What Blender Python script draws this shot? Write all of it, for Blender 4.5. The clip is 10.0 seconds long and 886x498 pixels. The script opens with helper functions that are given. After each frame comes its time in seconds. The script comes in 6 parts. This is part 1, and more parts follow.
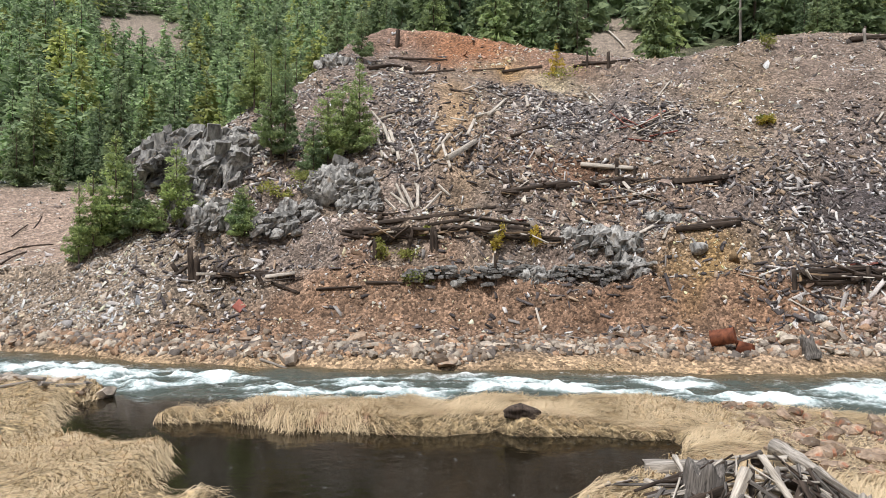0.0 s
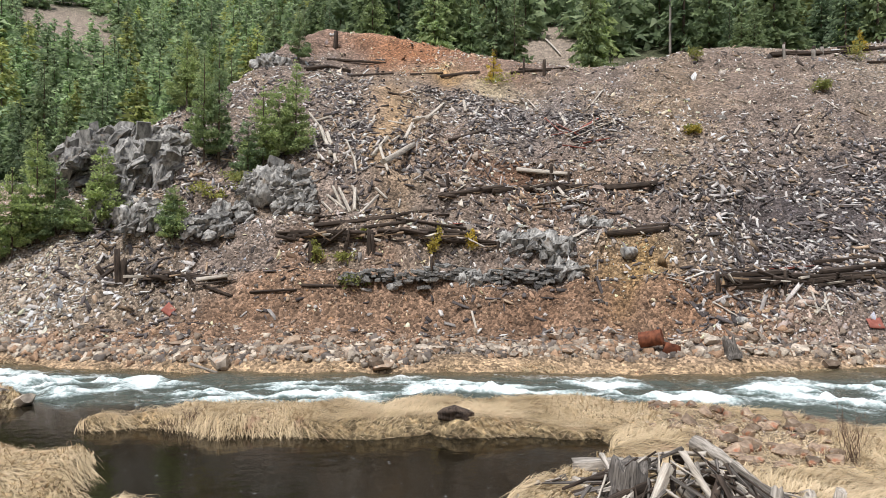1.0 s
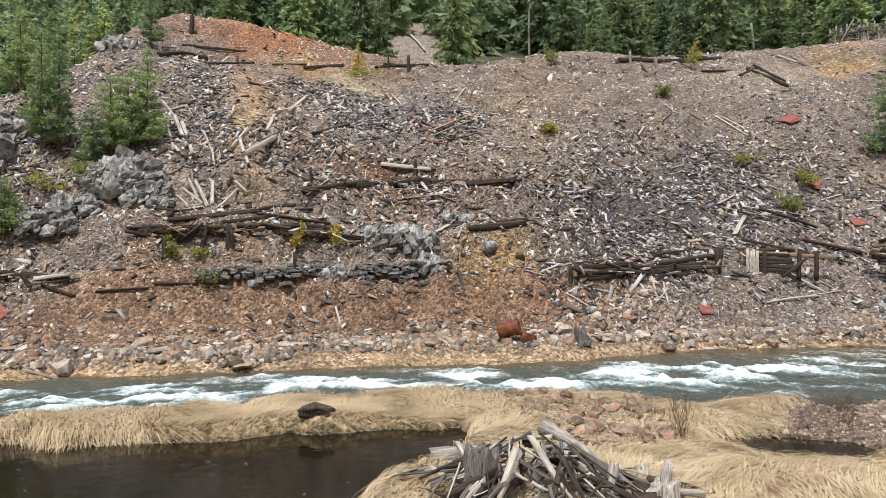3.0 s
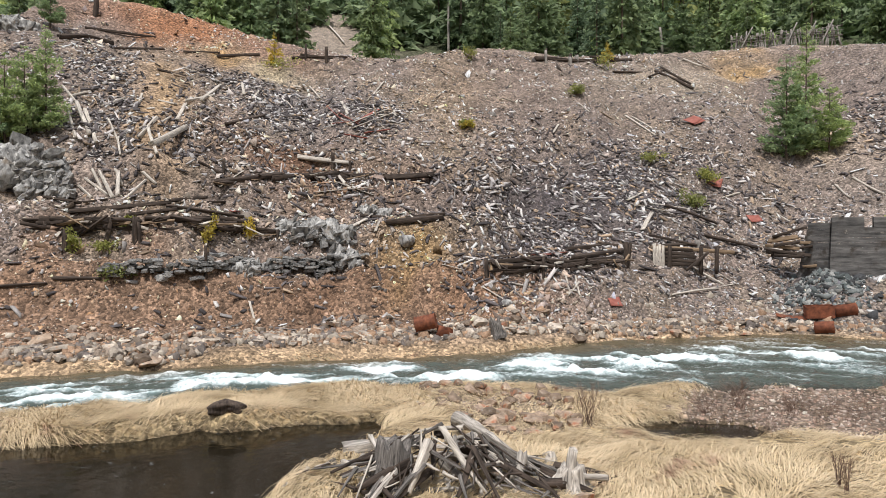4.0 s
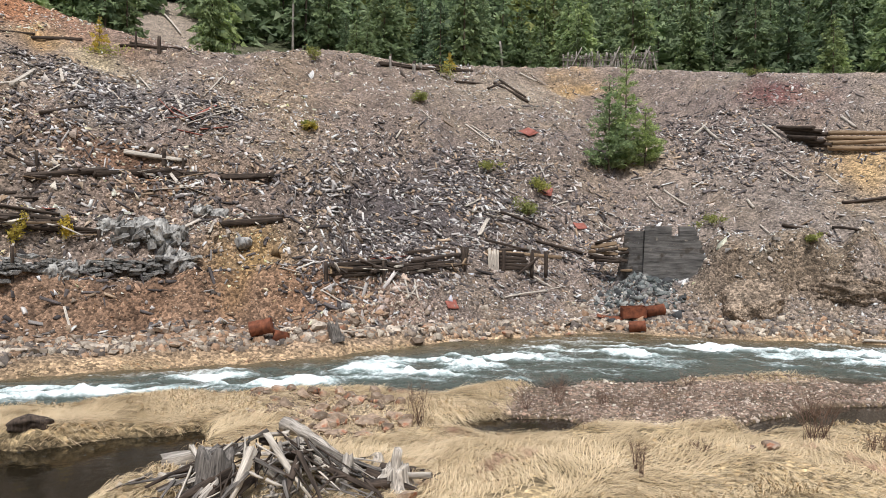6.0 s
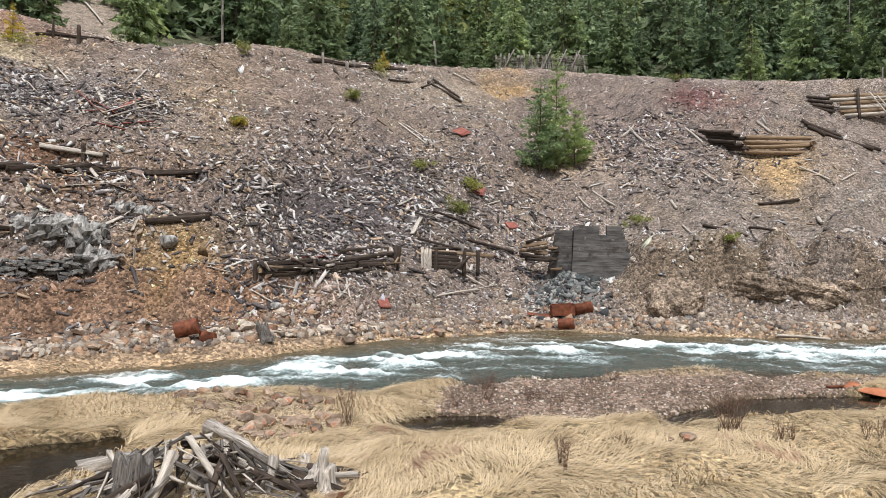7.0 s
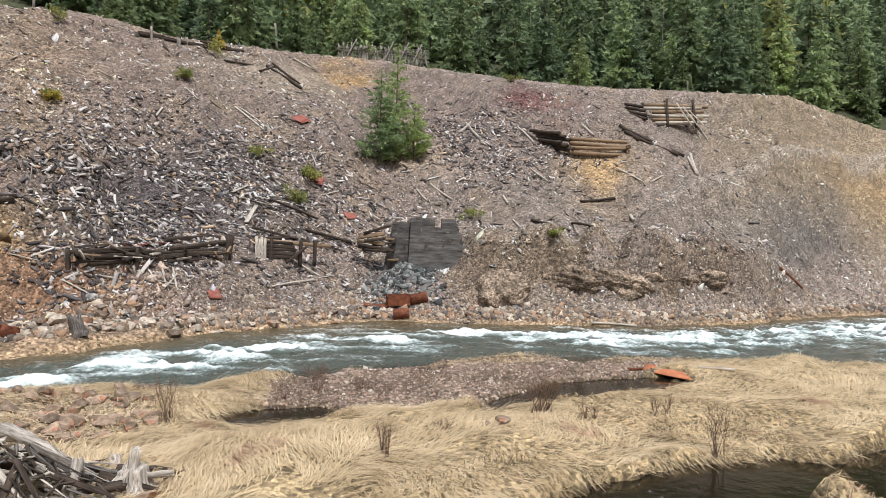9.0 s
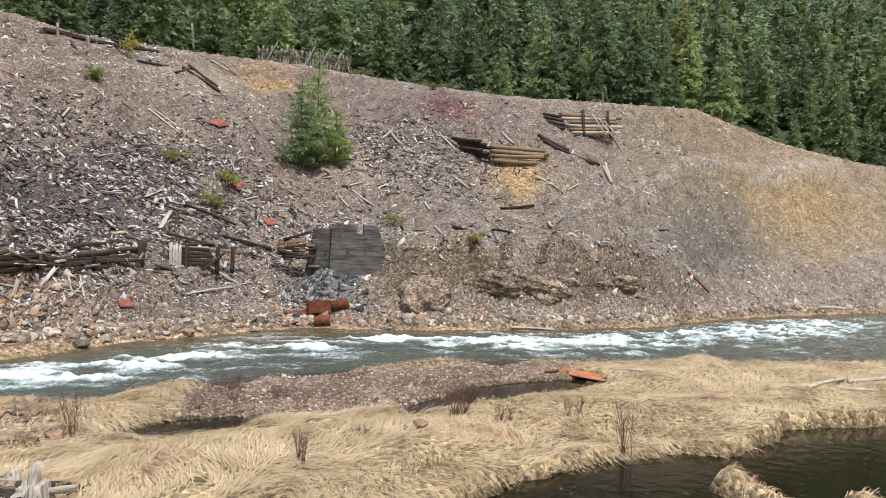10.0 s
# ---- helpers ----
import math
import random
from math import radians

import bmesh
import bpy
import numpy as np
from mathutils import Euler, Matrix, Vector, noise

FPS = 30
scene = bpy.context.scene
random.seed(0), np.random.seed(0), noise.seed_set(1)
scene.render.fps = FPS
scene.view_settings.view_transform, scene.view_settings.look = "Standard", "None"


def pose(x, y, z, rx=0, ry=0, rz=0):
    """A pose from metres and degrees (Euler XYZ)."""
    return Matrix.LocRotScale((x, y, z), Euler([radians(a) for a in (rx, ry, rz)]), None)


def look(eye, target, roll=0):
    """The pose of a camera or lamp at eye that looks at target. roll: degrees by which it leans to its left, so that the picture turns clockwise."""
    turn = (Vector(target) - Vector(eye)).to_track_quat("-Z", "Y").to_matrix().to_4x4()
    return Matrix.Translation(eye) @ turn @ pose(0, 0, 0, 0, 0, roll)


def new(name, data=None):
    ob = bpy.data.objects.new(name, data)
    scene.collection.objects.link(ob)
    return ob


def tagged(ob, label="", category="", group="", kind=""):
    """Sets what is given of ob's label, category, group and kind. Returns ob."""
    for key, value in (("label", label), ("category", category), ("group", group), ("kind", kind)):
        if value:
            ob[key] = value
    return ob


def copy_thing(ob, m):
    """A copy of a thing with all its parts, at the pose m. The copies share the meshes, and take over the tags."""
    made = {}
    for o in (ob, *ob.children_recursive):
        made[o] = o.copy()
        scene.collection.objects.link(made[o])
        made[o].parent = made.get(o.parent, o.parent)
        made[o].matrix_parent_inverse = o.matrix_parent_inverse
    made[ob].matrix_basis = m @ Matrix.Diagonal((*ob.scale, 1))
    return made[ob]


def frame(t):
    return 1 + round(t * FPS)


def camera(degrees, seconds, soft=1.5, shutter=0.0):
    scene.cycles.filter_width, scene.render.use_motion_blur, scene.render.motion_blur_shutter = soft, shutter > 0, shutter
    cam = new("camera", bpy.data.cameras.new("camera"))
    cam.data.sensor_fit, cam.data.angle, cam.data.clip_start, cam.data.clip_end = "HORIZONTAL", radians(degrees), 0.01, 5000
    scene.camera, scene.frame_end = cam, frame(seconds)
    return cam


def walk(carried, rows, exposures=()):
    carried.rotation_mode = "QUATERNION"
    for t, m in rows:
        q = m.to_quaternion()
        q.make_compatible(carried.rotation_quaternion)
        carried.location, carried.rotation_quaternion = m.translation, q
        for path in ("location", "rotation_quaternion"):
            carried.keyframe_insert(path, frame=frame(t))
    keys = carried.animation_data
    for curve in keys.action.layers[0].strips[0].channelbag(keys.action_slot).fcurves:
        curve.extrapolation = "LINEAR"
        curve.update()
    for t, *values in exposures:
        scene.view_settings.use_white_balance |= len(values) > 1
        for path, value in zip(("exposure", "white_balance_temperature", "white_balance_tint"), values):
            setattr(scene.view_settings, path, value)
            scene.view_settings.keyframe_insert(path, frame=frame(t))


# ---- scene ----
EYE = 4.2
cam = camera(64.56, 10.0, soft=0.75)
ROWS = [
    (0.0, 0.000, 0.000, 0.000, 90.00, -0.00, 0.00),
    (0.5, 0.053, -0.013, -0.041, 90.27, -0.21, -2.41),
    (1.0, 0.083, -0.064, -0.010, 90.29, -0.30, -5.01),
    (1.5, 0.104, -0.125, 0.028, 90.10, -0.36, -7.80),
    (2.0, 0.178, -0.153, 0.037, 90.10, -0.38, -10.60),
    (2.5, 0.219, -0.186, 0.038, 90.02, -0.13, -13.25),
    (4.0, 0.347, -0.310, 0.009, 89.37, -0.11, -22.24),
    (4.5, 0.426, -0.388, 0.029, 89.32, -0.41, -26.69),
    (5.0, 0.465, -0.442, 0.031, 89.34, -0.54, -29.61),
    (5.5, 0.502, -0.526, 0.035, 89.52, -0.64, -32.08),
    (7.0, 0.610, -0.676, 0.042, 89.68, -0.87, -40.03),
    (7.5, 0.634, -0.778, 0.047, 89.38, -0.89, -42.56),
    (8.0, 0.659, -0.875, 0.088, 89.13, -1.15, -45.60),
    (8.5, 0.654, -0.992, 0.083, 89.01, -1.51, -49.53),
    (9.0, 0.663, -1.054, 0.124, 89.12, -1.83, -52.79),
    (9.5, 0.650, -1.151, 0.124, 89.56, -1.89, -55.86),
    (10.0, 0.603, -1.257, 0.121, 89.84, -1.80, -58.99),
]
walk(cam, [(t, pose(x, y, EYE + z, rx, ry, rz)) for t, x, y, z, rx, ry, rz in ROWS])

# ---- light: a bright overcast sky with a wide, weak sun ----
SUN_ELEVATION, SUN_AZIMUTH = 62.0, 212.0
world = bpy.data.worlds.new("overcast_sky")
scene.world = world
world.use_nodes = True
wn = world.node_tree.nodes
wl = world.node_tree.links
sky = wn.new("ShaderNodeTexSky")
sky.sky_type = "NISHITA"
sky.sun_disc = False
sky.sun_elevation = radians(SUN_ELEVATION)
sky.sun_rotation = radians(SUN_AZIMUTH)
sky.dust_density = 4.0
sky.ozone_density = 1.0
veil = wn.new("ShaderNodeMix")
veil.data_type = "RGBA"
veil.inputs[0].default_value = 0.75
veil.inputs[7].default_value = (7.3, 7.8, 8.8, 1)
wl.new(sky.outputs[0], veil.inputs[6])
wl.new(veil.outputs[2], wn["Background"].inputs[0])
wn["Background"].inputs[1].default_value = 0.092
sun_data = bpy.data.lights.new("sun", "SUN")
sun_data.energy = 3.7
sun_data.angle = radians(7)
sun_data.color = (1.0, 0.965, 0.93)
sun = new("sun", sun_data)
a, e = radians(SUN_AZIMUTH), radians(SUN_ELEVATION)
sun.matrix_world = look((0, 0, 60), (-40 * math.sin(a) * math.cos(e), -40 * math.cos(a) * math.cos(e), 60 - 40 * math.sin(e)))
scene.view_settings.exposure = 0.02

# ---- the lie of the land ----
def hash2(i, j, seed):
    v = (i.astype(np.int64) * 374761393 + j.astype(np.int64) * 668265263 + seed * 982451653) & 0xFFFFFFFF
    v = ((v ^ (v >> 13)) * 1274126177) & 0xFFFFFFFF
    return ((v ^ (v >> 16)) & 0xFFFF) / 65535.0


def noise2(x, y, seed=0):
    """Smooth noise, -1 to 1, with a grain of one unit."""
    i, j = np.floor(x), np.floor(y)
    u, v = x - i, y - j
    u, v = u * u * (3 - 2 * u), v * v * (3 - 2 * v)
    a, b = hash2(i, j, seed), hash2(i + 1, j, seed)
    c, d = hash2(i, j + 1, seed), hash2(i + 1, j + 1, seed)
    return 2 * (a + (b - a) * u + (c - a) * v + (a - b - c + d) * u * v) - 1


def fbm(x, y, seed=0, octaves=4):
    return sum(noise2(x * 2**k, y * 2**k, seed + k) / 2**k for k in range(octaves))


def smooth(a, b, x):
    u = np.clip((x - a) / (b - a), 0, 1)
    return u * u * (3 - 2 * u)


def blob(az, q, a0, q0, wa, wq):
    return np.exp(-(((az - a0) / wa) ** 2 + ((q - q0) / wq) ** 2))


def inside(poly, x, y):
    """Metres inside a polygon (outside: minus)."""
    best, odd = np.full(np.shape(x), 1e9), np.zeros(np.shape(x), bool)
    for (ax, ay), (bx, by) in zip(poly, poly[1:] + poly[:1]):
        dx, dy = bx - ax, by - ay
        h = np.clip(((x - ax) * dx + (y - ay) * dy) / (dx * dx + dy * dy), 0, 1)
        best = np.minimum(best, np.hypot(x - ax - h * dx, y - ay - h * dy))
        if dy:
            odd ^= ((ay > y) != (by > y)) & (x < dx * (y - ay) / dy + ax)
    return np.where(odd, best, -best)


POOL_WEST = [(-9.9, 17.6), (-9.4, 21), (-5, 19.5), (-5.4, 18.2), (-6.9, 17.1), (-3.2, 16.2), (1.5, 15.6), (5.0, 15.4), (4.3, 13.4), (2.8, 11.8), (1, 8.5), (-4, 8), (-4.6, 11.8), (-5.3, 12.6), (-5.9, 14.4), (-8.4, 15.8)]
POOL_EAST = [(11.4, 4.5), (15.1, 3.0), (17.7, 0.5), (19.7, 0.2), (25, -4), (24, -10), (6, -8), (8, 3), (9.5, 4.4)]
PUDDLE = [(9.9, 12.9), (11.2, 12.6), (12.6, 11.7), (12.4, 10.9), (11.4, 10.6), (10.0, 11.2)]
CHANNEL = [(14.2, 8.3), (18.2, 7.1), (22.3, 5.6), (23.6, 6.6), (19.8, 8.7), (16.5, 8.8)]
ISLETS = [(14.4, 0.8, 0.45), (14.1, 0.1, 0.7), (15.2, -1.4, 0.6), (-4.1, 11.6, 0.6)]
GRAVEL = [(10.8, 12.2), (13.5, 14.6), (15.5, 15.2), (18.7, 13.2), (23.2, 10.6), (26.0, 7.6), (22.5, 7.2), (18.3, 8.2), (13.8, 9.3)]
STONY = [(6.0, 12.2), (7.0, 17.4), (10.2, 15.2), (9.0, 12.9), (7.4, 12.2)]
# along the bearing from the camera's stand, clockwise from north: the river's near and far edge, the hill's crest
NEAR = ([-75, -45, -32, -23, -10, 0, 14, 26, 36, 53, 57, 65, 69, 78, 91, 120], [45, 32, 26, 21, 19.1, 18.9, 20.0, 20, 19.7, 22.9, 23.7, 26.2, 26.8, 28.8, 32.5, 60])
FAR = ([-75, -45, -33, -24, -15, 0, 14, 22, 27, 37, 49, 61, 71, 78, 89, 120], [70, 45, 34, 28, 25.2, 23.8, 24.3, 24.8, 25.6, 29.6, 34.6, 35.2, 38, 42.7, 61.8, 120])
CREST = ([-75, -45, -33, -28.5, -26, -24, -21.7, -17, -13, -10.2, -7.5, -4.8, 0, 5, 9.9, 16, 22.6, 26, 29, 32, 40, 48, 56.5, 64, 72.4, 79.4, 82, 85.3, 88, 91, 120],
         [-2, -2, -1.4, -1.0, 1.0, 5.5, 8.2, 9.6, 12.0, 14.0, 16.4, 17.4, 17.3, 16.4, 15.4, 14.6, 14.7, 15.4, 15.2, 14.6, 14.4, 14.2, 13.3, 12.5, 11.9, 11.2, 10.0, 8.5, 7.6, 6.7, 2])
SLOPE = 0.68
MOUND = (30.6, 24.2)


def polar(x, y):
    return np.degrees(np.arctan2(x, y)), np.hypot(x, y)


def hill(az):
    """Foot (distance, height) and crest (distance, height) of the hill on a bearing."""
    rf = np.interp(az, *FAR) + 2.6
    zf = 0.6
    tc = np.tan(np.radians(np.interp(az, *CREST)))
    rc = (EYE + rf * SLOPE - zf) / (SLOPE - tc)
    rc = np.maximum(rc, rf + 1.5)
    return rf, zf, rc, EYE + rc * tc


def height(x, y, fine=True):
    x, y = np.asarray(x, float), np.asarray(y, float)
    az, r = polar(x, y)
    r0, r1 = np.interp(az, *NEAR), np.interp(az, *FAR)
    r0 = r0 + 0.5 * noise2(x * 0.6, y * 0.6, 3)
    r1 = r1 + 0.35 * noise2(x * 0.7, y * 0.7, 4)
    rf, zf, rc, zc = hill(az)
    # near side: low bars of grass and gravel with still pools
    bar = 0.30 + 0.16 * fbm(x * 0.45, y * 0.45, 11, 3)
    gravel = smooth(-0.3, 0.5, inside(GRAVEL, x, y))
    bar = bar * (1 - gravel) + (0.13 + 0.05 * noise2(x * 1.2, y * 1.2, 5)) * gravel
    wobble = 0.35 * noise2(x * 0.9, y * 0.9, 7) + 0.15 * noise2(x * 2.3, y * 2.3, 8)
    wet = np.maximum(inside(POOL_WEST, x, y), inside(POOL_EAST, x, y)) + wobble
    wet = np.maximum(wet, np.maximum(inside(PUDDLE, x, y), inside(CHANNEL, x, y)) + 0.3 * wobble + 0.15)
    sink = smooth(-0.25, 0.45, wet)
    bar = bar * (1 - sink) - 0.5 * sink
    for ix, iy, iw in ISLETS:
        bar = bar + 0.72 * sink * np.exp(-((x - ix) ** 2 + (y - iy) ** 2) / iw**2)
    knoll = smooth(8.5, 3.0, r)
    bar = bar * (1 - knoll) + 2.6 * knoll
    bed = -0.55
    z = bar + (bed - bar) * smooth(-0.7, 0.5, r - r0)
    # far bank, hill, crest
    up = bed + (zf - bed) * smooth(-0.9, 2.2, r - r1)
    span = np.maximum(rc - rf, 0.1)
    q = np.clip((r - rf) / span, 0, 1)
    rough = 1.0 if fine else 0.0
    slope = zf + (zc - zf) * q
    bench = smooth(-24, -18, az) * smooth(34, 26, az)
    steps = 0.55 * np.sin((slope - 2.4) / 2.1 * 2 * np.pi) * smooth(1.2, 2.5, slope) * smooth(11.0, 8.5, slope)
    lumps = 0.75 * fbm(x * 0.11, y * 0.11, 21, 3) + rough * 0.16 * fbm(x * 0.8, y * 0.8, 25, 4)
    gully = -0.5 * np.abs(noise2(az * 0.55, q * 1.2, 31)) * np.sin(np.pi * q)
    slope = slope + (bench * steps + lumps + gully) * smooth(0, 0.05, q) * smooth(1.0, 0.93, q) + rough * 0.1 * fbm(x * 1.1, y * 1.1, 41, 3) * smooth(0, 0.05, q)
    scarp = smooth(55, 58, az) * smooth(82, 75, az) * (1 + 0.4 * noise2(az * 0.6, az * 0, 33))
    edge = q + 0.012 * noise2(x * 0.7, y * 0.7, 34) + rough * 0.006 * noise2(x * 2.1, y * 2.1, 35)
    slope = slope + 1.8 * scarp * (smooth(0.05, 0.07, edge) - smooth(0.075, 0.26, edge))
    # east spur: a shelf that bulges below the crest, and the ochre hollow beside it
    berm = smooth(70, 74, az) * smooth(91, 87, az) * np.exp(-((q - 0.43 - 0.0305 * (az - 74)) / 0.06) ** 2)
    slope = slope + 1.0 * berm + 0.7 * blob(az, q, 80.5, 0.5, 4.5, 0.16) - 1.1 * blob(az, q, 88.5, 0.5, 3.0, 0.24) + 0.7 * blob(az, q, 64, 0.12, 9, 0.08) + 0.8 * blob(az, q, 23, 0.9, 3.0, 0.1)
    slope = slope + 1.0 * np.exp(-((x - MOUND[0]) ** 2 + (y - MOUND[1]) ** 2) / 2.6)
    z2 = np.where(r < rf, up, slope)
    # behind the crest: a level terrace and the wooded mountain; to the west a lower valley floor
    west = smooth(-1, -9, az)
    d = np.maximum(r - rc, 0)
    terrace = zc - 0.25 * np.minimum(d, 6) * 0.3 + 0.52 * np.maximum(d - 10, 0) - 1.2 * west * smooth(0, 6, d) * smooth(-14, -9, az)
    wz = np.where(az < -12, np.minimum(zc, 12.0), zc)
    valley = wz + (np.maximum(11.5, wz) - wz) * smooth(2, 55 - np.minimum(rc - 35, 30), d) - 3.0 * smooth(0, 5, d) * smooth(30, 9, d) * smooth(-24, -18, az) + 0.5 * np.maximum(r - 92, 0)
    back = terrace * (1 - west) + valley * west + 0.5 * fbm(x * 0.07, y * 0.07, 51, 3) * smooth(3, 14, d)
    z2 = np.where(r > rc, back, z2)
    z = np.where(r > 0.5 * (r0 + r1), z2, z)
    # the bank and the flat behind the camera's stand
    behind = np.maximum(smooth(-62, -78, az), smooth(106, 122, az))
    rear = 2.6 + 0.1 * fbm(x * 0.3, y * 0.3, 61, 3) + 0.3 * np.maximum(r - 60, 0)
    return np.minimum(z * (1 - behind) + rear * behind, 230 + 0 * z)


# ---- materials ----
def shader(name, rough=0.85):
    m = bpy.data.materials.new(name)
    m.use_nodes = True
    b = m.node_tree.nodes["Principled BSDF"]
    b.inputs["Roughness"].default_value = rough
    b.inputs["Specular IOR Level"].default_value = 0.3
    return m, m.node_tree.nodes, m.node_tree.links, b


def mixed(nodes, links, kind, factor, a, b):
    n = nodes.new("ShaderNodeMix")
    n.data_type, n.blend_type = "RGBA", kind
    for socket, v in ((n.inputs[0], factor), (n.inputs[6], a), (n.inputs[7], b)):
        if isinstance(v, bpy.types.NodeSocket):
            links.new(v, socket)
        elif isinstance(v, tuple):
            socket.default_value = (*v, 1)
        else:
            socket.default_value = v
    return n.outputs[2]


def grain(nodes, links, scale, detail=4, stretch=None, rough=0.6, space="Object"):
    c = nodes.new("ShaderNodeTexCoord")
    n = nodes.new("ShaderNodeTexNoise")
    n.inputs["Scale"].default_value, n.inputs["Detail"].default_value = scale, detail
    n.inputs["Roughness"].default_value = rough
    out = c.outputs[space]
    if stretch:
        k = nodes.new("ShaderNodeMapping")
        k.inputs["Scale"].default_value = stretch
        links.new(out, k.inputs[0])
        out = k.outputs[0]
    links.new(out, n.inputs[0])
    return n.outputs[0]


def ramp(nodes, links, source, stops):
    n = nodes.new("ShaderNodeValToRGB")
    r = n.color_ramp
    while len(r.elements) < len(stops):
        r.elements.new(0.5)
    for e, (p, c) in zip(r.elements, stops):
        e.position, e.color = p, (*c, 1) if isinstance(c, tuple) else (c, c, c, 1)
    links.new(source, n.inputs[0])
    return n.outputs[0]


def relief(nodes, links, b, source, strength, distance):
    n = nodes.new("ShaderNodeBump")
    n.inputs["Strength"].default_value, n.inputs["Distance"].default_value = strength, distance
    links.new(source, n.inputs["Height"])
    links.new(n.outputs[0], b.inputs["Normal"])


def toned(name, rough=0.9, scales=(2.5, 22.0), contrast=0.5, bump=0.05, pebbles=0):
    """A surface with its own colour in the tone attribute, broken up at two scales."""
    m, n, l, b = shader(name, rough)
    t = n.new("ShaderNodeAttribute")
    t.attribute_name = "tone"
    g1, g2 = grain(n, l, scales[0], 5), grain(n, l, scales[1], 4, rough=0.7)
    c = mixed(n, l, "MULTIPLY", 1.0, t.outputs[0], ramp(n, l, g1, [(0.3, 1 - contrast * 0.6), (0.7, 1 + contrast * 0.5)]))
    c = mixed(n, l, "MULTIPLY", 1.0, c, ramp(n, l, g2, [(0.3, 1 - contrast), (0.5, 1.0), (0.72, 1 + contrast)]))
    bumps = g2
    if pebbles:
        v = n.new("ShaderNodeTexVoronoi")
        v.inputs["Scale"].default_value = pebbles
        l.new(n.new("ShaderNodeTexCoord").outputs["Object"], v.inputs[0])
        grey = n.new("ShaderNodeSeparateColor")
        l.new(v.outputs["Color"], grey.inputs[0])
        c = mixed(n, l, "MULTIPLY", 1.0, c, ramp(n, l, grey.outputs[0], [(0.0, 0.42), (0.55, 0.95), (1.0, 1.65)]))
        bumps = mixed(n, l, "MULTIPLY", 0.8, g2, ramp(n, l, v.outputs["Distance"], [(0.0, 1.0), (0.6, 0.0)]))
    l.new(c, b.inputs["Base Color"])
    relief(n, l, b, bumps, 0.9, bump)
    return m


def varied(name, low, high, rough=0.85, stretch=None, scale=6.0, bump=0.01, spread=0.5, source="Random Per Island", metal=0.0, marks=()):
    """Between two colours by a grain, each piece a little lighter or darker; marks: a third colour in spots."""
    m, n, l, b = shader(name, rough)
    g = grain(n, l, scale, 6, stretch, 0.65)
    c = ramp(n, l, g, [(0.3, low), (0.68, high)])
    if source == "Random Per Island":
        i = n.new("ShaderNodeNewGeometry")
    else:
        i = n.new("ShaderNodeObjectInfo")
    c = mixed(n, l, "MULTIPLY", 1.0, c, ramp(n, l, i.outputs[source], [(0.0, 1 - spread), (1.0, 1 + spread)]))
    for tint, at, s in marks:
        k = ramp(n, l, grain(n, l, s, 5), [(at, 0.0), (at + 0.09, 1.0)])
        c = mixed(n, l, "MIX", k, c, tint)
    l.new(c, b.inputs["Base Color"])
    b.inputs["Metallic"].default_value = metal
    relief(n, l, b, g, 0.7, bump)
    return m


M_GROUND = toned("stony_ground", 0.92, (0.9, 9.0), 0.6, 0.12, 9.0)
M_RUBBLE = toned("broken_rock", 0.88, (4.0, 30.0), 0.35, 0.02)
M_STONE = varied("river_stone", (0.16, 0.13, 0.11), (0.6, 0.52, 0.43), 0.75, scale=1.6, bump=0.015, spread=0.45, source="Random", marks=(((0.38, 0.2, 0.11), 0.6, 0.8),))
M_CRAG = varied("grey_crag_rock", (0.022, 0.022, 0.024), (0.42, 0.41, 0.39), 0.85, stretch=(1.0, 1.0, 0.4), scale=4.0, bump=0.12, spread=0.5, marks=(((0.19, 0.15, 0.11), 0.58, 0.9), ((0.05, 0.05, 0.055), 0.58, 1.6)))
M_BARSTONE = varied("iron_stained_stone", (0.1, 0.07, 0.052), (0.4, 0.3, 0.22), 0.8, scale=1.8, bump=0.02, spread=0.5, source="Random", marks=(((0.36, 0.15, 0.085), 0.56, 0.7), ((0.3, 0.28, 0.25), 0.62, 2.0)))
M_OLDWOOD = varied("silvered_wood", (0.2, 0.175, 0.155), (0.66, 0.6, 0.52), 0.85, stretch=(1, 1, 0.12), scale=22.0, bump=0.01, spread=0.4)
M_DARKWOOD = varied("rotten_dark_wood", (0.01, 0.008, 0.007), (0.095, 0.07, 0.055), 0.9, stretch=(1, 1, 0.12), scale=16.0, bump=0.015, spread=0.45)
M_BROWNWOOD = varied("brown_weathered_wood", (0.1, 0.065, 0.04), (0.36, 0.26, 0.17), 0.88, stretch=(1, 1, 0.12), scale=18.0, bump=0.012, spread=0.4)
M_RUST = varied("rusted_iron", (0.07, 0.025, 0.016), (0.27, 0.095, 0.05), 0.75, scale=4.0, bump=0.004, spread=0.2, metal=0.2)
M_REDSHEET = varied("rusty_red_sheet", (0.2, 0.06, 0.045), (0.36, 0.13, 0.1), 0.7, scale=5.0, bump=0.004, spread=0.2)
M_ORANGE = varied("orange_rust_sheet", (0.34, 0.11, 0.05), (0.55, 0.22, 0.11), 0.65, scale=3.0, bump=0.004, spread=0.2)
M_CONCRETE = varied("stained_concrete", (0.035, 0.034, 0.034), (0.2, 0.19, 0.182), 0.9, stretch=(0.35, 0.35, 2.2), scale=3.0, bump=0.03, spread=0.16, marks=(((0.07, 0.06, 0.052), 0.55, 1.3), ((0.3, 0.27, 0.23), 0.66, 3.5)))
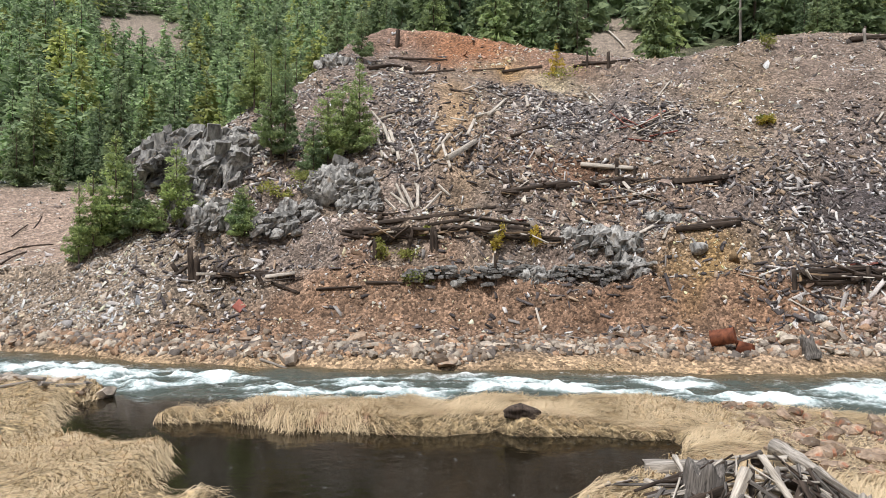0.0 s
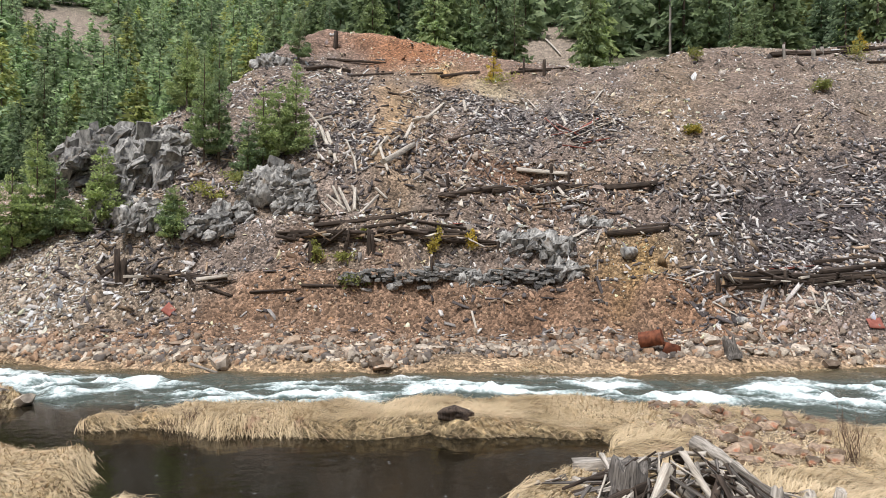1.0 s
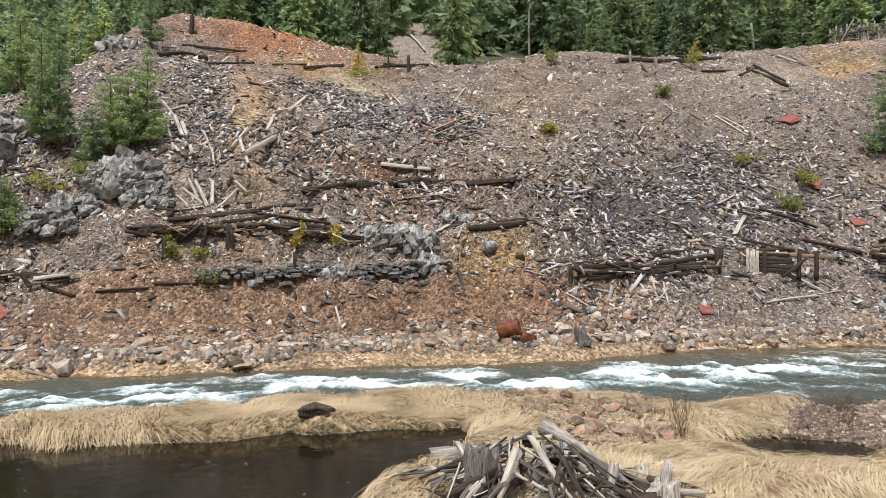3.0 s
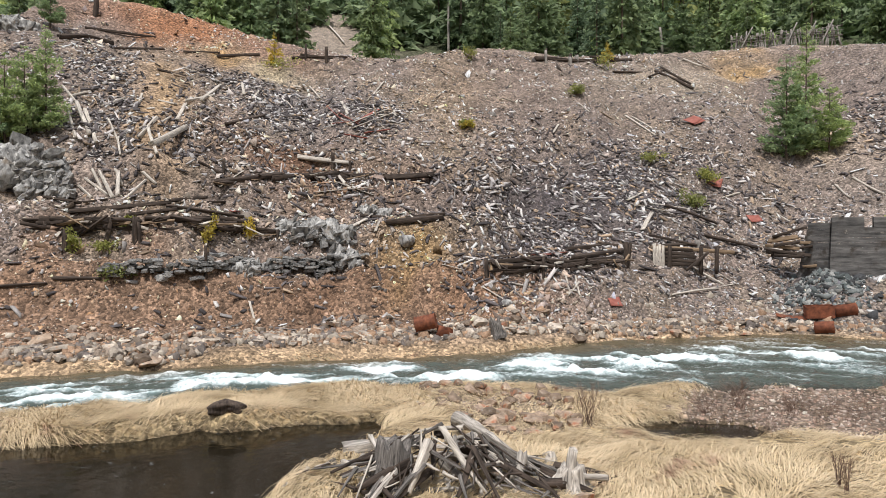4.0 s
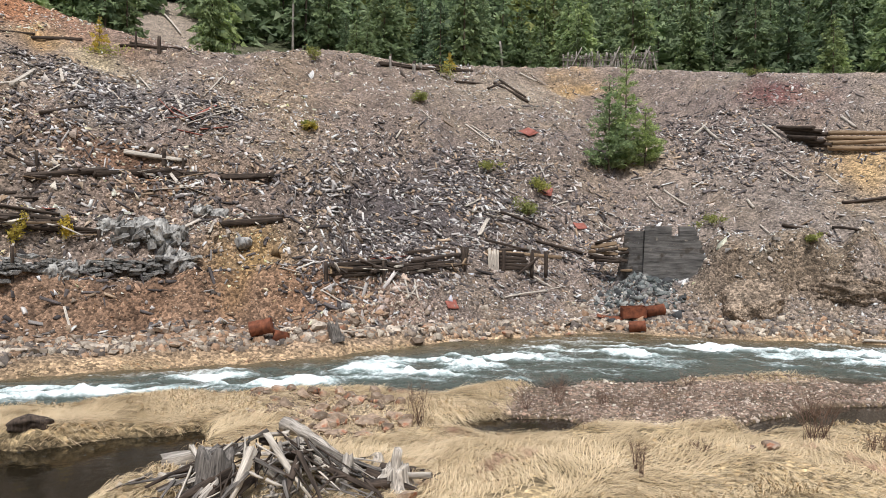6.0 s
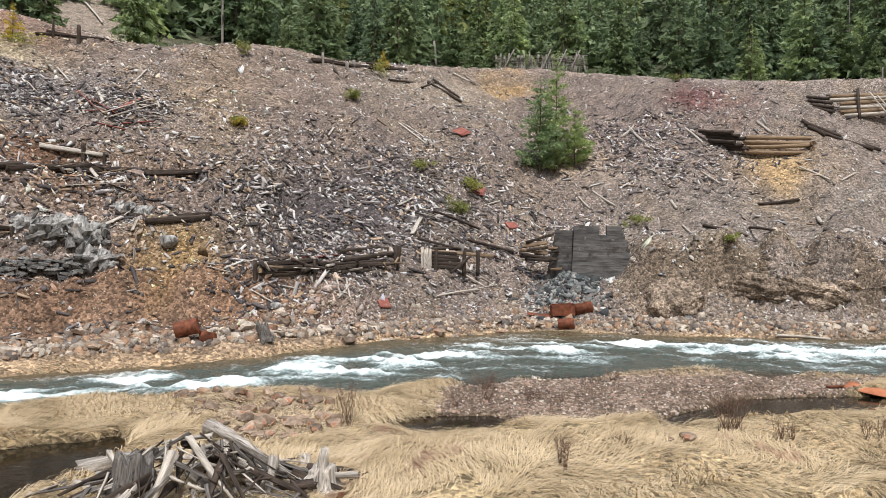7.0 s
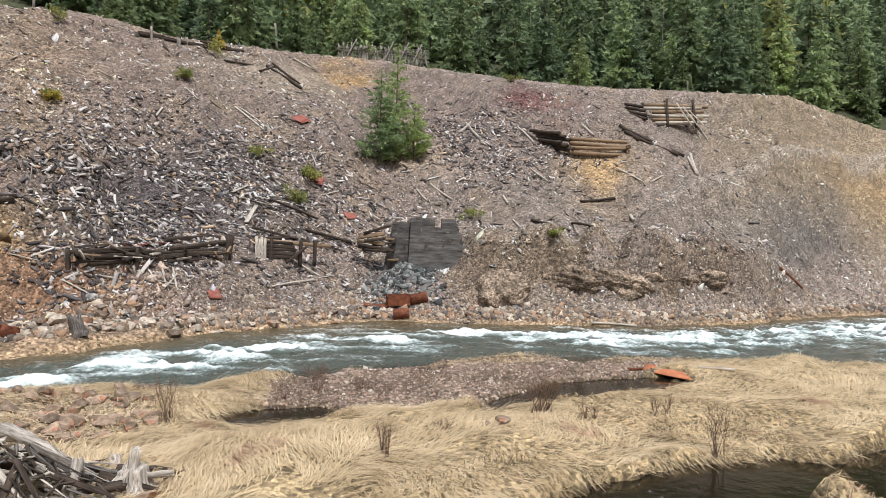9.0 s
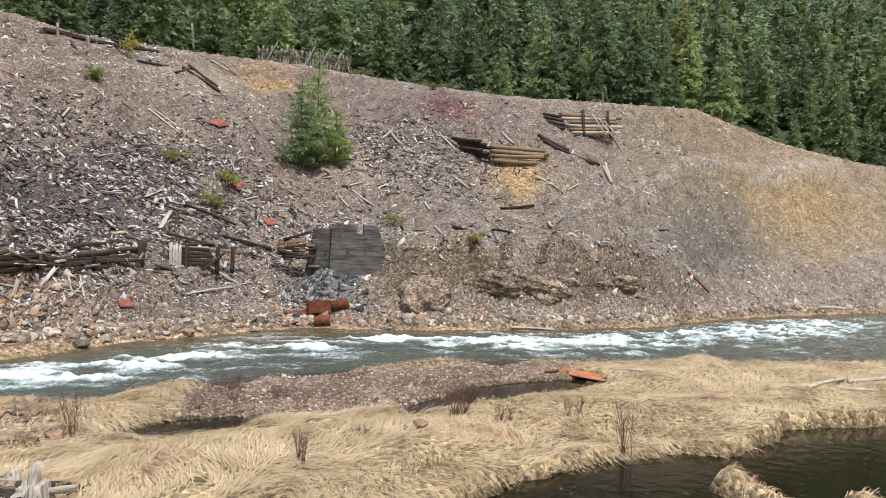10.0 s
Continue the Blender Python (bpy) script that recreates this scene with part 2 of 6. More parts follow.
M_GRASS = varied("dry_straw_grass", (0.45, 0.34, 0.2), (0.73, 0.59, 0.4), 0.8, scale=0.9, bump=0.0, spread=0.17, marks=(((0.36, 0.2, 0.14), 0.62, 0.6),))
M_TWIG = varied("bare_twig", (0.1, 0.06, 0.045), (0.24, 0.16, 0.12), 0.85, scale=8.0, bump=0.002, spread=0.3)
M_BARK = varied("conifer_bark", (0.05, 0.038, 0.03), (0.17, 0.13, 0.1), 0.95, stretch=(1, 1, 0.3), scale=9.0, bump=0.02, spread=0.2)
M_DEADBARK = varied("grey_dead_trunk", (0.16, 0.145, 0.13), (0.36, 0.33, 0.3), 0.9, stretch=(1, 1, 0.2), scale=9.0, bump=0.01, spread=0.2)


def foliage(name, low, high, rough=0.6, tinted=False):
    m, n, l, b = shader(name, rough)
    i, o = n.new("ShaderNodeNewGeometry"), n.new("ShaderNodeObjectInfo")
    c = ramp(n, l, i.outputs["Random Per Island"], [(0.0, low), (1.0, high)])
    c = mixed(n, l, "MULTIPLY", 1.0, c, ramp(n, l, o.outputs["Random"], [(0.0, (0.78, 0.8, 0.85)), (1.0, (1.25, 1.15, 0.95))]))
    c = mixed(n, l, "MULTIPLY", 1.0, c, ramp(n, l, grain(n, l, 0.7, 3), [(0.3, 0.7), (0.7, 1.3)]))
    if tinted:
        k = n.new("ShaderNodeAttribute")
        k.attribute_name = "tone"
        c = mixed(n, l, "MULTIPLY", 1.0, c, k.outputs[0])
    l.new(c, b.inputs["Base Color"])
    t = n.new("ShaderNodeBsdfTranslucent")
    l.new(c, t.inputs[0])
    s = n.new("ShaderNodeMixShader")
    s.inputs[0].default_value = 0.48
    l.new(b.outputs[0], s.inputs[1])
    l.new(t.outputs[0], s.inputs[2])
    l.new(s.outputs[0], n["Material Output"].inputs[0])
    return m


M_FIR = foliage("fir_needles", (0.11, 0.165, 0.095), (0.3, 0.395, 0.215))
M_PINE = foliage("bright_fir_needles", (0.2, 0.29, 0.15), (0.48, 0.6, 0.31))
M_LARCH = foliage("yellow_green_leaves", (0.36, 0.31, 0.06), (0.7, 0.58, 0.14))
M_WOODS = foliage("far_woods_needles", (0.15, 0.215, 0.13), (0.38, 0.48, 0.27), 0.6, True)
M_BUSH = foliage("bush_leaves", (0.2, 0.24, 0.07), (0.46, 0.48, 0.17))


def water_material():
    m, n, l, b = shader("mountain_water", 0.07)
    b.inputs["Specular IOR Level"].default_value = 0.5
    b.inputs["IOR"].default_value = 1.33
    t = n.new("ShaderNodeAttribute")
    t.attribute_name = "tone"
    f = n.new("ShaderNodeAttribute")
    f.attribute_name = "foam"
    froth = grain(n, l, 5.5, 6, (1, 1, 1), 0.72)
    k = n.new("ShaderNodeMath")
    k.operation = "ADD"
    l.new(f.outputs["Fac"], k.inputs[0])
    l.new(froth, k.inputs[1])
    cover = ramp(n, l, k.outputs[0], [(0.62, 0.0), (0.8, 0.35), (1.04, 1.0)])
    l.new(mixed(n, l, "MIX", cover, t.outputs[0], (0.8, 0.86, 0.87)), b.inputs["Base Color"])
    l.new(ramp(n, l, cover, [(0.0, 0.07), (1.0, 0.7)]), b.inputs["Roughness"])
    g = grain(n, l, 3.2, 4, (1, 1, 1), 0.6)
    d = n.new("ShaderNodeMath")
    d.operation = "MULTIPLY"
    l.new(g, d.inputs[0])
    l.new(t.outputs["Alpha"], d.inputs[1])
    relief(n, l, b, d.outputs[0], 0.5, 0.25)
    return m


M_WATER = water_material()


# ---- helpers for meshes ----
def mesh_from(name, verts, faces, material, tone=None, shade=False):
    """A mesh from arrays; faces all of one size, or a list of such arrays."""
    me = bpy.data.meshes.new(name)
    groups = faces if isinstance(faces, list) else [faces]
    loops = np.concatenate([f.ravel() for f in groups]).astype(np.int32)
    sizes = np.concatenate([np.full(len(f), f.shape[1]) for f in groups]).astype(np.int32)
    me.vertices.add(len(verts))
    me.vertices.foreach_set("co", np.asarray(verts, np.float32).ravel())
    me.loops.add(len(loops))
    me.loops.foreach_set("vertex_index", loops)
    me.polygons.add(len(sizes))
    me.polygons.foreach_set("loop_start", np.r_[0, np.cumsum(sizes)[:-1]].astype(np.int32))
    me.update(calc_edges=True)
    if shade:
        me.polygons.foreach_set("use_smooth", np.ones(len(sizes), bool))
    if tone is not None:
        at = me.attributes.new("tone", "FLOAT_COLOR", "POINT")
        rgba = tone if tone.shape[1] == 4 else np.c_[tone, np.ones(len(tone))]
        at.data.foreach_set("color", rgba.astype(np.float32).ravel())
    me.materials.append(material)
    me.validate()
    return me


def part(name, data, material, parent, label=""):
    """One mesh object under a thing: data is a bmesh or a mesh."""
    if isinstance(data, bmesh.types.BMesh):
        me = bpy.data.meshes.new(name)
        data.to_mesh(me)
        data.free()
        me.materials.append(material)
    else:
        me = data
    ob = new(name, me)
    ob.parent = parent
    if label:
        tagged(ob, label)
    return ob


def grid_faces(rows, cols):
    i = np.arange((rows - 1) * cols).reshape(rows - 1, cols)[:, :-1].ravel()
    return np.stack([i, i + 1, i + cols + 1, i + cols], 1)


# ---- the colour of the ground ----
def over(c, k, colour):
    k = np.clip(k, 0, 1)[:, None]
    return c * (1 - k) + np.array(colour) * k


def hill_place(x, y):
    az, r = polar(x, y)
    rf, zf, rc, zc = hill(az)
    return az, r, (r - rf) / np.maximum(rc - rf, 0.1)


def tone(x, y):
    """The soil's colour: stains and bands of ore, ochre, grey rubble, sand and straw, and shade painted by the timber
    walls and on the scarp.
    """
    az, r, q = hill_place(x, y)
    n1, n2 = fbm(x * 0.16, y * 0.16, 71, 4), fbm(x * 0.5, y * 0.5, 75, 4)
    w = az + 1.6 * n1
    p = q + 0.05 * n2
    c = np.tile(np.array([0.285, 0.225, 0.19]), (len(x), 1))
    c = over(c, smooth(48, 60, w), (0.315, 0.258, 0.222))
    c = over(c, 0.55 * smooth(-0.1, 0.8, n2), (0.33, 0.255, 0.185))
    c = over(c, smooth(0.2, 0.1, p) * smooth(38, 26, w) * (0.75 + 0.3 * n1), (0.34, 0.195, 0.115))
    c = over(c, 0.7 * smooth(0.2, 0.1, p) * smooth(38, 26, w) * smooth(0.1, 0.7, n2), (0.19, 0.115, 0.075))
    # dark brown soil below the beams, with their shade in its colour
    c = over(c, 0.85 * blob(w, p, 18, 0.12, 7, 0.07), (0.17, 0.095, 0.06))
    c = over(c, 1.0 * blob(w, p, 21, 0.17, 3.2, 0.07), (0.5, 0.32, 0.13))
    c = over(c, 0.8 * blob(w, p, 13, 0.43, 7.5, 0.09), (0.24, 0.125, 0.07))
    c = over(c, 1.0 * blob(w, p, 2.5, 0.96, 7.0, 0.09), (0.4, 0.19, 0.1))
    c = over(c, 0.95 * blob(w, p, 4.5, 0.83, 2.2, 0.05), (0.56, 0.35, 0.16))
    c = over(c, 0.7 * blob(w, p, 8.5, 0.82, 3.0, 0.05), (0.5, 0.4, 0.26))
    c = over(c, 1.0 * blob(w, p, 0.4, 0.5, 2.2, 0.25), (0.42, 0.29, 0.175))
    c = over(c, 1.0 * blob(w, p, 33, 0.32, 9, 0.2), (0.125, 0.105, 0.105))
    c = over(c, 0.7 * blob(w, p, 11, 0.68, 6, 0.12), (0.235, 0.21, 0.2))
    c = over(c, 0.6 * blob(w, p, 22.5, 0.78, 2.5, 0.2), (0.35, 0.255, 0.165))
    c = over(c, 0.6 * blob(w, p, 29, 0.8, 6, 0.2), (0.3, 0.225, 0.18))
    c = over(c, 0.7 * blob(w, p, 40, 0.82, 6, 0.12), (0.37, 0.3, 0.23))
    c = over(c, 0.9 * blob(w, p, 45.5, 0.86, 2.0, 0.07), (0.45, 0.27, 0.1))
    c = over(c, 0.95 * blob(w, p, 52.5, 0.53, 2.2, 0.05), (0.56, 0.43, 0.29))
    c = over(c, 0.75 * blob(w, p, 58, 0.7, 7, 0.2), (0.25, 0.195, 0.175))
    c = over(c, 0.95 * blob(w, p, 62, 0.86, 2.2, 0.06), (0.2, 0.08, 0.075))
    c = over(c, 0.95 * blob(w, p, 67, 0.53, 3.0, 0.1), (0.48, 0.32, 0.16))
    c = over(c, 0.7 * blob(w, p, 66, 0.35, 9, 0.12), (0.27, 0.228, 0.195))
    c = over(c, 0.75 * smooth(72, 79, w) * smooth(0.2, 0.35, p), (0.35, 0.275, 0.185))
    c = over(c, 0.85 * blob(w, p, 87, 0.62, 4, 0.25), (0.4, 0.275, 0.145))
    c = over(c, 0.7 * blob(w, p, 81, 0.3, 4, 0.14), (0.2, 0.18, 0.165))
    c = over(c, smooth(-13, -20, w) * 0.7, (0.32, 0.255, 0.19))
    c = over(c, 0.7 * blob(w, p, 64, 0.1, 8, 0.06), (0.33, 0.255, 0.175))
    # shadow strips along the timber walls, painted into the tone
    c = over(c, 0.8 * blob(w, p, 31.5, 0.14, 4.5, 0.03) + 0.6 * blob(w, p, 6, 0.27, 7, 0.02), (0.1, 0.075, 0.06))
    c = over(c, 0.8 * np.exp(-((x - MOUND[0]) ** 2 + (y - MOUND[1]) ** 2) / 2.2), (0.11, 0.1, 0.1))
    c = over(c, 0.95 * blob(w, p, 53.2, 0.5, 2.0, 0.07), (0.62, 0.48, 0.35))
    c = over(c, 0.95 * blob(w, p, 46, 0.88, 1.8, 0.07), (0.56, 0.36, 0.16))
    c = over(c, 0.9 * blob(w, p, 67.5, 0.5, 2.6, 0.09), (0.56, 0.39, 0.21))
    c = over(c, 0.6 * blob(w, p, 41, 0.83, 4.5, 0.08), (0.44, 0.36, 0.28))
    c = over(c, 0.75 * blob(w, p, 8.5, 0.82, 2.4, 0.04), (0.6, 0.5, 0.34))
    # the scarp's steep face, its shading painted as a darker band
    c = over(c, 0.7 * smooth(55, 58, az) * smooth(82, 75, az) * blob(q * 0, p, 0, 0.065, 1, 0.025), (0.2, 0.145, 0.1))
    c = over(c, 0.75 * smooth(69, 73, w) * smooth(91, 87, w) * np.exp(-((p - 0.44 - 0.0305 * (az - 74)) / 0.045) ** 2), (0.44, 0.38, 0.32))
    c = over(c, 0.6 * blob(w, p, 79, 0.36, 4, 0.12), (0.24, 0.215, 0.19))
    c = over(c, 0.5 * blob(w, p, 81.5, 0.24, 2.2, 0.05), (0.15, 0.145, 0.14))
    c = over(c, 0.85 * (1 - blob(w, p, 19, 0.14, 5.5, 0.07)) * smooth(0.17, 0.09, p) * smooth(27, 20, w) * smooth(-38, -26, w), (0.31, 0.2, 0.135))
    # bank and river bed
    r1 = np.interp(az, *FAR)
    c = over(c, 0.8 * smooth(2.6, 1.7, r - r1 - 0.5 * n1), (0.3, 0.225, 0.155))
    c = over(c, smooth(1.1, 0.6, r - r1 - 0.4 * n1), (0.45, 0.32, 0.2))
    near = r < 0.5 * (np.interp(az, *NEAR) + r1)
    z = height(x, y)
    straw = np.tile(np.array([0.42, 0.32, 0.185]), (len(x), 1))
    straw = over(straw, smooth(0.1, 0.8, n2), (0.4, 0.31, 0.18))
    straw = over(straw, smooth(-0.2, 0.5, inside(GRAVEL, x, y)), (0.31, 0.235, 0.185))
    straw = over(straw, 0.7 * smooth(-0.3, 0.5, inside(STONY, x, y)), (0.36, 0.28, 0.2))
    straw = over(straw, smooth(0.2, 0.04, z), (0.1, 0.072, 0.04))
    c = np.where(near[:, None], straw, c)
    c = over(c, smooth(0.0, -0.25, z), (0.05, 0.04, 0.022))
    # terrace, then needle litter under the woods
    rf, zf, rc, zc = hill(az)
    d = r - rc
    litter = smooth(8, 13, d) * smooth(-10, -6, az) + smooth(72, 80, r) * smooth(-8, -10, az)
    c = over(c, smooth(0, 2, d) * smooth(-6, 0, az), (0.33, 0.27, 0.2))
    c = over(c, smooth(0, 3, d) * smooth(-20, -26, az), (0.38, 0.285, 0.225))
    scar = np.maximum(blob(az, d, 13.6, 18, 4.2, 38), blob(az, r, -23.5, 178, 4.5, 24))
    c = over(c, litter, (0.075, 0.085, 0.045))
    c = over(c, 1.4 * scar * smooth(4, 8, d), (0.33, 0.27, 0.22))
    return c * 0.9


# ---- the ground: one sheet to the horizon ----
def build_ground():
    az = np.r_[np.arange(-180, -40, 4.0), np.arange(-40, 100, 0.28), np.arange(100, 180.1, 4.0)]
    r = np.r_[0.0, np.arange(2, 8, 1.0), 8 * np.exp(np.arange(0, np.log(95 / 8), 0.0112)), 95 * np.exp(np.arange(0.0075, np.log(2500 / 95), 0.035)), 2500]
    a, d = np.meshgrid(np.radians(az), r)
    x, y = (d * np.sin(a)).ravel(), (d * np.cos(a)).ravel()
    az_, r_, q_ = hill_place(x, y)
    # shade between the rubble stones, put into the ground's colour
    gap_shade = smooth(-0.02, 0.04, q_) * smooth(1.0, 0.96, q_) * smooth(-30, -20, az_) * (1 - 0.8 * smooth(80, 87, az_)) * (1 - 0.7 * blob(az_, q_, 0.4, 0.5, 2.4, 0.25))
    soil = tone(x, y) * (1 - 0.2 * gap_shade)[:, None]
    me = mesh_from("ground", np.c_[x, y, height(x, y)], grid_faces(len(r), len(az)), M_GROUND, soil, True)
    me.flip_normals()
    return tagged(new("ground", me), "stony mine-spoil hillside, straw river bars and wooded mountain", "ground", kind="structure")


build_ground()


# ---- the river and the still pools ----
RAPIDS = [(-27, 0.45, 7, 0.3), (-17, 0.6, 4, 0.25), (-13, 0.25, 4, 0.2), (-4, 0.35, 5, 0.3), (3.5, 0.6, 3, 0.22), (9, 0.35, 3.5, 0.22),
          (18, 0.55, 2.5, 0.2), (20, 0.22, 4, 0.16), (26, 0.25, 3, 0.2), (32, 0.5, 4.5, 0.25), (38, 0.42, 5, 0.22), (45, 0.6, 3.5, 0.16), (52, 0.5, 2.5, 0.14), (58, 0.72, 5, 0.1),
          (67, 0.6, 5, 0.22), (76, 0.55, 5, 0.25), (86, 0.6, 6, 0.25)]


def build_water():
    az = np.r_[np.arange(-66, -40, 1.0), np.arange(-40, 100, 0.28), np.arange(100, 114, 1.0)]
    u = np.r_[np.linspace(-1.0, -0.06, 26), np.linspace(-0.05, 1.06, 110)]
    a, v = np.meshgrid(az, u)
    a, v = a.ravel(), v.ravel()
    r0, r1 = np.interp(a, *NEAR), np.interp(a, *FAR)
    r = np.where(v < 0, r0 + v * (r0 - 6.0), r0 + v * (r1 - r0))
    x, y = r * np.sin(np.radians(a)), r * np.cos(np.radians(a))
    flow = smooth(-0.06, 0.1, v) * smooth(-40, -34, np.minimum(a, 0) - 0)
    along = np.radians(a) * 0.5 * (r0 + r1)
    foam = sum(k * blob(a, v, a0, v0, wa, wv) for a0, v0, wa, wv in RAPIDS for k in (0.31,))
    streak = fbm(along * 0.4 + 3, r * 2.0, 81, 5)
    foam = np.clip(foam * (1 + 0.8 * streak) + 0.2 * np.clip(streak, -0.6, 1) + 0.02, 0, 0.7) * flow * smooth(1.02, 0.9, v)
    crest = np.abs(fbm(along * 0.8 - r * 0.35, r * 0.9 + along * 0.3, 85, 4))
    z = 0.03 + flow * (0.05 * fbm(along * 0.9, r * 1.6, 83, 4) + foam * (0.5 * (1 - crest) - 0.1 + 0.04 * fbm(along * 2.5, r * 2.5, 88, 3)))
    deep = np.tile(np.array([0.013, 0.0105, 0.006]), (len(x), 1))
    c = over(deep, flow, (0.07, 0.085, 0.072))
    c = over(c, flow * smooth(0.1, 0.45, foam), (0.24, 0.36, 0.36))
    c = over(c, flow * smooth(0.7, 0.95, v + 0.12 * streak), (0.1, 0.08, 0.045))
    c = over(c, 0.8 * flow * blob(a, v, 48, 0.85, 8, 0.25), (0.11, 0.085, 0.045))
    c = np.c_[c, 0.06 + 0.94 * flow]
    me = mesh_from("water", np.c_[x, y, z], grid_faces(len(u), len(az)), M_WATER, c, True)
    me.flip_normals()
    me.attributes.new("foam", "FLOAT", "POINT").data.foreach_set("value", foam.astype(np.float32))
    return tagged(new("water", me), "green rushing river with white rapids and dark still pools", "river", kind="structure")


build_water()


# ---- loose stone and wood all over the hill ----
BOX = np.array([(-1, -1, -1), (1, -1, -1), (1, 1, -1), (-1, 1, -1), (-1, -1, 1), (1, -1, 1), (1, 1, 1), (-1, 1, 1)], float)
WEDGE = np.array([(-1, -0.9, -1), (1, -0.9, -1), (0, 1, -1), (-0.9, -0.7, 1), (0.9, -0.7, 1), (0, 0.9, 1)], float)
WEDGE_TRIS, WEDGE_QUADS = np.array([(3, 4, 5)]), np.array([(0, 1, 4, 3), (1, 2, 5, 4), (2, 0, 3, 5)])
BOX_FACES = np.array([(0, 3, 2, 1), (4, 5, 6, 7), (0, 1, 5, 4), (1, 2, 6, 5), (2, 3, 7, 6), (3, 0, 4, 7)])


def turns(rng, n, tilt=3.2):
    """Random turns about z, then a tilt."""
    a, b, c = rng.uniform(0, 2 * np.pi, n), rng.uniform(-tilt, tilt, n), rng.uniform(-tilt, tilt, n)
    z, o = np.zeros(n), np.ones(n)
    rz = np.stack([np.cos(a), -np.sin(a), z, np.sin(a), np.cos(a), z, z, z, o], -1).reshape(n, 3, 3)
    rx = np.stack([o, z, z, z, np.cos(b), -np.sin(b), z, np.sin(b), np.cos(b)], -1).reshape(n, 3, 3)
    ry = np.stack([np.cos(c), z, np.sin(c), z, o, z, -np.sin(c), z, np.cos(c)], -1).reshape(n, 3, 3)
    return rz @ rx @ ry


def slope_frames(x, y):
    """Axes across and up the slope and its normal, at points of the ground."""
    e = 0.4
    gx = (height(x + e, y, False) - height(x - e, y, False)) / (2 * e)
    gy = (height(x, y + e, False) - height(x, y - e, False)) / (2 * e)
    n = np.stack([-gx, -gy, np.ones_like(gx)], -1)
    n /= np.linalg.norm(n, axis=1, keepdims=True)
    t = np.cross(np.stack([0 * gx, 0 * gx + 1, gy], -1), n)
    t /= np.linalg.norm(t, axis=1, keepdims=True)
    return np.stack([t, np.cross(n, t), n], -1)


def chips(name, rng, x, y, half, colours, tilt, material, label, category, lift=0.2, jag=0.5, shard=True):
    n = len(x)
    k = 6 if shard else 8
    v = (WEDGE if shard else BOX)[None] * (1 + rng.uniform(-jag, jag, (n, k, 3))) * half[:, None, :]
    v = np.einsum("nij,nkj->nki", slope_frames(x, y) @ turns(rng, n, tilt), v)
    v += np.stack([x, y, height(x, y) + lift * half.min(1)], -1)[:, None, :]
    at = k * np.arange(n)[:, None, None]
    faces = [(WEDGE_TRIS[None] + at).reshape(-1, 3), (WEDGE_QUADS[None] + at).reshape(-1, 4)] if shard else (BOX_FACES[None] + at).reshape(-1, 4)
    me = mesh_from(name, v.reshape(-1, 3), faces, material, np.repeat(colours.clip(0, 0.66), k, 0))
    return tagged(new(name, me), label, category, kind="stuff")


def spread(rng, n, lo, hi, q0, q1, power=1.0):
    """n places on the hill, by bearing and by height up the slope."""
    az = rng.uniform(lo, hi, n)
    q = q0 + (q1 - q0) * rng.uniform(0, 1, n) ** power
    rf, zf, rc, zc = hill(az)
    r = rf + (rc - rf) * q
    return r * np.sin(np.radians(az)), r * np.cos(np.radians(az)), az, q


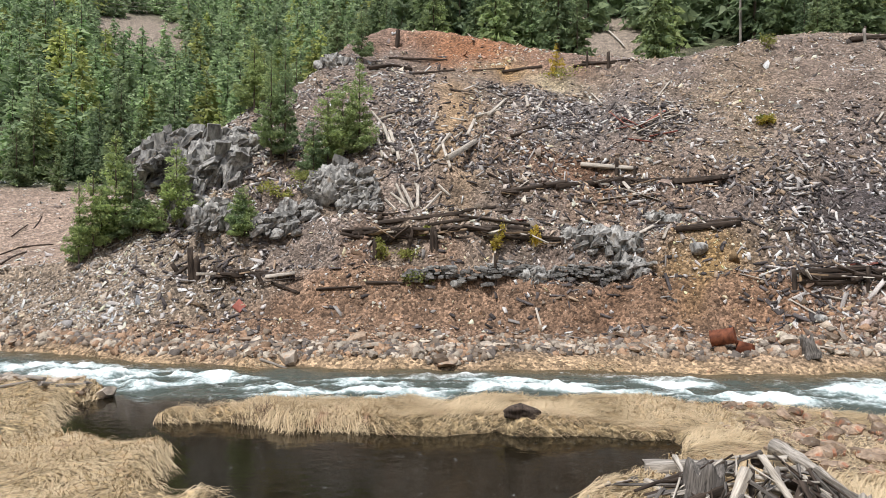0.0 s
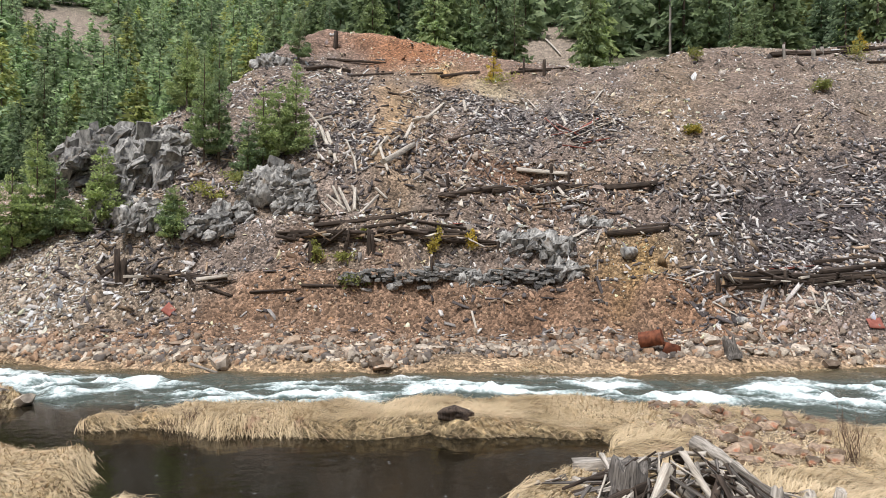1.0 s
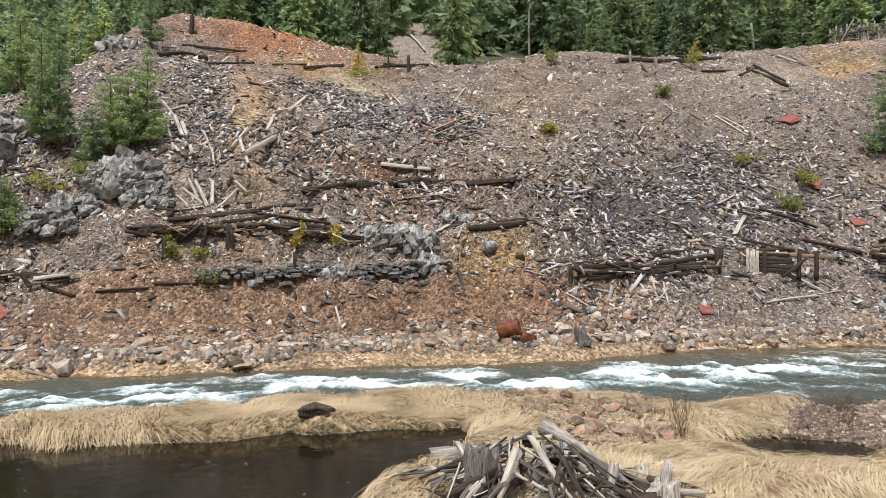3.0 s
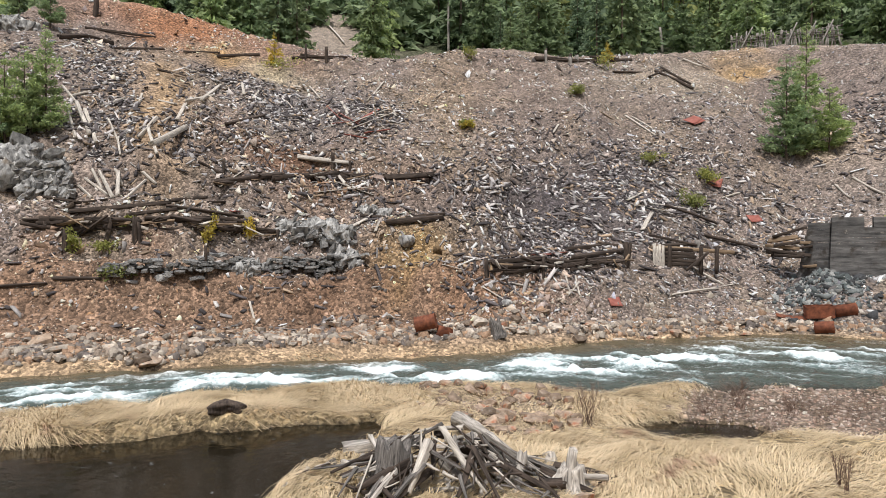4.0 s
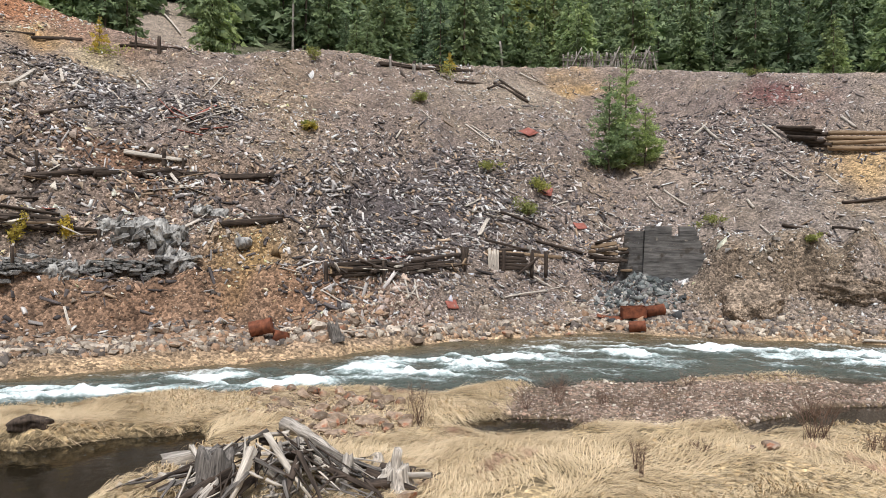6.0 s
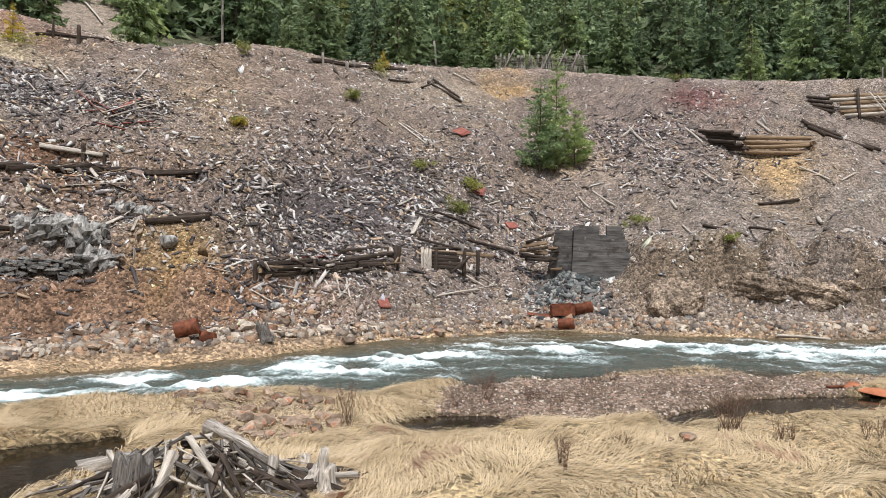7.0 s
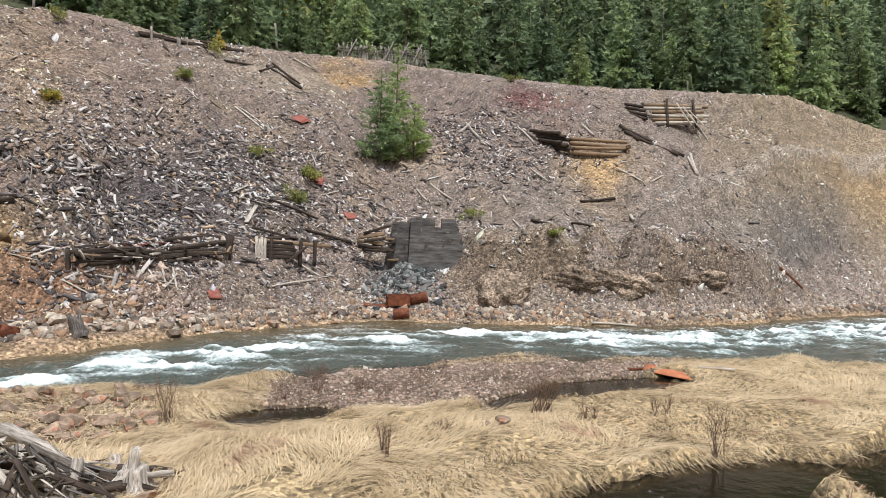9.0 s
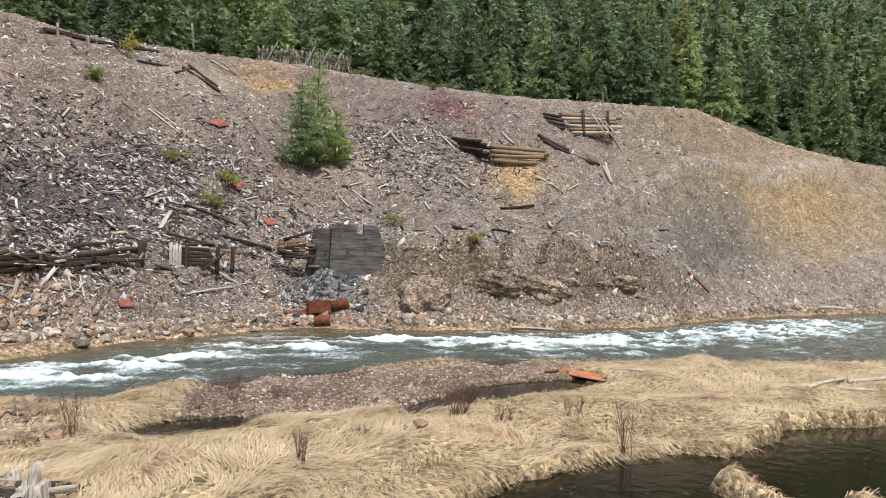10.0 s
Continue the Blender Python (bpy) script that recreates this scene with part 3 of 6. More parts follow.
def build_rubble():
    rng = np.random.default_rng(5)
    n = 172000
    x, y, az, q = spread(rng, n, -36, 94, -0.02, 1.0, 1.15)
    dense = fbm(x * 0.22, y * 0.22, 91, 3)
    keep = rng.uniform(-0.9, 0.9, n) < dense + 0.35 + 0.5 * blob(az, q, 32, 0.3, 10, 0.25) - 0.25 * smooth(78, 86, az) * smooth(0.15, 0.3, q) - 2.2 * blob(az, q, 0.4, 0.5, 1.7, 0.24) - 0.5 * blob(az, q, 22.5, 0.8, 3, 0.15) - 0.15 * blob(az, q, 72, 0.3, 7, 0.15) - 0.3 * smooth(0.2, 0.12, q) * smooth(30, 24, az) - 1.6 * blob(az, q, 53, 0.5, 1.5, 0.07) - 1.2 * blob(az, q, 67.3, 0.52, 2.4, 0.08) - 0.9 * blob(az, q, 46, 0.87, 1.8, 0.06) - 1.0 * blob(az, q, 6, 0.83, 4, 0.05) - 0.5 * blob(az, q, 20, 0.17, 4, 0.06) - 0.5 * blob(az, q, 88, 0.55, 4, 0.3) - 0.5 * blob(az, q, 3, 0.95, 6, 0.06)
    x, y, az, q = x[keep], y[keep], az[keep], q[keep]
    va, vr = rng.uniform(-37, -23, 5000), rng.uniform(36, 88, 5000)
    x, y = np.r_[x, vr * np.sin(np.radians(va))], np.r_[y, vr * np.cos(np.radians(va))]
    az, q = np.r_[az, va], np.r_[q, 0 * va + 0.5]
    n = len(x)
    coarse = fbm(x * 0.3, y * 0.3, 97, 3)
    s = np.exp(rng.normal(-3.4, 0.6, n) + 0.4 * coarse).clip(0.022, 0.25)
    s = s * (1 - 0.3 * smooth(40, 50, az) * smooth(0.15, 0.3, q))
    s = s * (1 - 0.35 * smooth(0.2, 0.12, q) * smooth(30, 24, az))
    half = s[:, None] * rng.uniform(0.5, 1.2, (n, 3)) * np.array([1.6, 0.8, 0.36])
    base = tone(x, y)
    pale = np.array([0.62, 0.56, 0.49])
    k = rng.uniform(0, 1, (n, 1)) ** 2.6 * (0.8 - 0.35 * smooth(0.22, 0.14, q) * smooth(30, 24, az) - 0.4 * blob(az, q, 33, 0.33, 9, 0.19))[:, None]
    colours = (base * (1 - k) + pale * k) * np.exp(rng.normal(0.2, 0.66, (n, 1))).clip(0.13, 2.8)
    cool = rng.normal(0.0, 0.085, (n, 1)) + (0.07 * smooth(26, 36, az) * smooth(84, 70, az) + 0.08 * blob(az, q, 11, 0.68, 6, 0.14) + 0.06 * smooth(-4, -10, az))[:, None]
    colours = colours * (1 + cool * np.array([-0.75, 0.0, 1.25]))
    chips("scree_rubble", rng, x, y, half, colours, 0.8, M_RUBBLE, "loose angular grey and brown rock rubble on the slope", "rubble", 0.4)


build_rubble()


def build_dark_heap():
    rng = np.random.default_rng(6)
    n = 900
    x, y = MOUND[0] + rng.normal(0, 1.05, n), MOUND[1] + rng.normal(0, 0.95, n)
    s = np.exp(rng.normal(-2.4, 0.4, n)).clip(0.04, 0.24)
    colours = np.array([[0.1, 0.115, 0.115], [0.2, 0.215, 0.21], [0.06, 0.062, 0.065], [0.3, 0.3, 0.285]])[rng.integers(0, 4, n)] * rng.uniform(0.7, 1.3, (n, 1))
    chips("dark_rock_heap", rng, x, y, s[:, None] * rng.uniform(0.6, 1.2, (n, 3)) * (1.2, 0.9, 0.55), colours, 0.9, M_RUBBLE, "heap of dark blue-grey broken rock below a concrete wall", "rubble", 0.5)


build_dark_heap()


def build_splinters():
    rng = np.random.default_rng(8)
    n = 95000
    x, y, az, q = spread(rng, n, -26, 80, 0.05, 0.97)
    zone = 0.015 + 1.2 * blob(az, q, 32.5, 0.31, 9, 0.18) + 0.75 * blob(az, q, -2, 0.45, 3.5, 0.22) + 0.75 * blob(az, q, 9, 0.66, 3.5, 0.09) + 0.8 * blob(az, q, 17, 0.68, 2.5, 0.08) + 0.5 * blob(az, q, 12, 0.4, 10, 0.08) + 0.4 * blob(az, q, 58, 0.62, 6, 0.16) + 0.35 * blob(az, q, 47, 0.25, 6, 0.1) + 0.4 * blob(az, q, -16, 0.6, 5, 0.3) + 0.05 * blob(az, q, 10, 0.12, 14, 0.08)
    zone = zone * (1 - 0.98 * blob(az, q, 0.4, 0.5, 1.6, 0.24))
    keep = rng.uniform(0, 1, n) < zone * (1 + 0.8 * fbm(x * 0.3, y * 0.3, 95, 3))
    x, y, az, q = x[keep], y[keep], az[keep], q[keep]
    n = len(x)
    half = np.stack([rng.uniform(0.02, 0.085, n), 0.06 + rng.gamma(1.2, 0.095, n).clip(0, 0.9), rng.uniform(0.012, 0.04, n)], -1)
    k = rng.uniform(0, 1, (n, 1))
    colours = np.where(k < 0.31, np.array([[0.56, 0.52, 0.5]]), np.where(k < 0.9, np.array([[0.115, 0.1, 0.1]]), np.array([[0.42, 0.31, 0.22]]))) * rng.uniform(0.4, 1.35, (n, 1))
    chips("wood_splinters", rng, x, y, half, colours, 0.5, M_RUBBLE, "grey splintered boards and sticks strewn over the slope", "wood debris", 1.2, 0.25, False)


build_splinters()


# ---- trees ----
def conifer_parts(rng, tall, wide, branches, sprays, base=0.08, droop=0.25, lean=0.0, k=7, full=1.0, shape=0.8):
    """Arrays of a trunk and of a crown of needle sprays along tiered, uneven limbs, for a tree of that height in metres."""
    hs = np.linspace(0, 1, 6)
    ang = np.linspace(0, 2 * np.pi, k, endpoint=False)
    rad = 0.011 * tall * (1 - hs) ** 0.9 + 0.01
    bend = lean * tall * hs**2
    tv = np.concatenate([np.c_[rd * np.cos(ang) + b, rd * np.sin(ang), np.full(k, h * tall - (0.35 if h == 0 else 0))] for rd, h, b in zip(rad, hs, bend)])
    tf = np.array([(i * k + j, i * k + (j + 1) % k, (i + 1) * k + (j + 1) % k, (i + 1) * k + j) for i in range(5) for j in range(k)])
    n = branches * sprays * 2
    layers = max(8, int(tall * 2.2))
    h = 1 - (1 - rng.uniform(0, 1, n)) ** (1 / (1 + shape))
    tier = np.round(h * layers)
    h = base + (0.985 - base) * np.clip((tier + rng.normal(0, 0.2, n)) / layers, 0, 1)
    limb = rng.integers(0, 6, n)
    a = 6.2832 * (hash2(tier, limb, 5 + branches) + limb / 6) + rng.normal(0, 0.16, n)
    length = wide * (1 - h) ** shape * (0.5 + 0.7 * hash2(tier, limb, 9 + sprays)) * np.where(h < base + 0.1, 0.75, 1.0) + 0.015 * tall
    out = rng.uniform(0.02, 1, n) ** 0.65
    d = np.stack([np.cos(a), np.sin(a), 0 * a], -1)
    c = d * (length * out)[:, None]
    c[:, 0] += lean * tall * h**2
    c[:, 2] = h * tall + length * (0.3 * out * (0.4 + h) - droop * out**2) + rng.normal(0, 0.05, n) * length
    size = full * (0.018 * tall + 0.16 * wide) * rng.uniform(0.5, 1.2, n) * (0.45 + 0.55 * (1 - h))
    t = d + rng.normal(0, 0.45, (n, 3)) + (0, 0, 0.25 - 1.5 * droop)
    t /= np.linalg.norm(t, axis=1, keepdims=True)
    w = np.cross(t, rng.normal(0, 1, (n, 3)))
    w /= np.linalg.norm(w, axis=1, keepdims=True)
    w, t = w * (0.34 * size)[:, None], t * size[:, None]
    vs = np.stack([c - 0.35 * t - w, c - 0.35 * t + w, c + 0.65 * t], 1).reshape(-1, 3)
    return tv, tf, vs, np.arange(3 * n).reshape(-1, 3)


def conifer(name, rng, tall, wide, branches, sprays, leaf, label, base=0.08, droop=0.25, bark=None, lean=0.0, shape=0.8, full=1.0):
    tv, tf, cv, cf = conifer_parts(rng, tall, wide, branches, sprays, base, droop, lean, 7, full, shape)
    root = new(name)
    part("trunk", mesh_from("trunk", tv, tf, bark or M_BARK, shade=True), None, root)
    part("crown", mesh_from("crown", cv, cf, leaf), None, root)
    return tagged(root, label, "tree")


def stand(ob, x, y, turn=0.0, size=1.0, sink=0.0):
    ob.matrix_basis = pose(x, y, float(height(x, y)) - sink, 0, 0, turn) @ Matrix.Diagonal((size, size, size, 1))
    return ob


def wooded(x, y):
    """Where the woods stand: 0 to 1."""
    az, r = polar(x, y)
    rf, zf, rc, zc = hill(az)
    d = r - rc
    k = np.where(az > -5, smooth(7, 11, d), smooth(70, 78, r) * smooth(6, 12, d))
    k = np.where((az <= -5) & (az > -17), smooth(5, 9, d), k)
    gap = (blob(az, d, 13.6, 14, 3.6, 30) + 1.2 * blob(az, d, 22.5, 9, 3.0, 9) + blob(az, r, -23.5, 172, 4.0, 26)) * 1.5
    return np.clip(k - gap, 0, 1)


def build_woods():
    rng = np.random.default_rng(21)
    kinds = []
    for i in range(7):
        tall = (8.5, 11, 13, 10, 12, 9.5, 14)[i]
        leaf = M_PINE if i == 3 else M_FIR
        ob = conifer("conifer_tree", rng, tall, tall * (0.27, 0.23, 0.22, 0.25, 0.21, 0.28, 0.21)[i], 240, 4, leaf, "tall green conifer at the edge of the mountain woods", droop=0.3 + 0.04 * i, full=1.2, shape=0.8)
        tagged(ob, group="trees at the edge of the woods")
        kinds.append(ob)
    low = [conifer_parts(rng, tall, tall * w, 125, 2, 0.02, 0.35, 0.0, 4, 1.85, 0.8) for tall, w in ((10, 0.29), (12, 0.26), (14, 0.24), (9, 0.31), (11, 0.27))]
    n = 9000
    az = rng.uniform(-37, 97, n)
    r = 60 + 215 * rng.uniform(0, 1, n) ** 0.8
    x, y = r * np.sin(np.radians(az)), r * np.cos(np.radians(az))
    rf, zf, rc, zc = hill(az)
    far = np.where(az < -6, 270, rc + 75)
    ok = (rng.uniform(0, 1, n) < wooded(x, y)) & (r < far) & (r > rc)
    x, y, az, r, rc = x[ok], y[ok], az[ok], r[ok], rc[ok]
    order = np.argsort(np.where(az < -6, r - 74, r - rc))
    cells, front, back = {}, [], []
    for i in order:
        gap = 4.0 if az[i] > -6 else 5.0
        cell = (int(x[i] // gap), int(y[i] // gap))
        if cell in cells:
            continue
        cells[cell] = 1
        (front if len(front) < 170 else back).append(i)
    used = set()
    for i in front:
        k = int(rng.integers(len(kinds)))
        ob = kinds[k] if k not in used else copy_thing(kinds[k], Matrix())
        used.add(k)
        stand(ob, x[i], y[i], rng.uniform(0, 360), rng.uniform(0.55, 1.2) * (0.72 if az[i] < -6 else 1.0), 0.2)
    tv, tf, cv, cf, tints, tn, cn = [], [], [], [], [], 0, 0
    for i in back:
        a, b, c, d = low[int(rng.integers(len(low)))]
        west = az[i] < -6
        s, w = rng.uniform(0.5, 1.05) if west else rng.uniform(0.75, 1.35), rng.uniform(0, 2 * np.pi)
        m = s * np.array([[np.cos(w), -np.sin(w), 0], [np.sin(w), np.cos(w), 0], [0, 0, 1]]) * (1.2 if west else 1.0, 1.2 if west else 1.0, 1)
        at = np.array([x[i], y[i], float(height(x[i], y[i])) - 0.2])
        # random tint per tree; west trees painted paler for haze and light
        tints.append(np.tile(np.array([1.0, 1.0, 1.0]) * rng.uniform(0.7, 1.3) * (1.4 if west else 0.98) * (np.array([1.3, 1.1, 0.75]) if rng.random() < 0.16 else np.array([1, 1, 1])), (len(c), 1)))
        tv.append(a @ m.T + at)
        tf.append(b + tn)
        cv.append(c @ m.T + at)
        cf.append(d + cn)
        tn, cn = tn + len(a), cn + len(c)
    root = tagged(new("far_woods"), "dense dark green conifer woods on the mountain side", "woods", kind="stuff")
    part("trunks", mesh_from("trunks", np.concatenate(tv), np.concatenate(tf), M_BARK), None, root)
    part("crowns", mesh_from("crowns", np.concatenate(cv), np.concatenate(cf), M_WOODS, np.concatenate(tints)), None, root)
    print("woods", len(front), len(back))


build_woods()


# ---- where things lie: x, y in metres, then sizes ----
DARK_WEST_A = [(-3.04, 32.89, 0.93, 32.77, 0.11), (0.98, 32.73, 3.44, 34.77, 0.09), (-4.68, 32.74, -0.32, 32.35, 0.09), (-0.82, 32.54, 4.05, 32.78, 0.09), (-3.71, 32.53, 2.71, 32.51, 0.10), (2.99, 32.69, 5.59, 32.32, 0.11), (-0.08, 32.31, 2.58, 32.52, 0.12), (-4.05, 33.35, -1.59, 33.12, 0.06), (-5.33, 50.38, -2.37, 53.00, 0.20), (-4.20, 54.64, 0.32, 55.26, 0.11), (-2.19, 50.74, 0.90, 51.13, 0.08), (2.10, 51.17, 4.57, 51.87, 0.08), (4.34, 51.53, 7.22, 51.33, 0.12), (2.91, 35.17, 6.26, 35.58, 0.16), (5.79, 35.37, 9.56, 37.37, 0.19), (9.55, 37.32, 12.18, 36.87, 0.14), (11.39, 34.89, 14.82, 36.55, 0.17), (2.25, 35.81, 3.36, 35.49, 0.07), (9.88, 33.90, 13.35, 31.26, 0.10)]
DARK_WEST_B = [(10.53, 31.73, 13.17, 31.18, 0.16), (3.98, 40.82, 6.38, 42.52, 0.13), (0.48, 45.96, 2.06, 45.30, 0.07), (9.43, 50.67, 13.12, 49.16, 0.12), (10.06, 50.66, 12.10, 49.32, 0.10), (-9.13, 30.39, -7.67, 30.24, 0.10), (-8.10, 30.33, -6.62, 30.17, 0.07), (-1.61, 29.57, -3.27, 29.77, 0.07)]
DARK_WEST = DARK_WEST_A + DARK_WEST_B
DARK_EAST = [(14.13, 28.05, 16.97, 28.47, 0.11), (14.60, 27.92, 18.68, 28.22, 0.18), (17.13, 28.01, 22.30, 29.12, 0.18), (14.91, 29.35, 16.73, 28.78, 0.08), (19.21, 29.51, 22.82, 29.61, 0.12), (27.63, 47.56, 31.86, 47.81, 0.19), (31.86, 47.81, 36.50, 47.34, 0.15), (37.51, 44.86, 38.30, 42.40, 0.10), (25.36, 29.76, 27.46, 29.51, 0.11), (24.86, 30.36, 29.23, 28.56, 0.08)]
DARK_FAR = [(54.78, 22.10, 55.70, 17.23, 0.19), (54.58, 21.79, 55.11, 17.59, 0.17), (39.68, 21.56, 40.13, 19.06, 0.12), (41.39, 19.53, 39.05, 17.04, 0.11), (44.86, 20.71, 46.65, 19.04, 0.13), (36.82, 44.73, 38.07, 41.87, 0.14), (33.11, 48.33, 35.48, 47.65, 0.14), (27.96, 47.56, 32.67, 47.66, 0.13), (27.32, 32.05, 29.92, 30.83, 0.10), (28.45, 30.22, 30.79, 28.74, 0.12), (30.59, 29.02, 32.43, 27.94, 0.09), (27.28, 29.39, 28.27, 28.54, 0.10), (33.60, 45.78, 36.82, 44.73, 0.12), (35.68, 44.02, 38.10, 44.82, 0.12), (55.20, 22.50, 54.54, 20.53, 0.17)]
PALE_WEST_A = [(0.16, 36.29, 1.81, 39.00, 0.18), (-0.02, 38.34, 0.35, 35.65, 0.10), (-2.38, 38.19, -3.11, 41.24, 0.12), (-2.70, 38.64, -3.64, 42.00, 0.12), (-3.32, 38.58, -4.18, 41.92, 0.08), (-1.30, 38.18, -1.93, 39.31, 0.06), (-2.39, 41.94, -1.22, 42.67, 0.07), (-0.50, 41.94, -0.39, 43.13, 0.08), (0.47, 42.70, 1.45, 42.27, 0.07), (1.93, 42.06, 3.55, 43.67, 0.10), (2.79, 42.54, 4.14, 45.74, 0.12), (1.41, 40.84, 1.93, 42.06, 0.13), (-0.43, 38.14, 0.39, 38.98, 0.11), (-0.44, 38.50, -0.14, 38.63, 0.06), (0.45, 38.63, 1.10, 41.06, 0.06), (-1.40, 33.33, -2.05, 35.61, 0.08), (-1.21, 33.48, -1.24, 35.50, 0.11), (-1.67, 34.71, -2.65, 35.59, 0.07), (-1.90, 34.98, -2.40, 35.78, 0.07)]
PALE_WEST_B = [(-1.09, 35.16, -1.40, 35.58, 0.07), (-0.85, 33.25, -0.11, 35.15, 0.07), (-2.32, 34.72, -2.90, 35.45, 0.07), (-0.24, 35.33, 0.35, 34.97, 0.07), (-1.21, 36.07, -1.43, 38.59, 0.06), (-4.45, 43.82, -3.67, 42.31, 0.08), (-4.03, 42.86, -2.96, 43.28, 0.08), (7.50, 38.17, 10.32, 37.56, 0.14), (1.91, 46.12, 2.79, 45.71, 0.05)]
PALE_WEST = PALE_WEST_A + PALE_WEST_B
PALE_MID_A = [(11.18, 40.37, 14.18, 41.93, 0.12), (10.92, 40.72, 13.88, 42.15, 0.09), (14.27, 41.65, 14.53, 43.25, 0.09), (12.02, 41.48, 13.55, 41.73, 0.09), (10.21, 41.40, 10.25, 42.79, 0.09), (11.41, 44.06, 11.26, 42.02, 0.11), (12.96, 41.00, 13.39, 40.32, 0.07), (3.19, 35.11, 4.31, 35.59, 0.09), (8.92, 35.40, 10.67, 34.35, 0.09), (7.78, 34.99, 10.71, 34.48, 0.09), (9.52, 34.77, 9.54, 37.28, 0.11), (5.89, 44.17, 6.59, 45.86, 0.11), (5.36, 44.21, 5.40, 46.16, 0.11), (7.71, 45.33, 8.35, 43.65, 0.07), (9.97, 47.12, 10.26, 45.16, 0.08), (8.23, 31.98, 9.71, 32.29, 0.13), (7.90, 31.75, 9.37, 32.09, 0.09), (9.20, 31.98, 10.43, 33.75, 0.07), (-3.45, 32.36, -2.91, 32.85, 0.09)]
PALE_MID_B = [(12.11, 28.58, 12.95, 28.10, 0.06), (11.83, 31.81, 12.13, 31.22, 0.16), (17.86, 27.60, 17.71, 27.07, 0.06), (18.41, 27.59, 17.96, 26.56, 0.06), (17.19, 26.98, 17.96, 26.70, 0.05), (13.59, 27.48, 14.42, 26.79, 0.06), (9.94, 31.66, 10.22, 31.93, 0.11), (2.02, 29.56, 2.41, 31.89, 0.05), (3.97, 28.12, 3.86, 29.03, 0.06)]
PALE_MID = PALE_MID_A + PALE_MID_B
PALE_EAST = [(24.77, 30.82, 26.21, 31.81, 0.16), (25.35, 32.72, 27.18, 31.52, 0.09), (26.76, 32.06, 29.51, 30.60, 0.07), (26.37, 32.23, 30.13, 31.64, 0.08), (25.35, 32.95, 26.77, 33.40, 0.11), (26.47, 28.43, 27.54, 27.20, 0.07), (25.54, 27.08, 27.77, 27.11, 0.05), (22.33, 34.12, 22.50, 33.32, 0.12), (23.42, 37.91, 23.34, 38.40, 0.07), (24.26, 39.29, 25.05, 39.93, 0.09), (30.81, 40.44, 31.45, 38.02, 0.11), (42.26, 46.25, 42.70, 44.50, 0.09), (39.61, 69.02, 43.87, 72.12, 0.13), (20.30, 89.93, 19.39, 75.67, 0.14), (2.63, 83.95, 2.58, 56.23, 0.14), (12.96, 43.49, 14.80, 45.68, 0.08), (18.55, 36.00, 19.50, 36.15, 0.06), (27.74, 41.55, 28.00, 40.68, 0.07)]
PALE_FAR_A = [(56.45, 17.10, 53.46, 15.51, 0.14), (55.95, 17.12, 53.50, 15.67, 0.12), (53.09, 24.84, 52.76, 23.64, 0.13), (49.32, 20.11, 48.35, 17.84, 0.09), (49.29, 28.66, 48.42, 26.69, 0.11), (47.12, 32.12, 45.71, 29.83, 0.13), (45.99, 32.10, 47.27, 31.96, 0.11), (44.73, 23.25, 44.94, 24.65, 0.08), (45.24, 17.26, 44.74, 16.78, 0.14), (41.07, 24.63, 40.57, 23.89, 0.11), (39.24, 29.49, 39.26, 27.58, 0.10), (38.28, 29.94, 38.02, 28.74, 0.08), (61.09, 18.12, 60.14, 16.94, 0.09), (46.38, 22.49, 46.31, 21.44, 0.08), (49.28, 17.49, 50.93, 17.21, 0.08), (39.00, 22.51, 38.46, 21.59, 0.07), (31.14, 40.13, 31.76, 38.26, 0.08), (40.91, 46.30, 42.38, 45.68, 0.15), (32.56, 34.33, 33.85, 34.60, 0.06)]
PALE_FAR_B = [(14.86, 27.54, 15.92, 27.48, 0.05), (17.94, 27.75, 17.62, 26.70, 0.06), (17.43, 26.63, 18.35, 27.17, 0.05), (23.19, 26.64, 26.31, 26.86, 0.07), (31.73, 32.28, 33.23, 32.25, 0.07), (25.72, 28.54, 27.02, 27.17, 0.08), (34.56, 29.90, 34.19, 30.57, 0.07), (32.35, 28.10, 31.31, 28.78, 0.09), (33.22, 27.27, 33.08, 29.02, 0.09)]
PALE_FAR = PALE_FAR_A + PALE_FAR_B
RED_TIMBER = [(10.26, 41.61, 11.17, 41.00, 0.09), (10.79, 42.31, 11.80, 40.69, 0.10), (11.56, 41.13, 13.27, 42.01, 0.10), (11.82, 40.14, 13.39, 40.09, 0.10), (10.61, 40.21, 11.87, 39.74, 0.08), (10.43, 43.90, 10.83, 41.06, 0.09), (15.24, 28.10, 17.20, 28.62, 0.08), (14.47, 27.93, 18.97, 29.12, 0.06), (16.63, 28.61, 18.86, 29.19, 0.06)]
ROUND_RED = [(50.67, 9.10, 52.12, 7.95, 0.14)]
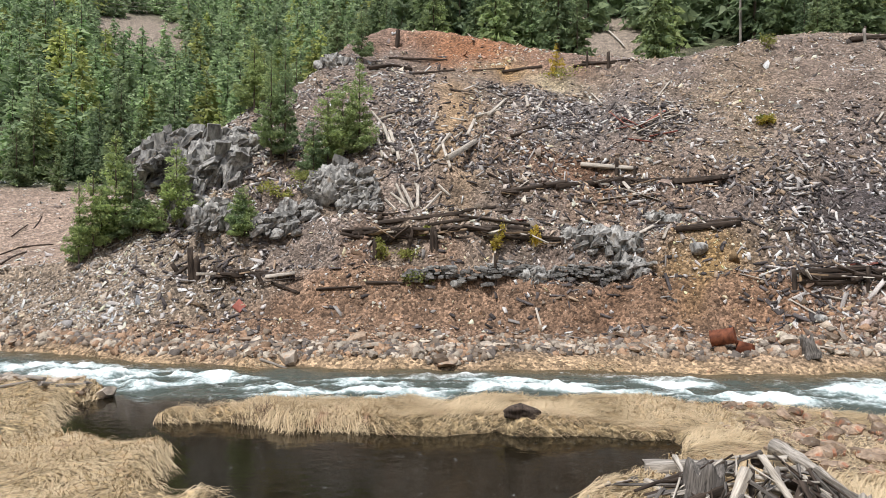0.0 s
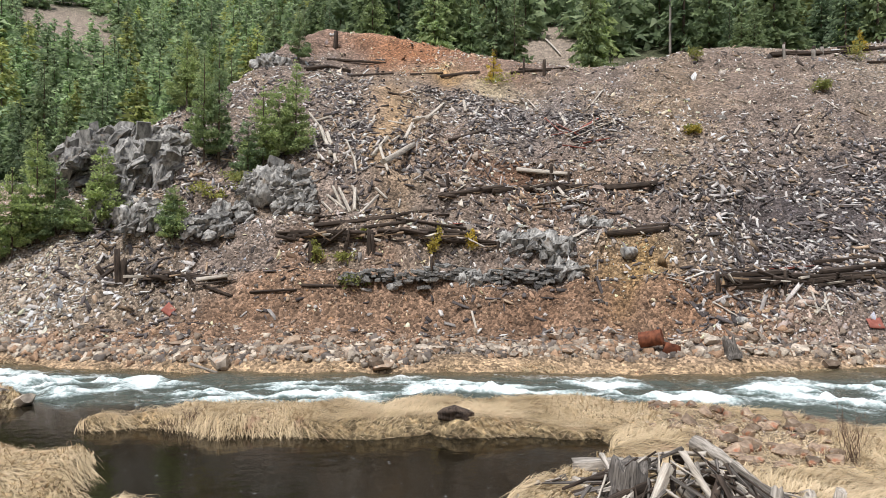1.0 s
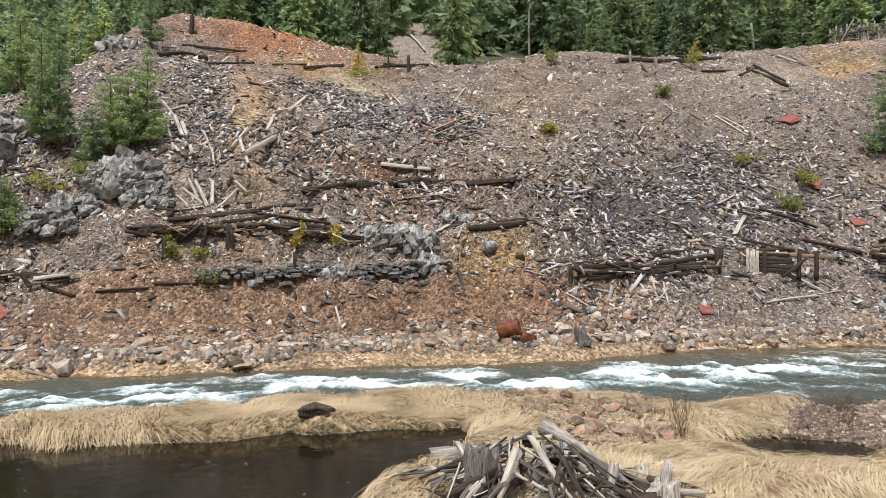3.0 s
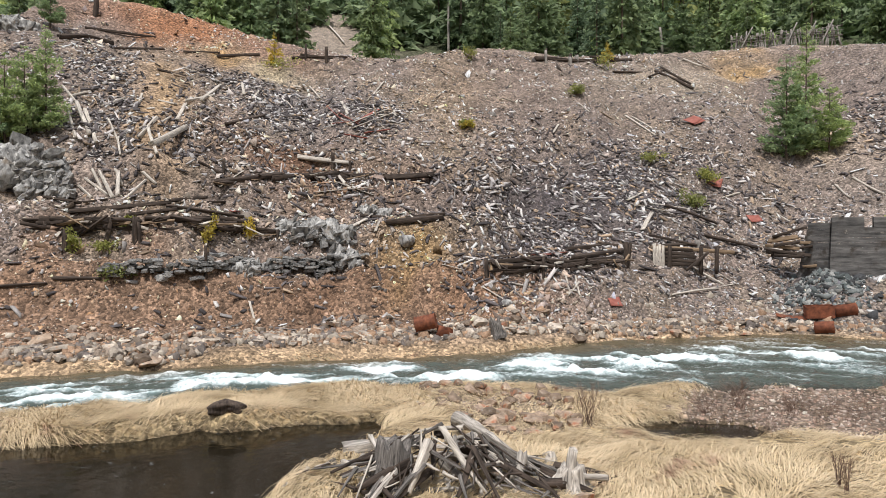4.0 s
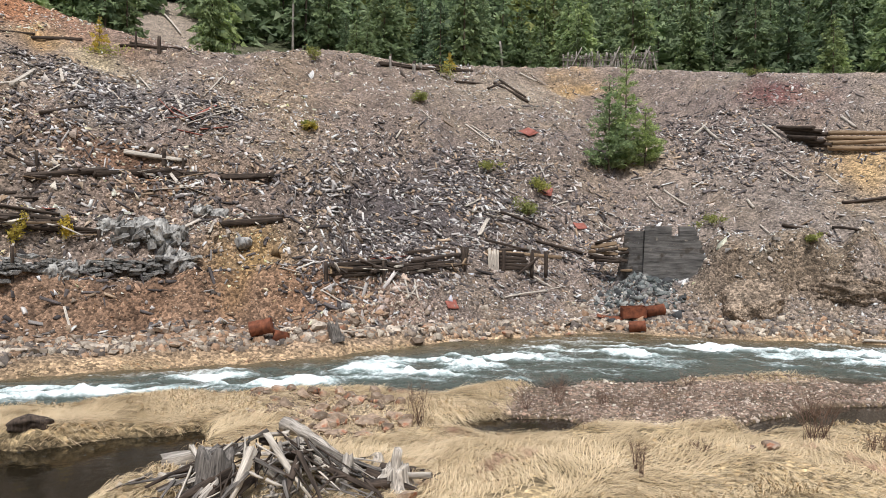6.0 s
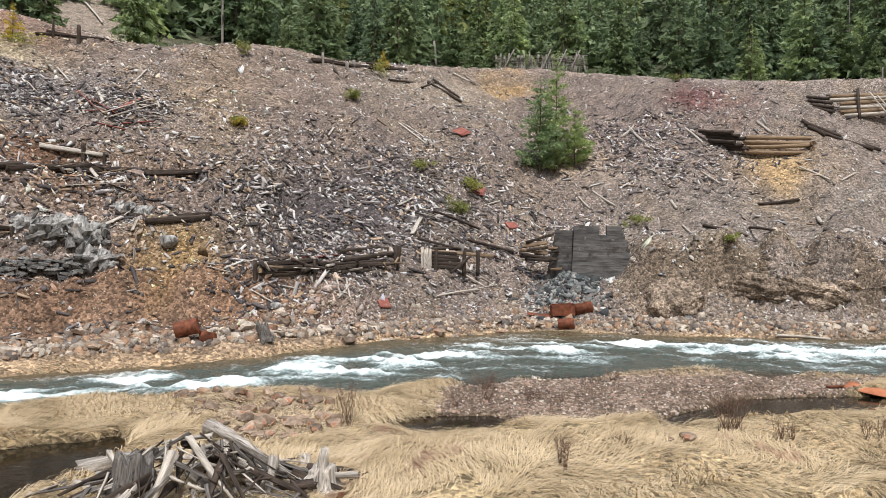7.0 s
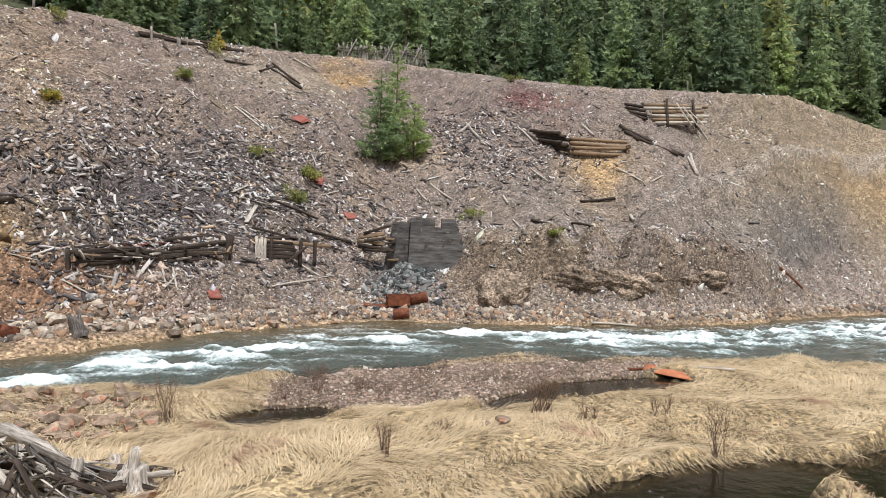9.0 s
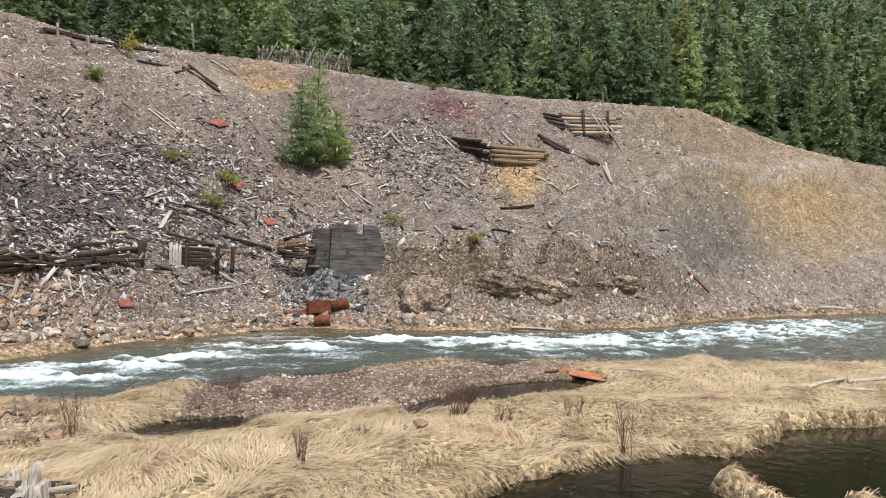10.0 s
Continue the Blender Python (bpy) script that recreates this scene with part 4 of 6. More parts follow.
POSTS_WEST_A = [(-0.48, 31.91, 1.05, 0.00, 0.10), (-0.26, 31.86, 0.85, -0.10, 0.07), (-1.63, 32.16, 0.92, 0.30, 0.09), (-3.13, 32.19, 0.84, 0.02, 0.11), (-3.73, 57.14, 1.41, 0.04, 0.15), (1.34, 84.22, 0.86, 0.07, 0.27), (10.32, 50.25, 1.16, 0.00, 0.06), (11.57, 49.05, 1.06, 0.00, 0.12), (3.42, 35.53, 0.74, 0.00, 0.07), (9.34, 37.77, 0.63, 0.00, 0.11), (10.21, 37.38, 0.59, 0.00, 0.06), (9.40, 37.22, 0.62, 0.00, 0.09), (13.90, 27.69, 0.78, -0.05, 0.08), (16.73, 27.58, 0.91, 0.00, 0.07), (19.50, 28.14, 0.51, -0.10, 0.08), (22.03, 28.49, 1.14, -0.08, 0.12), (28.54, 47.43, 0.98, 0.00, 0.08), (31.02, 47.87, 0.61, 0.00, 0.11), (-6.46, 35.06, 0.68, -0.08, 0.09)]
POSTS_WEST_B = [(2.21, 29.56, 1.30, -0.02, 0.05), (21.94, 28.44, 1.13, 0.18, 0.07)]
POSTS_WEST = POSTS_WEST_A + POSTS_WEST_B
POSTS_LEFT = [(-11.06, 30.90, 1.37, -0.10, 0.14), (-10.79, 30.84, 0.94, -0.05, 0.10), (-10.42, 30.65, 0.49, -0.05, 0.07), (-9.99, 30.53, 0.44, 0.05, 0.07), (-9.52, 30.37, 0.44, -0.07, 0.07), (-9.01, 30.31, 0.34, -0.02, 0.07), (-8.57, 30.23, 0.41, -0.05, 0.09), (-11.69, 31.96, 0.57, -0.64, 0.09), (-7.57, 29.92, 0.36, -0.36, 0.07)]
POSTS_CREST = [(54.53, 65.29, 2.94, -0.27, 0.14), (57.06, 65.75, 2.80, -0.21, 0.18), (28.34, 47.10, 0.95, -0.04, 0.09), (30.78, 47.54, 0.49, 0.00, 0.13), (31.55, 47.76, 0.55, 0.00, 0.14), (64.67, 20.24, 0.95, 0.00, 0.05), (27.28, 29.39, 0.48, 0.00, 0.13)]
POLES = [(29.65, 69.92, 4.46, 0.00, 0.15)]
RED_PLATES = [(19.73, 26.33, 0.63), (34.29, 37.44, 1.07), (32.14, 33.17, 0.83), (3.71, 33.36, 0.43), (-8.56, 29.48, 0.56)]
RED_PLATES_FAR = [(32.43, 30.48, 0.79), (34.21, 37.55, 1.06), (31.90, 33.25, 0.59)]
BLOCKS = [(11.27, 31.01, 1.06, 0.63), (14.32, 26.60, 0.61, 0.33), (0.52, 29.52, 0.56, 0.33)]
BUSHES = [(-1.16, 29.48, 1.26, 0.73), (-2.83, 32.06, 0.59, 0.98), (-1.75, 31.85, 1.23, 0.62), (2.41, 31.89, 0.66, 1.15), (4.25, 32.21, 0.42, 0.94), (18.71, 40.50, 0.77, 0.63), (28.44, 42.62, 0.93, 0.85), (21.90, 47.07, 0.98, 1.23), (31.59, 33.28, 1.09, 0.96), (29.50, 31.94, 1.22, 1.10), (8.32, 49.03, 2.00, 0.80), (-6.96, 36.04, 1.89, 1.08), (-8.61, 35.71, 1.32, 0.79), (-0.81, 32.34, 0.45, 0.45)]
BUSHES_FAR = [(31.58, 33.34, 1.04, 1.04), (29.43, 31.98, 1.12, 1.12), (37.81, 24.55, 1.34, 0.84), (36.23, 18.01, 0.79, 0.49), (18.74, 40.67, 0.69, 0.48), (28.32, 42.63, 0.90, 0.90), (33.31, 46.16, 1.82, 1.37), (29.02, 35.37, 1.33, 1.03), (54.46, 32.43, 1.47, 0.59)]
LARCHES = [(8.05, 49.94, 2.52), (34.23, 47.47, 1.83)]
FIRS = [(37.80, 33.09, 6.76, 2.33), (39.13, 32.76, 8.64, 1.79), (40.10, 31.83, 4.40, 1.96)]
FIRS_MID = [(-4.71, 39.55, 5.28, 1.27), (-7.06, 38.19, 3.21, 1.15), (-5.35, 39.48, 2.25, 0.90), (-5.60, 39.26, 4.31, 1.37), (-6.34, 38.65, 4.37, 1.34), (-9.33, 32.81, 2.40, 1.01)]
FIRS_LEFT = [(-13.45, 35.36, 4.27, 1.48), (-16.02, 34.35, 5.54, 1.44), (-16.76, 33.60, 4.06, 1.14), (-15.23, 34.43, 3.88, 1.11), (-17.27, 33.28, 4.02, 0.80), (-16.56, 34.03, 3.29, 1.21), (-9.49, 32.80, 2.25, 0.95), (-14.46, 34.59, 1.39, 1.11)]
TALL_LEFT = [(-9.50, 38.78, 5.94, 1.25), (-8.76, 38.95, 6.59, 1.07), (-11.53, 42.85, 4.83, 1.52), (-6.04, 52.04, 3.98, 1.09), (-32.15, 138.06, 10.01, 4.00)]
CREST_FIRS = [(95.67, 11.68, 2.98, 1.56), (87.00, 21.12, 4.27, 1.93), (84.03, 27.25, 4.85, 2.08), (86.19, 24.38, 4.32, 1.81), (79.41, 41.36, 6.12, 2.45)]
SNAGS = [(82.45, 29.35, 11.06, 0.28), (47.32, 70.73, 3.10, 0.19)]
CRAGS = [(-14.11, 38.99, 3.77, 2.83), (-15.64, 38.53, 1.86, 3.41), (-12.61, 38.28, 2.78, 3.39), (-10.94, 33.60, 1.90, 1.62), (-13.00, 35.94, 1.74, 2.03), (-5.06, 36.09, 2.62, 2.04), (-5.93, 36.05, 1.74, 1.45), (-4.11, 35.45, 1.71, 1.43), (-8.02, 33.29, 1.88, 1.21), (-7.20, 35.19, 1.70, 1.13), (-11.52, 39.29, 1.90, 1.58)]
CRAGS_MID = [(7.08, 32.35, 2.00, 1.55), (6.16, 32.52, 1.20, 1.20), (8.25, 32.08, 1.33, 1.33), (4.52, 31.34, 1.17, 1.22), (8.35, 31.37, 1.57, 1.31), (3.74, 30.08, 0.97, 0.85), (-7.97, 51.02, 2.31, 1.54), (-10.76, 44.40, 1.31, 1.31), (10.50, 33.98, 1.43, 0.86)]
BANK_LUMPS = [(33.02, 19.11, 3.23, 2.20), (35.07, 17.69, 1.78, 1.63), (36.12, 16.50, 2.65, 1.77), (37.36, 14.98, 2.93, 2.05), (38.76, 13.83, 2.05, 1.47), (29.38, 23.92, 3.93, 1.51), (40.44, 12.76, 2.37, 1.18), (42.22, 11.42, 2.38, 1.19)]
FLATROCK = [(13.45, 25.19, 0.67)]
DRIFT = [(2.33, 11.19, 0.16, 4.27, 10.33, 0.27, 0.09), (3.90, 10.07, 0.21, 4.84, 9.70, 0.36, 0.06), (4.76, 10.53, 0.54, 5.00, 9.62, 0.17, 0.08), (5.65, 11.98, 0.82, 6.11, 10.41, 0.49, 0.13), (6.07, 10.65, 0.48, 6.16, 9.60, 0.29, 0.07), (5.72, 10.38, 0.70, 5.87, 9.08, 0.14, 0.06), (5.78, 9.57, 0.83, 5.51, 9.25, 0.14, 0.08), (5.53, 9.58, 0.30, 5.82, 9.66, 0.74, 0.05), (3.52, 12.16, 0.40, 4.87, 11.71, 0.61, 0.11), (4.58, 11.51, 0.54, 5.76, 10.70, 0.56, 0.04), (4.75, 11.09, 0.48, 5.98, 10.25, 0.46, 0.07), (3.53, 11.04, 0.59, 4.04, 10.22, 0.30, 0.07), (3.26, 11.28, 0.48, 3.73, 10.71, 0.31, 0.04)]
DRIFT_SMALL_A = [(5.00, 9.51, 0.22, 5.16, 9.65, 0.44, 0.06), (3.37, 10.78, 0.34, 3.99, 10.36, 0.33, 0.04), (3.55, 10.13, 0.16, 3.85, 10.20, 0.31, 0.04), (3.88, 11.76, 0.72, 3.90, 11.30, 0.54, 0.04), (4.42, 11.04, 0.47, 4.94, 10.78, 0.60, 0.03), (4.61, 9.71, 0.22, 4.64, 10.03, 0.47, 0.05), (5.84, 9.20, 0.28, 6.16, 8.71, 0.13, 0.05), (2.80, 11.07, 0.22, 3.03, 11.07, 0.30, 0.06), (2.79, 10.62, 0.14, 3.16, 10.66, 0.30, 0.04), (4.35, 10.29, 0.25, 5.08, 10.14, 0.33, 0.05), (5.29, 9.70, 0.39, 5.47, 9.27, 0.18, 0.04), (5.18, 11.10, 0.58, 5.76, 10.03, 0.31, 0.04), (4.18, 10.93, 0.36, 4.75, 10.31, 0.28, 0.03)]
DRIFT_SMALL_B = [(6.75, 10.42, 0.46, 6.64, 10.03, 0.09, 0.13)]
DRIFT_SMALL = DRIFT_SMALL_A + DRIFT_SMALL_B
STUMP = [(3.82, 10.26, 0.54, 0.66)]
ROOTSTUMP = [(6.21, 8.88, 0.43, 0.69)]
LEFT_LOGS = [(-13.51, 21.38, -10.89, 19.21, 0.08), (-10.78, 18.74, -11.34, 23.70, 0.09), (-10.61, 19.24, -9.85, 19.75, 0.05), (-12.24, 19.38, -11.43, 20.01, 0.06), (-9.88, 19.35, -10.52, 22.35, 0.04), (-9.29, 25.39, -8.80, 25.46, 0.06), (-6.56, 25.15, -5.50, 24.89, 0.07)]
RIGHT_LOGS = [(23.85, 0.05, 27.86, -0.72, 0.07), (25.62, -0.62, 26.28, -1.60, 0.07), (27.19, -0.90, 28.12, -1.98, 0.08), (62.46, 1.63, 66.23, -0.80, 0.18), (34.53, 14.73, 36.15, 12.98, 0.09), (23.99, 4.88, 23.69, 5.93, 0.05)]
SHRUBS = [(9.17, 12.70, 0.87, 1.12)]
SHRUBS_FAR = [(14.83, 6.78, 1.21, 1.03), (10.31, 7.54, 0.30, 0.61), (12.38, 7.68, 0.79, 0.25), (15.58, 6.01, 0.43, 0.48), (16.90, 4.81, 0.36, 0.48), (13.54, 12.83, 0.90, 0.67), (12.39, 12.76, 0.86, 0.50), (14.38, 12.06, 0.60, 0.45)]
SHRUBS_EAST = [(15.10, 2.90, 0.70, 1.16), (17.09, 4.61, 0.41, 0.55), (15.88, 5.87, 0.40, 0.40), (10.17, 7.30, 0.30, 0.60), (14.55, 13.94, 1.11, 0.55), (18.67, 12.51, 0.90, 0.45), (15.20, 6.81, 1.20, 1.20), (33.38, 1.48, 0.38, 0.43)]
SHRUBS_WEST = [(-4.28, 16.63, 0.80, 0.47), (-4.77, 16.73, 0.81, 0.27)]
NEAR_STONES = [(7.55, 13.55, 0.56), (8.83, 15.44, 0.43), (14.00, 20.66, 0.56), (7.26, 13.82, 0.38), (10.39, 16.05, 0.40), (8.10, 13.64, 0.38), (9.86, 16.08, 0.36), (8.99, 16.38, 0.39), (6.84, 12.94, 0.40), (6.97, 15.10, 0.29), (14.95, 20.82, 0.82), (6.27, 8.57, 0.39), (5.91, 8.81, 0.17), (5.17, 9.36, 0.19), (5.62, 10.08, 0.37), (6.90, 12.27, 0.20), (7.27, 12.12, 0.25), (7.99, 16.02, 0.32), (8.93, 13.64, 0.26), (6.68, 13.93, 0.25), (6.12, 15.14, 0.18), (9.66, 14.30, 0.36)]
NEAR_STONES_EAST = [(13.28, 6.77, 0.36), (13.01, 6.99, 0.18), (20.12, 5.80, 0.20)]
ROOTBALL = [(1.84, 15.74, 0.72, 0.34)]
DRUM = [(9.85, 25.02, 0.86)]
RUST_BOX = [(28.52, 22.85, 0.03)]
CONCRETE = [(32.12, 23.40, 0.03)]
BOARD_WALL = [(24.87, 28.24, 0.03)]
ORANGE = [(23.30, 6.37, 0.02)]
DEBRIS_FENCE = [(50.09, 44.28, 8.57, 2.68)]
CRIB_A = [(50.46, 21.95, 0.04)]
CRIB_B = [(59.13, 19.20, 0.04)]
BANK_STUMP = [(12.44, 23.74, 0.60, 0.73)]


STONE_WALLS = [(-1.40, 29.74, 1.80, 29.74, 0.35), (2.03, 29.68, 5.15, 31.25, 0.44), (5.27, 31.18, 8.01, 31.08, 0.51)]
DARK_LEFT = [(-11.28, 31.89, -8.38, 30.24, 0.11), (-8.38, 30.24, -6.41, 30.15, 0.09), (-12.03, 30.85, -11.57, 32.71, 0.08), (-3.77, 32.53, -2.20, 32.52, 0.08), (-7.32, 29.88, -6.08, 29.72, 0.06), (-5.36, 29.72, -3.45, 29.70, 0.06)]


LAGGING = [(14.19, 27.73, 17.67, 27.97, 0.27), (17.43, 27.82, 21.81, 28.47, 0.26), (-4.43, 32.63, -0.32, 32.16, 0.20), (-0.32, 32.16, 4.01, 32.44, 0.23), (2.97, 32.45, 5.57, 32.22, 0.18), (3.19, 35.20, 9.52, 37.19, 0.24), (9.52, 37.19, 14.68, 36.47, 0.19), (-9.96, 30.49, -6.61, 30.12, 0.16)]


VALLEY_LOGS = [(-23.65, 37.45, -26.09, 43.53, 0.07), (-27.73, 45.64, -25.53, 45.99, 0.07), (-27.69, 43.84, -27.48, 46.78, 0.05), (-29.67, 50.86, -30.43, 53.27, 0.06), (-30.01, 48.75, -30.40, 51.41, 0.06)]


# ---- timber ----
def wood_mesh(name, rng, length, r, shape, material, taper=0.9, rings=6, bend=0.03, rough=0.09):
    """A piece of wood along z: log, beam (squared) or plank, slightly bent, with ragged ends."""
    k = 9 if shape == "log" else 8
    if shape == "log":
        a = np.linspace(0, 2 * np.pi, k, endpoint=False)
        prof = np.c_[np.cos(a), np.sin(a)]
    else:
        h = 1.0 if shape == "beam" else 0.3
        c = 0.12
        prof = np.array([(1, -1 + c), (1, 1 - c), (1 - c, 1), (-1 + c, 1), (-1, 1 - c), (-1, -1 + c), (-1 + c, -1), (1 - c, -1)]) * (1, h)
    s = np.linspace(0, 1, rings)
    ph = rng.uniform(0, 6.3, 2)
    verts = []
    for i, u in enumerate(s):
        wob = 1 + rng.uniform(-rough, rough, (k, 1)) * (1.6 if shape == "log" else 0.8)
        p = prof * r * (1 - (1 - taper) * u) * wob
        p = p + bend * length * 0.5 * np.array([np.sin(3 * u + ph[0]) - np.sin(ph[0]), np.sin(3 * u + ph[1]) - np.sin(ph[1])]) * (0.4 if shape != "log" else 1.0)
        z = u * length + (rng.uniform(-0.5, 0.5, k) * r if i in (0, rings - 1) else 0)
        verts.append(np.c_[p, np.zeros(k) + z])
    i, j = np.meshgrid(np.arange(rings - 1), np.arange(k), indexing="ij")
    quads = np.stack([i * k + j, i * k + (j + 1) % k, (i + 1) * k + (j + 1) % k, (i + 1) * k + j], -1).reshape(-1, 4)
    caps = np.array([np.arange(k)[::-1], (rings - 1) * k + np.arange(k)])
    me = mesh_from(name, np.concatenate(verts), [quads, caps], material)
    if shape == "log":
        me.polygons.foreach_set("use_smooth", np.r_[np.ones(len(quads), bool), np.zeros(2, bool)])
    return me


def along(a, b, spin=0.0):
    """The pose at a with z towards b."""
    d = Vector(b) - Vector(a)
    return Matrix.Translation(a) @ d.to_track_quat("Z", "Y").to_matrix().to_4x4() @ pose(0, 0, 0, 0, 0, spin)


def ground_z(x, y):
    return float(height(x, y))


def lay(rng, rows, name, shape, material, label, group, lift=0.5, taper=0.9):
    """Pieces of wood that lie on the ground from one place to another."""
    broken = []
    for x1, y1, x2, y2, r in rows:
        ln = math.hypot(x2 - x1, y2 - y1)
        if shape == "beam" and material is M_DARKWOOD and ln > 2.4 and rng.random() < 0.4:
            u = rng.uniform(0.35, 0.65)
            mx, my, k = x1 + (x2 - x1) * u, y1 + (y2 - y1) * u, rng.uniform(-0.08, 0.08)
            broken += [(x1, y1, mx + 0.25 * (x2 - x1) / ln, my + k, r), (mx - 0.2 * (x2 - x1) / ln, my - k, x2, y2, 0.85 * r)]
        else:
            broken.append((x1, y1, x2, y2, r))
    for x1, y1, x2, y2, r in broken:
        r = max(0.78 * r, 0.045)
        z1, z2 = ground_z(x1, y1), ground_z(x2, y2)
        mid = max(0.0, max(ground_z(x1 + (x2 - x1) * u, y1 + (y2 - y1) * u) - (z1 + (z2 - z1) * u) for u in (0.25, 0.5, 0.75)))
        a, b = Vector((x1, y1, z1 + lift * r + 0.7 * mid)), Vector((x2, y2, z2 + lift * r + 0.7 * mid))
        ob = new(name, wood_mesh(name, rng, (b - a).length, r, shape, material, taper))
        ob.matrix_basis = along(a, b, rng.uniform(-25, 25))
        tagged(ob, label, "timber", group)


def build_timbers():
    rng = np.random.default_rng(31)
    lay(rng, DARK_WEST + DARK_LEFT, "timber_beam", "beam", M_DARKWOOD, "dark rotten squared beam of a collapsed retaining wall", "timbers of the fallen mine works", 0.75)
    lay(rng, DARK_EAST, "timber_beam", "beam", M_DARKWOOD, "dark rotten heavy beam half buried in rubble", "timbers of the fallen mine works", 0.75)
    lay(rng, DARK_FAR, "fallen_log", "log", M_DARKWOOD, "dark weathered round log lying on the spoil slope", "logs on the spoil slope", 0.6)
    lay(rng, PALE_WEST, "weathered_plank", "beam", M_OLDWOOD, "pale sun-bleached timber scattered in the earth chute", "bleached timbers in the chute", 0.7)
    lay(rng, PALE_MID, "weathered_plank", "plank", M_OLDWOOD, "silver-grey weathered board lying on rock rubble", "boards on the rubble", 0.9)
    lay(rng, PALE_EAST, "weathered_plank", "plank", M_OLDWOOD, "silver-grey weathered board lying on rock rubble", "boards on the rubble", 0.9)
    lay(rng, PALE_FAR, "fallen_stick", "log", M_OLDWOOD, "pale bleached stick lying on the spoil slope", "sticks on the spoil slope", 0.7)
    lay(rng, RED_TIMBER, "painted_board", "plank", M_REDSHEET, "faded red painted board among grey boards", "red boards", 1.2)
    lay(rng, ROUND_RED, "painted_board", "log", M_RUST, "rust-brown pipe lying on the river bank", "pipes on the bank", 1.0)
    lay(rng, LEFT_LOGS, "drift_log", "log", M_DEADBARK, "grey drift log stranded at the river edge", "stranded drift logs", 0.9)
    lay(rng, VALLEY_LOGS, "fallen_log", "log", M_DARKWOOD, "dark log lying on the distant valley floor", "logs on the valley floor", 0.8)
    lay(rng, RIGHT_LOGS, "drift_log", "log", M_OLDWOOD, "grey drift log stranded at the river edge", "stranded drift logs", 0.9)


build_timbers()


def build_lagging():
    rng = np.random.default_rng(32)
    for x1, y1, x2, y2, h in LAGGING:
        h = 2 * h
        z0 = ground_z(x1, y1)
        root = new("timber_retaining_wall")
        root.matrix_basis = pose(x1, y1, z0)
        dx, dy, dz = x2 - x1, y2 - y1, ground_z(x2, y2) - z0
        ln = math.hypot(dx, dy)
        h *= 0.8
        z = -0.4
        while z < h:
            t = rng.uniform(0.06, 0.11)
            u = rng.uniform(-0.05, 0.12)
            e = min(1.0, u + rng.uniform(0.55, 1.0))
            o = rng.uniform(-0.06, 0.06) + 0.1 + 0.15 * z
            a, b = Vector((dx * u, dy * u + o, dz * u + z + t)), Vector((dx * e, dy * e + o, dz * e + z + t + rng.uniform(-0.12, 0.12)))
            ob = part("plank", wood_mesh("plank", rng, (b - a).length, t, "beam", M_DARKWOOD, 0.95, 6, 0.015), None, root)
            ob.matrix_basis = along(a, b)
            z += 2 * t
        for i in range(int(ln / 2.2) + 1):
            u = min(1.0, (i + 0.3) * 2.2 / ln)
            a, b = Vector((dx * u, dy * u + 0.1, dz * u - 0.6)), Vector((dx * u + rng.uniform(-0.15, 0.15), dy * u + 0.0, dz * u + h * rng.uniform(0.6, 1.25)))
            ob = part("post", wood_mesh("post", rng, (b - a).length, rng.uniform(0.06, 0.09), "log", M_DARKWOOD, 0.85, 4), None, root)
            ob.matrix_basis = along(a, b)
        for i in range(int(3.2 * ln)):
            u, k = rng.uniform(0, 1), rng.uniform(0.2, 0.8)
            c = Vector((dx * u, dy * u - rng.uniform(0.05, 0.35), dz * u + h * rng.uniform(0.1, 1.15)))
            d = Vector((dx / ln, dy / ln, 0)) * k + Vector((rng.normal(0, 0.12), rng.normal(0, 0.2), rng.normal(0, 0.16)))
            ob = part("loose_board", wood_mesh("loose_board", rng, 2 * d.length, rng.uniform(0.03, 0.08), "plank" if i % 3 else "beam", (M_DARKWOOD, M_DARKWOOD, M_BROWNWOOD, M_DARKWOOD, M_OLDWOOD)[i % 5], 0.8, 4), None, root)
            ob.matrix_basis = along(c - d, c + d, rng.uniform(0, 180))
        tagged(root, "low retaining wall of dark rotten stacked planks", "retaining wall", "timber retaining walls")


build_lagging()


def build_posts():
    rng = np.random.default_rng(33)
    for rows, material, label, group in (
            (POSTS_WEST, M_DARKWOOD, "dark weathered wooden post standing in the rubble", "posts of the mine works"),
            (POSTS_LEFT, M_DARKWOOD, "charred broken post of the low timber wall", "posts of the low wall"),
            (POSTS_CREST, M_DEADBARK, "grey wooden post on the terrace edge", "posts on the terrace")):
        for x, y, h, lean, r in rows:
            r = max(r, 0.045)
            az = math.atan2(x, y)
            z = ground_z(x, y)
            a = Vector((x, y, z - 0.35))
            b = Vector((x + lean * math.cos(az), y - lean * math.sin(az), z + h))
            ob = new("wooden_post", wood_mesh("wooden_post", rng, (b - a).length, r, "beam", material, 0.85, 5))
            ob.matrix_basis = along(a, b, rng.uniform(0, 90))
            tagged(ob, label, "post", group)


build_posts()


def build_pole():
    rng = np.random.default_rng(34)
    for x, y, h, lean, r in POLES:
        z = ground_z(x, y)
        root = new("utility_pole")
        root.matrix_basis = pose(x, y, z - 0.4)
        part("pole", wood_mesh("pole", rng, h + 2.4, r, "log", M_DEADBARK, 0.75, 7, 0.0), None, root)
        tagged(root, "bare grey wooden pole at the edge of the woods", "pole")


build_pole()


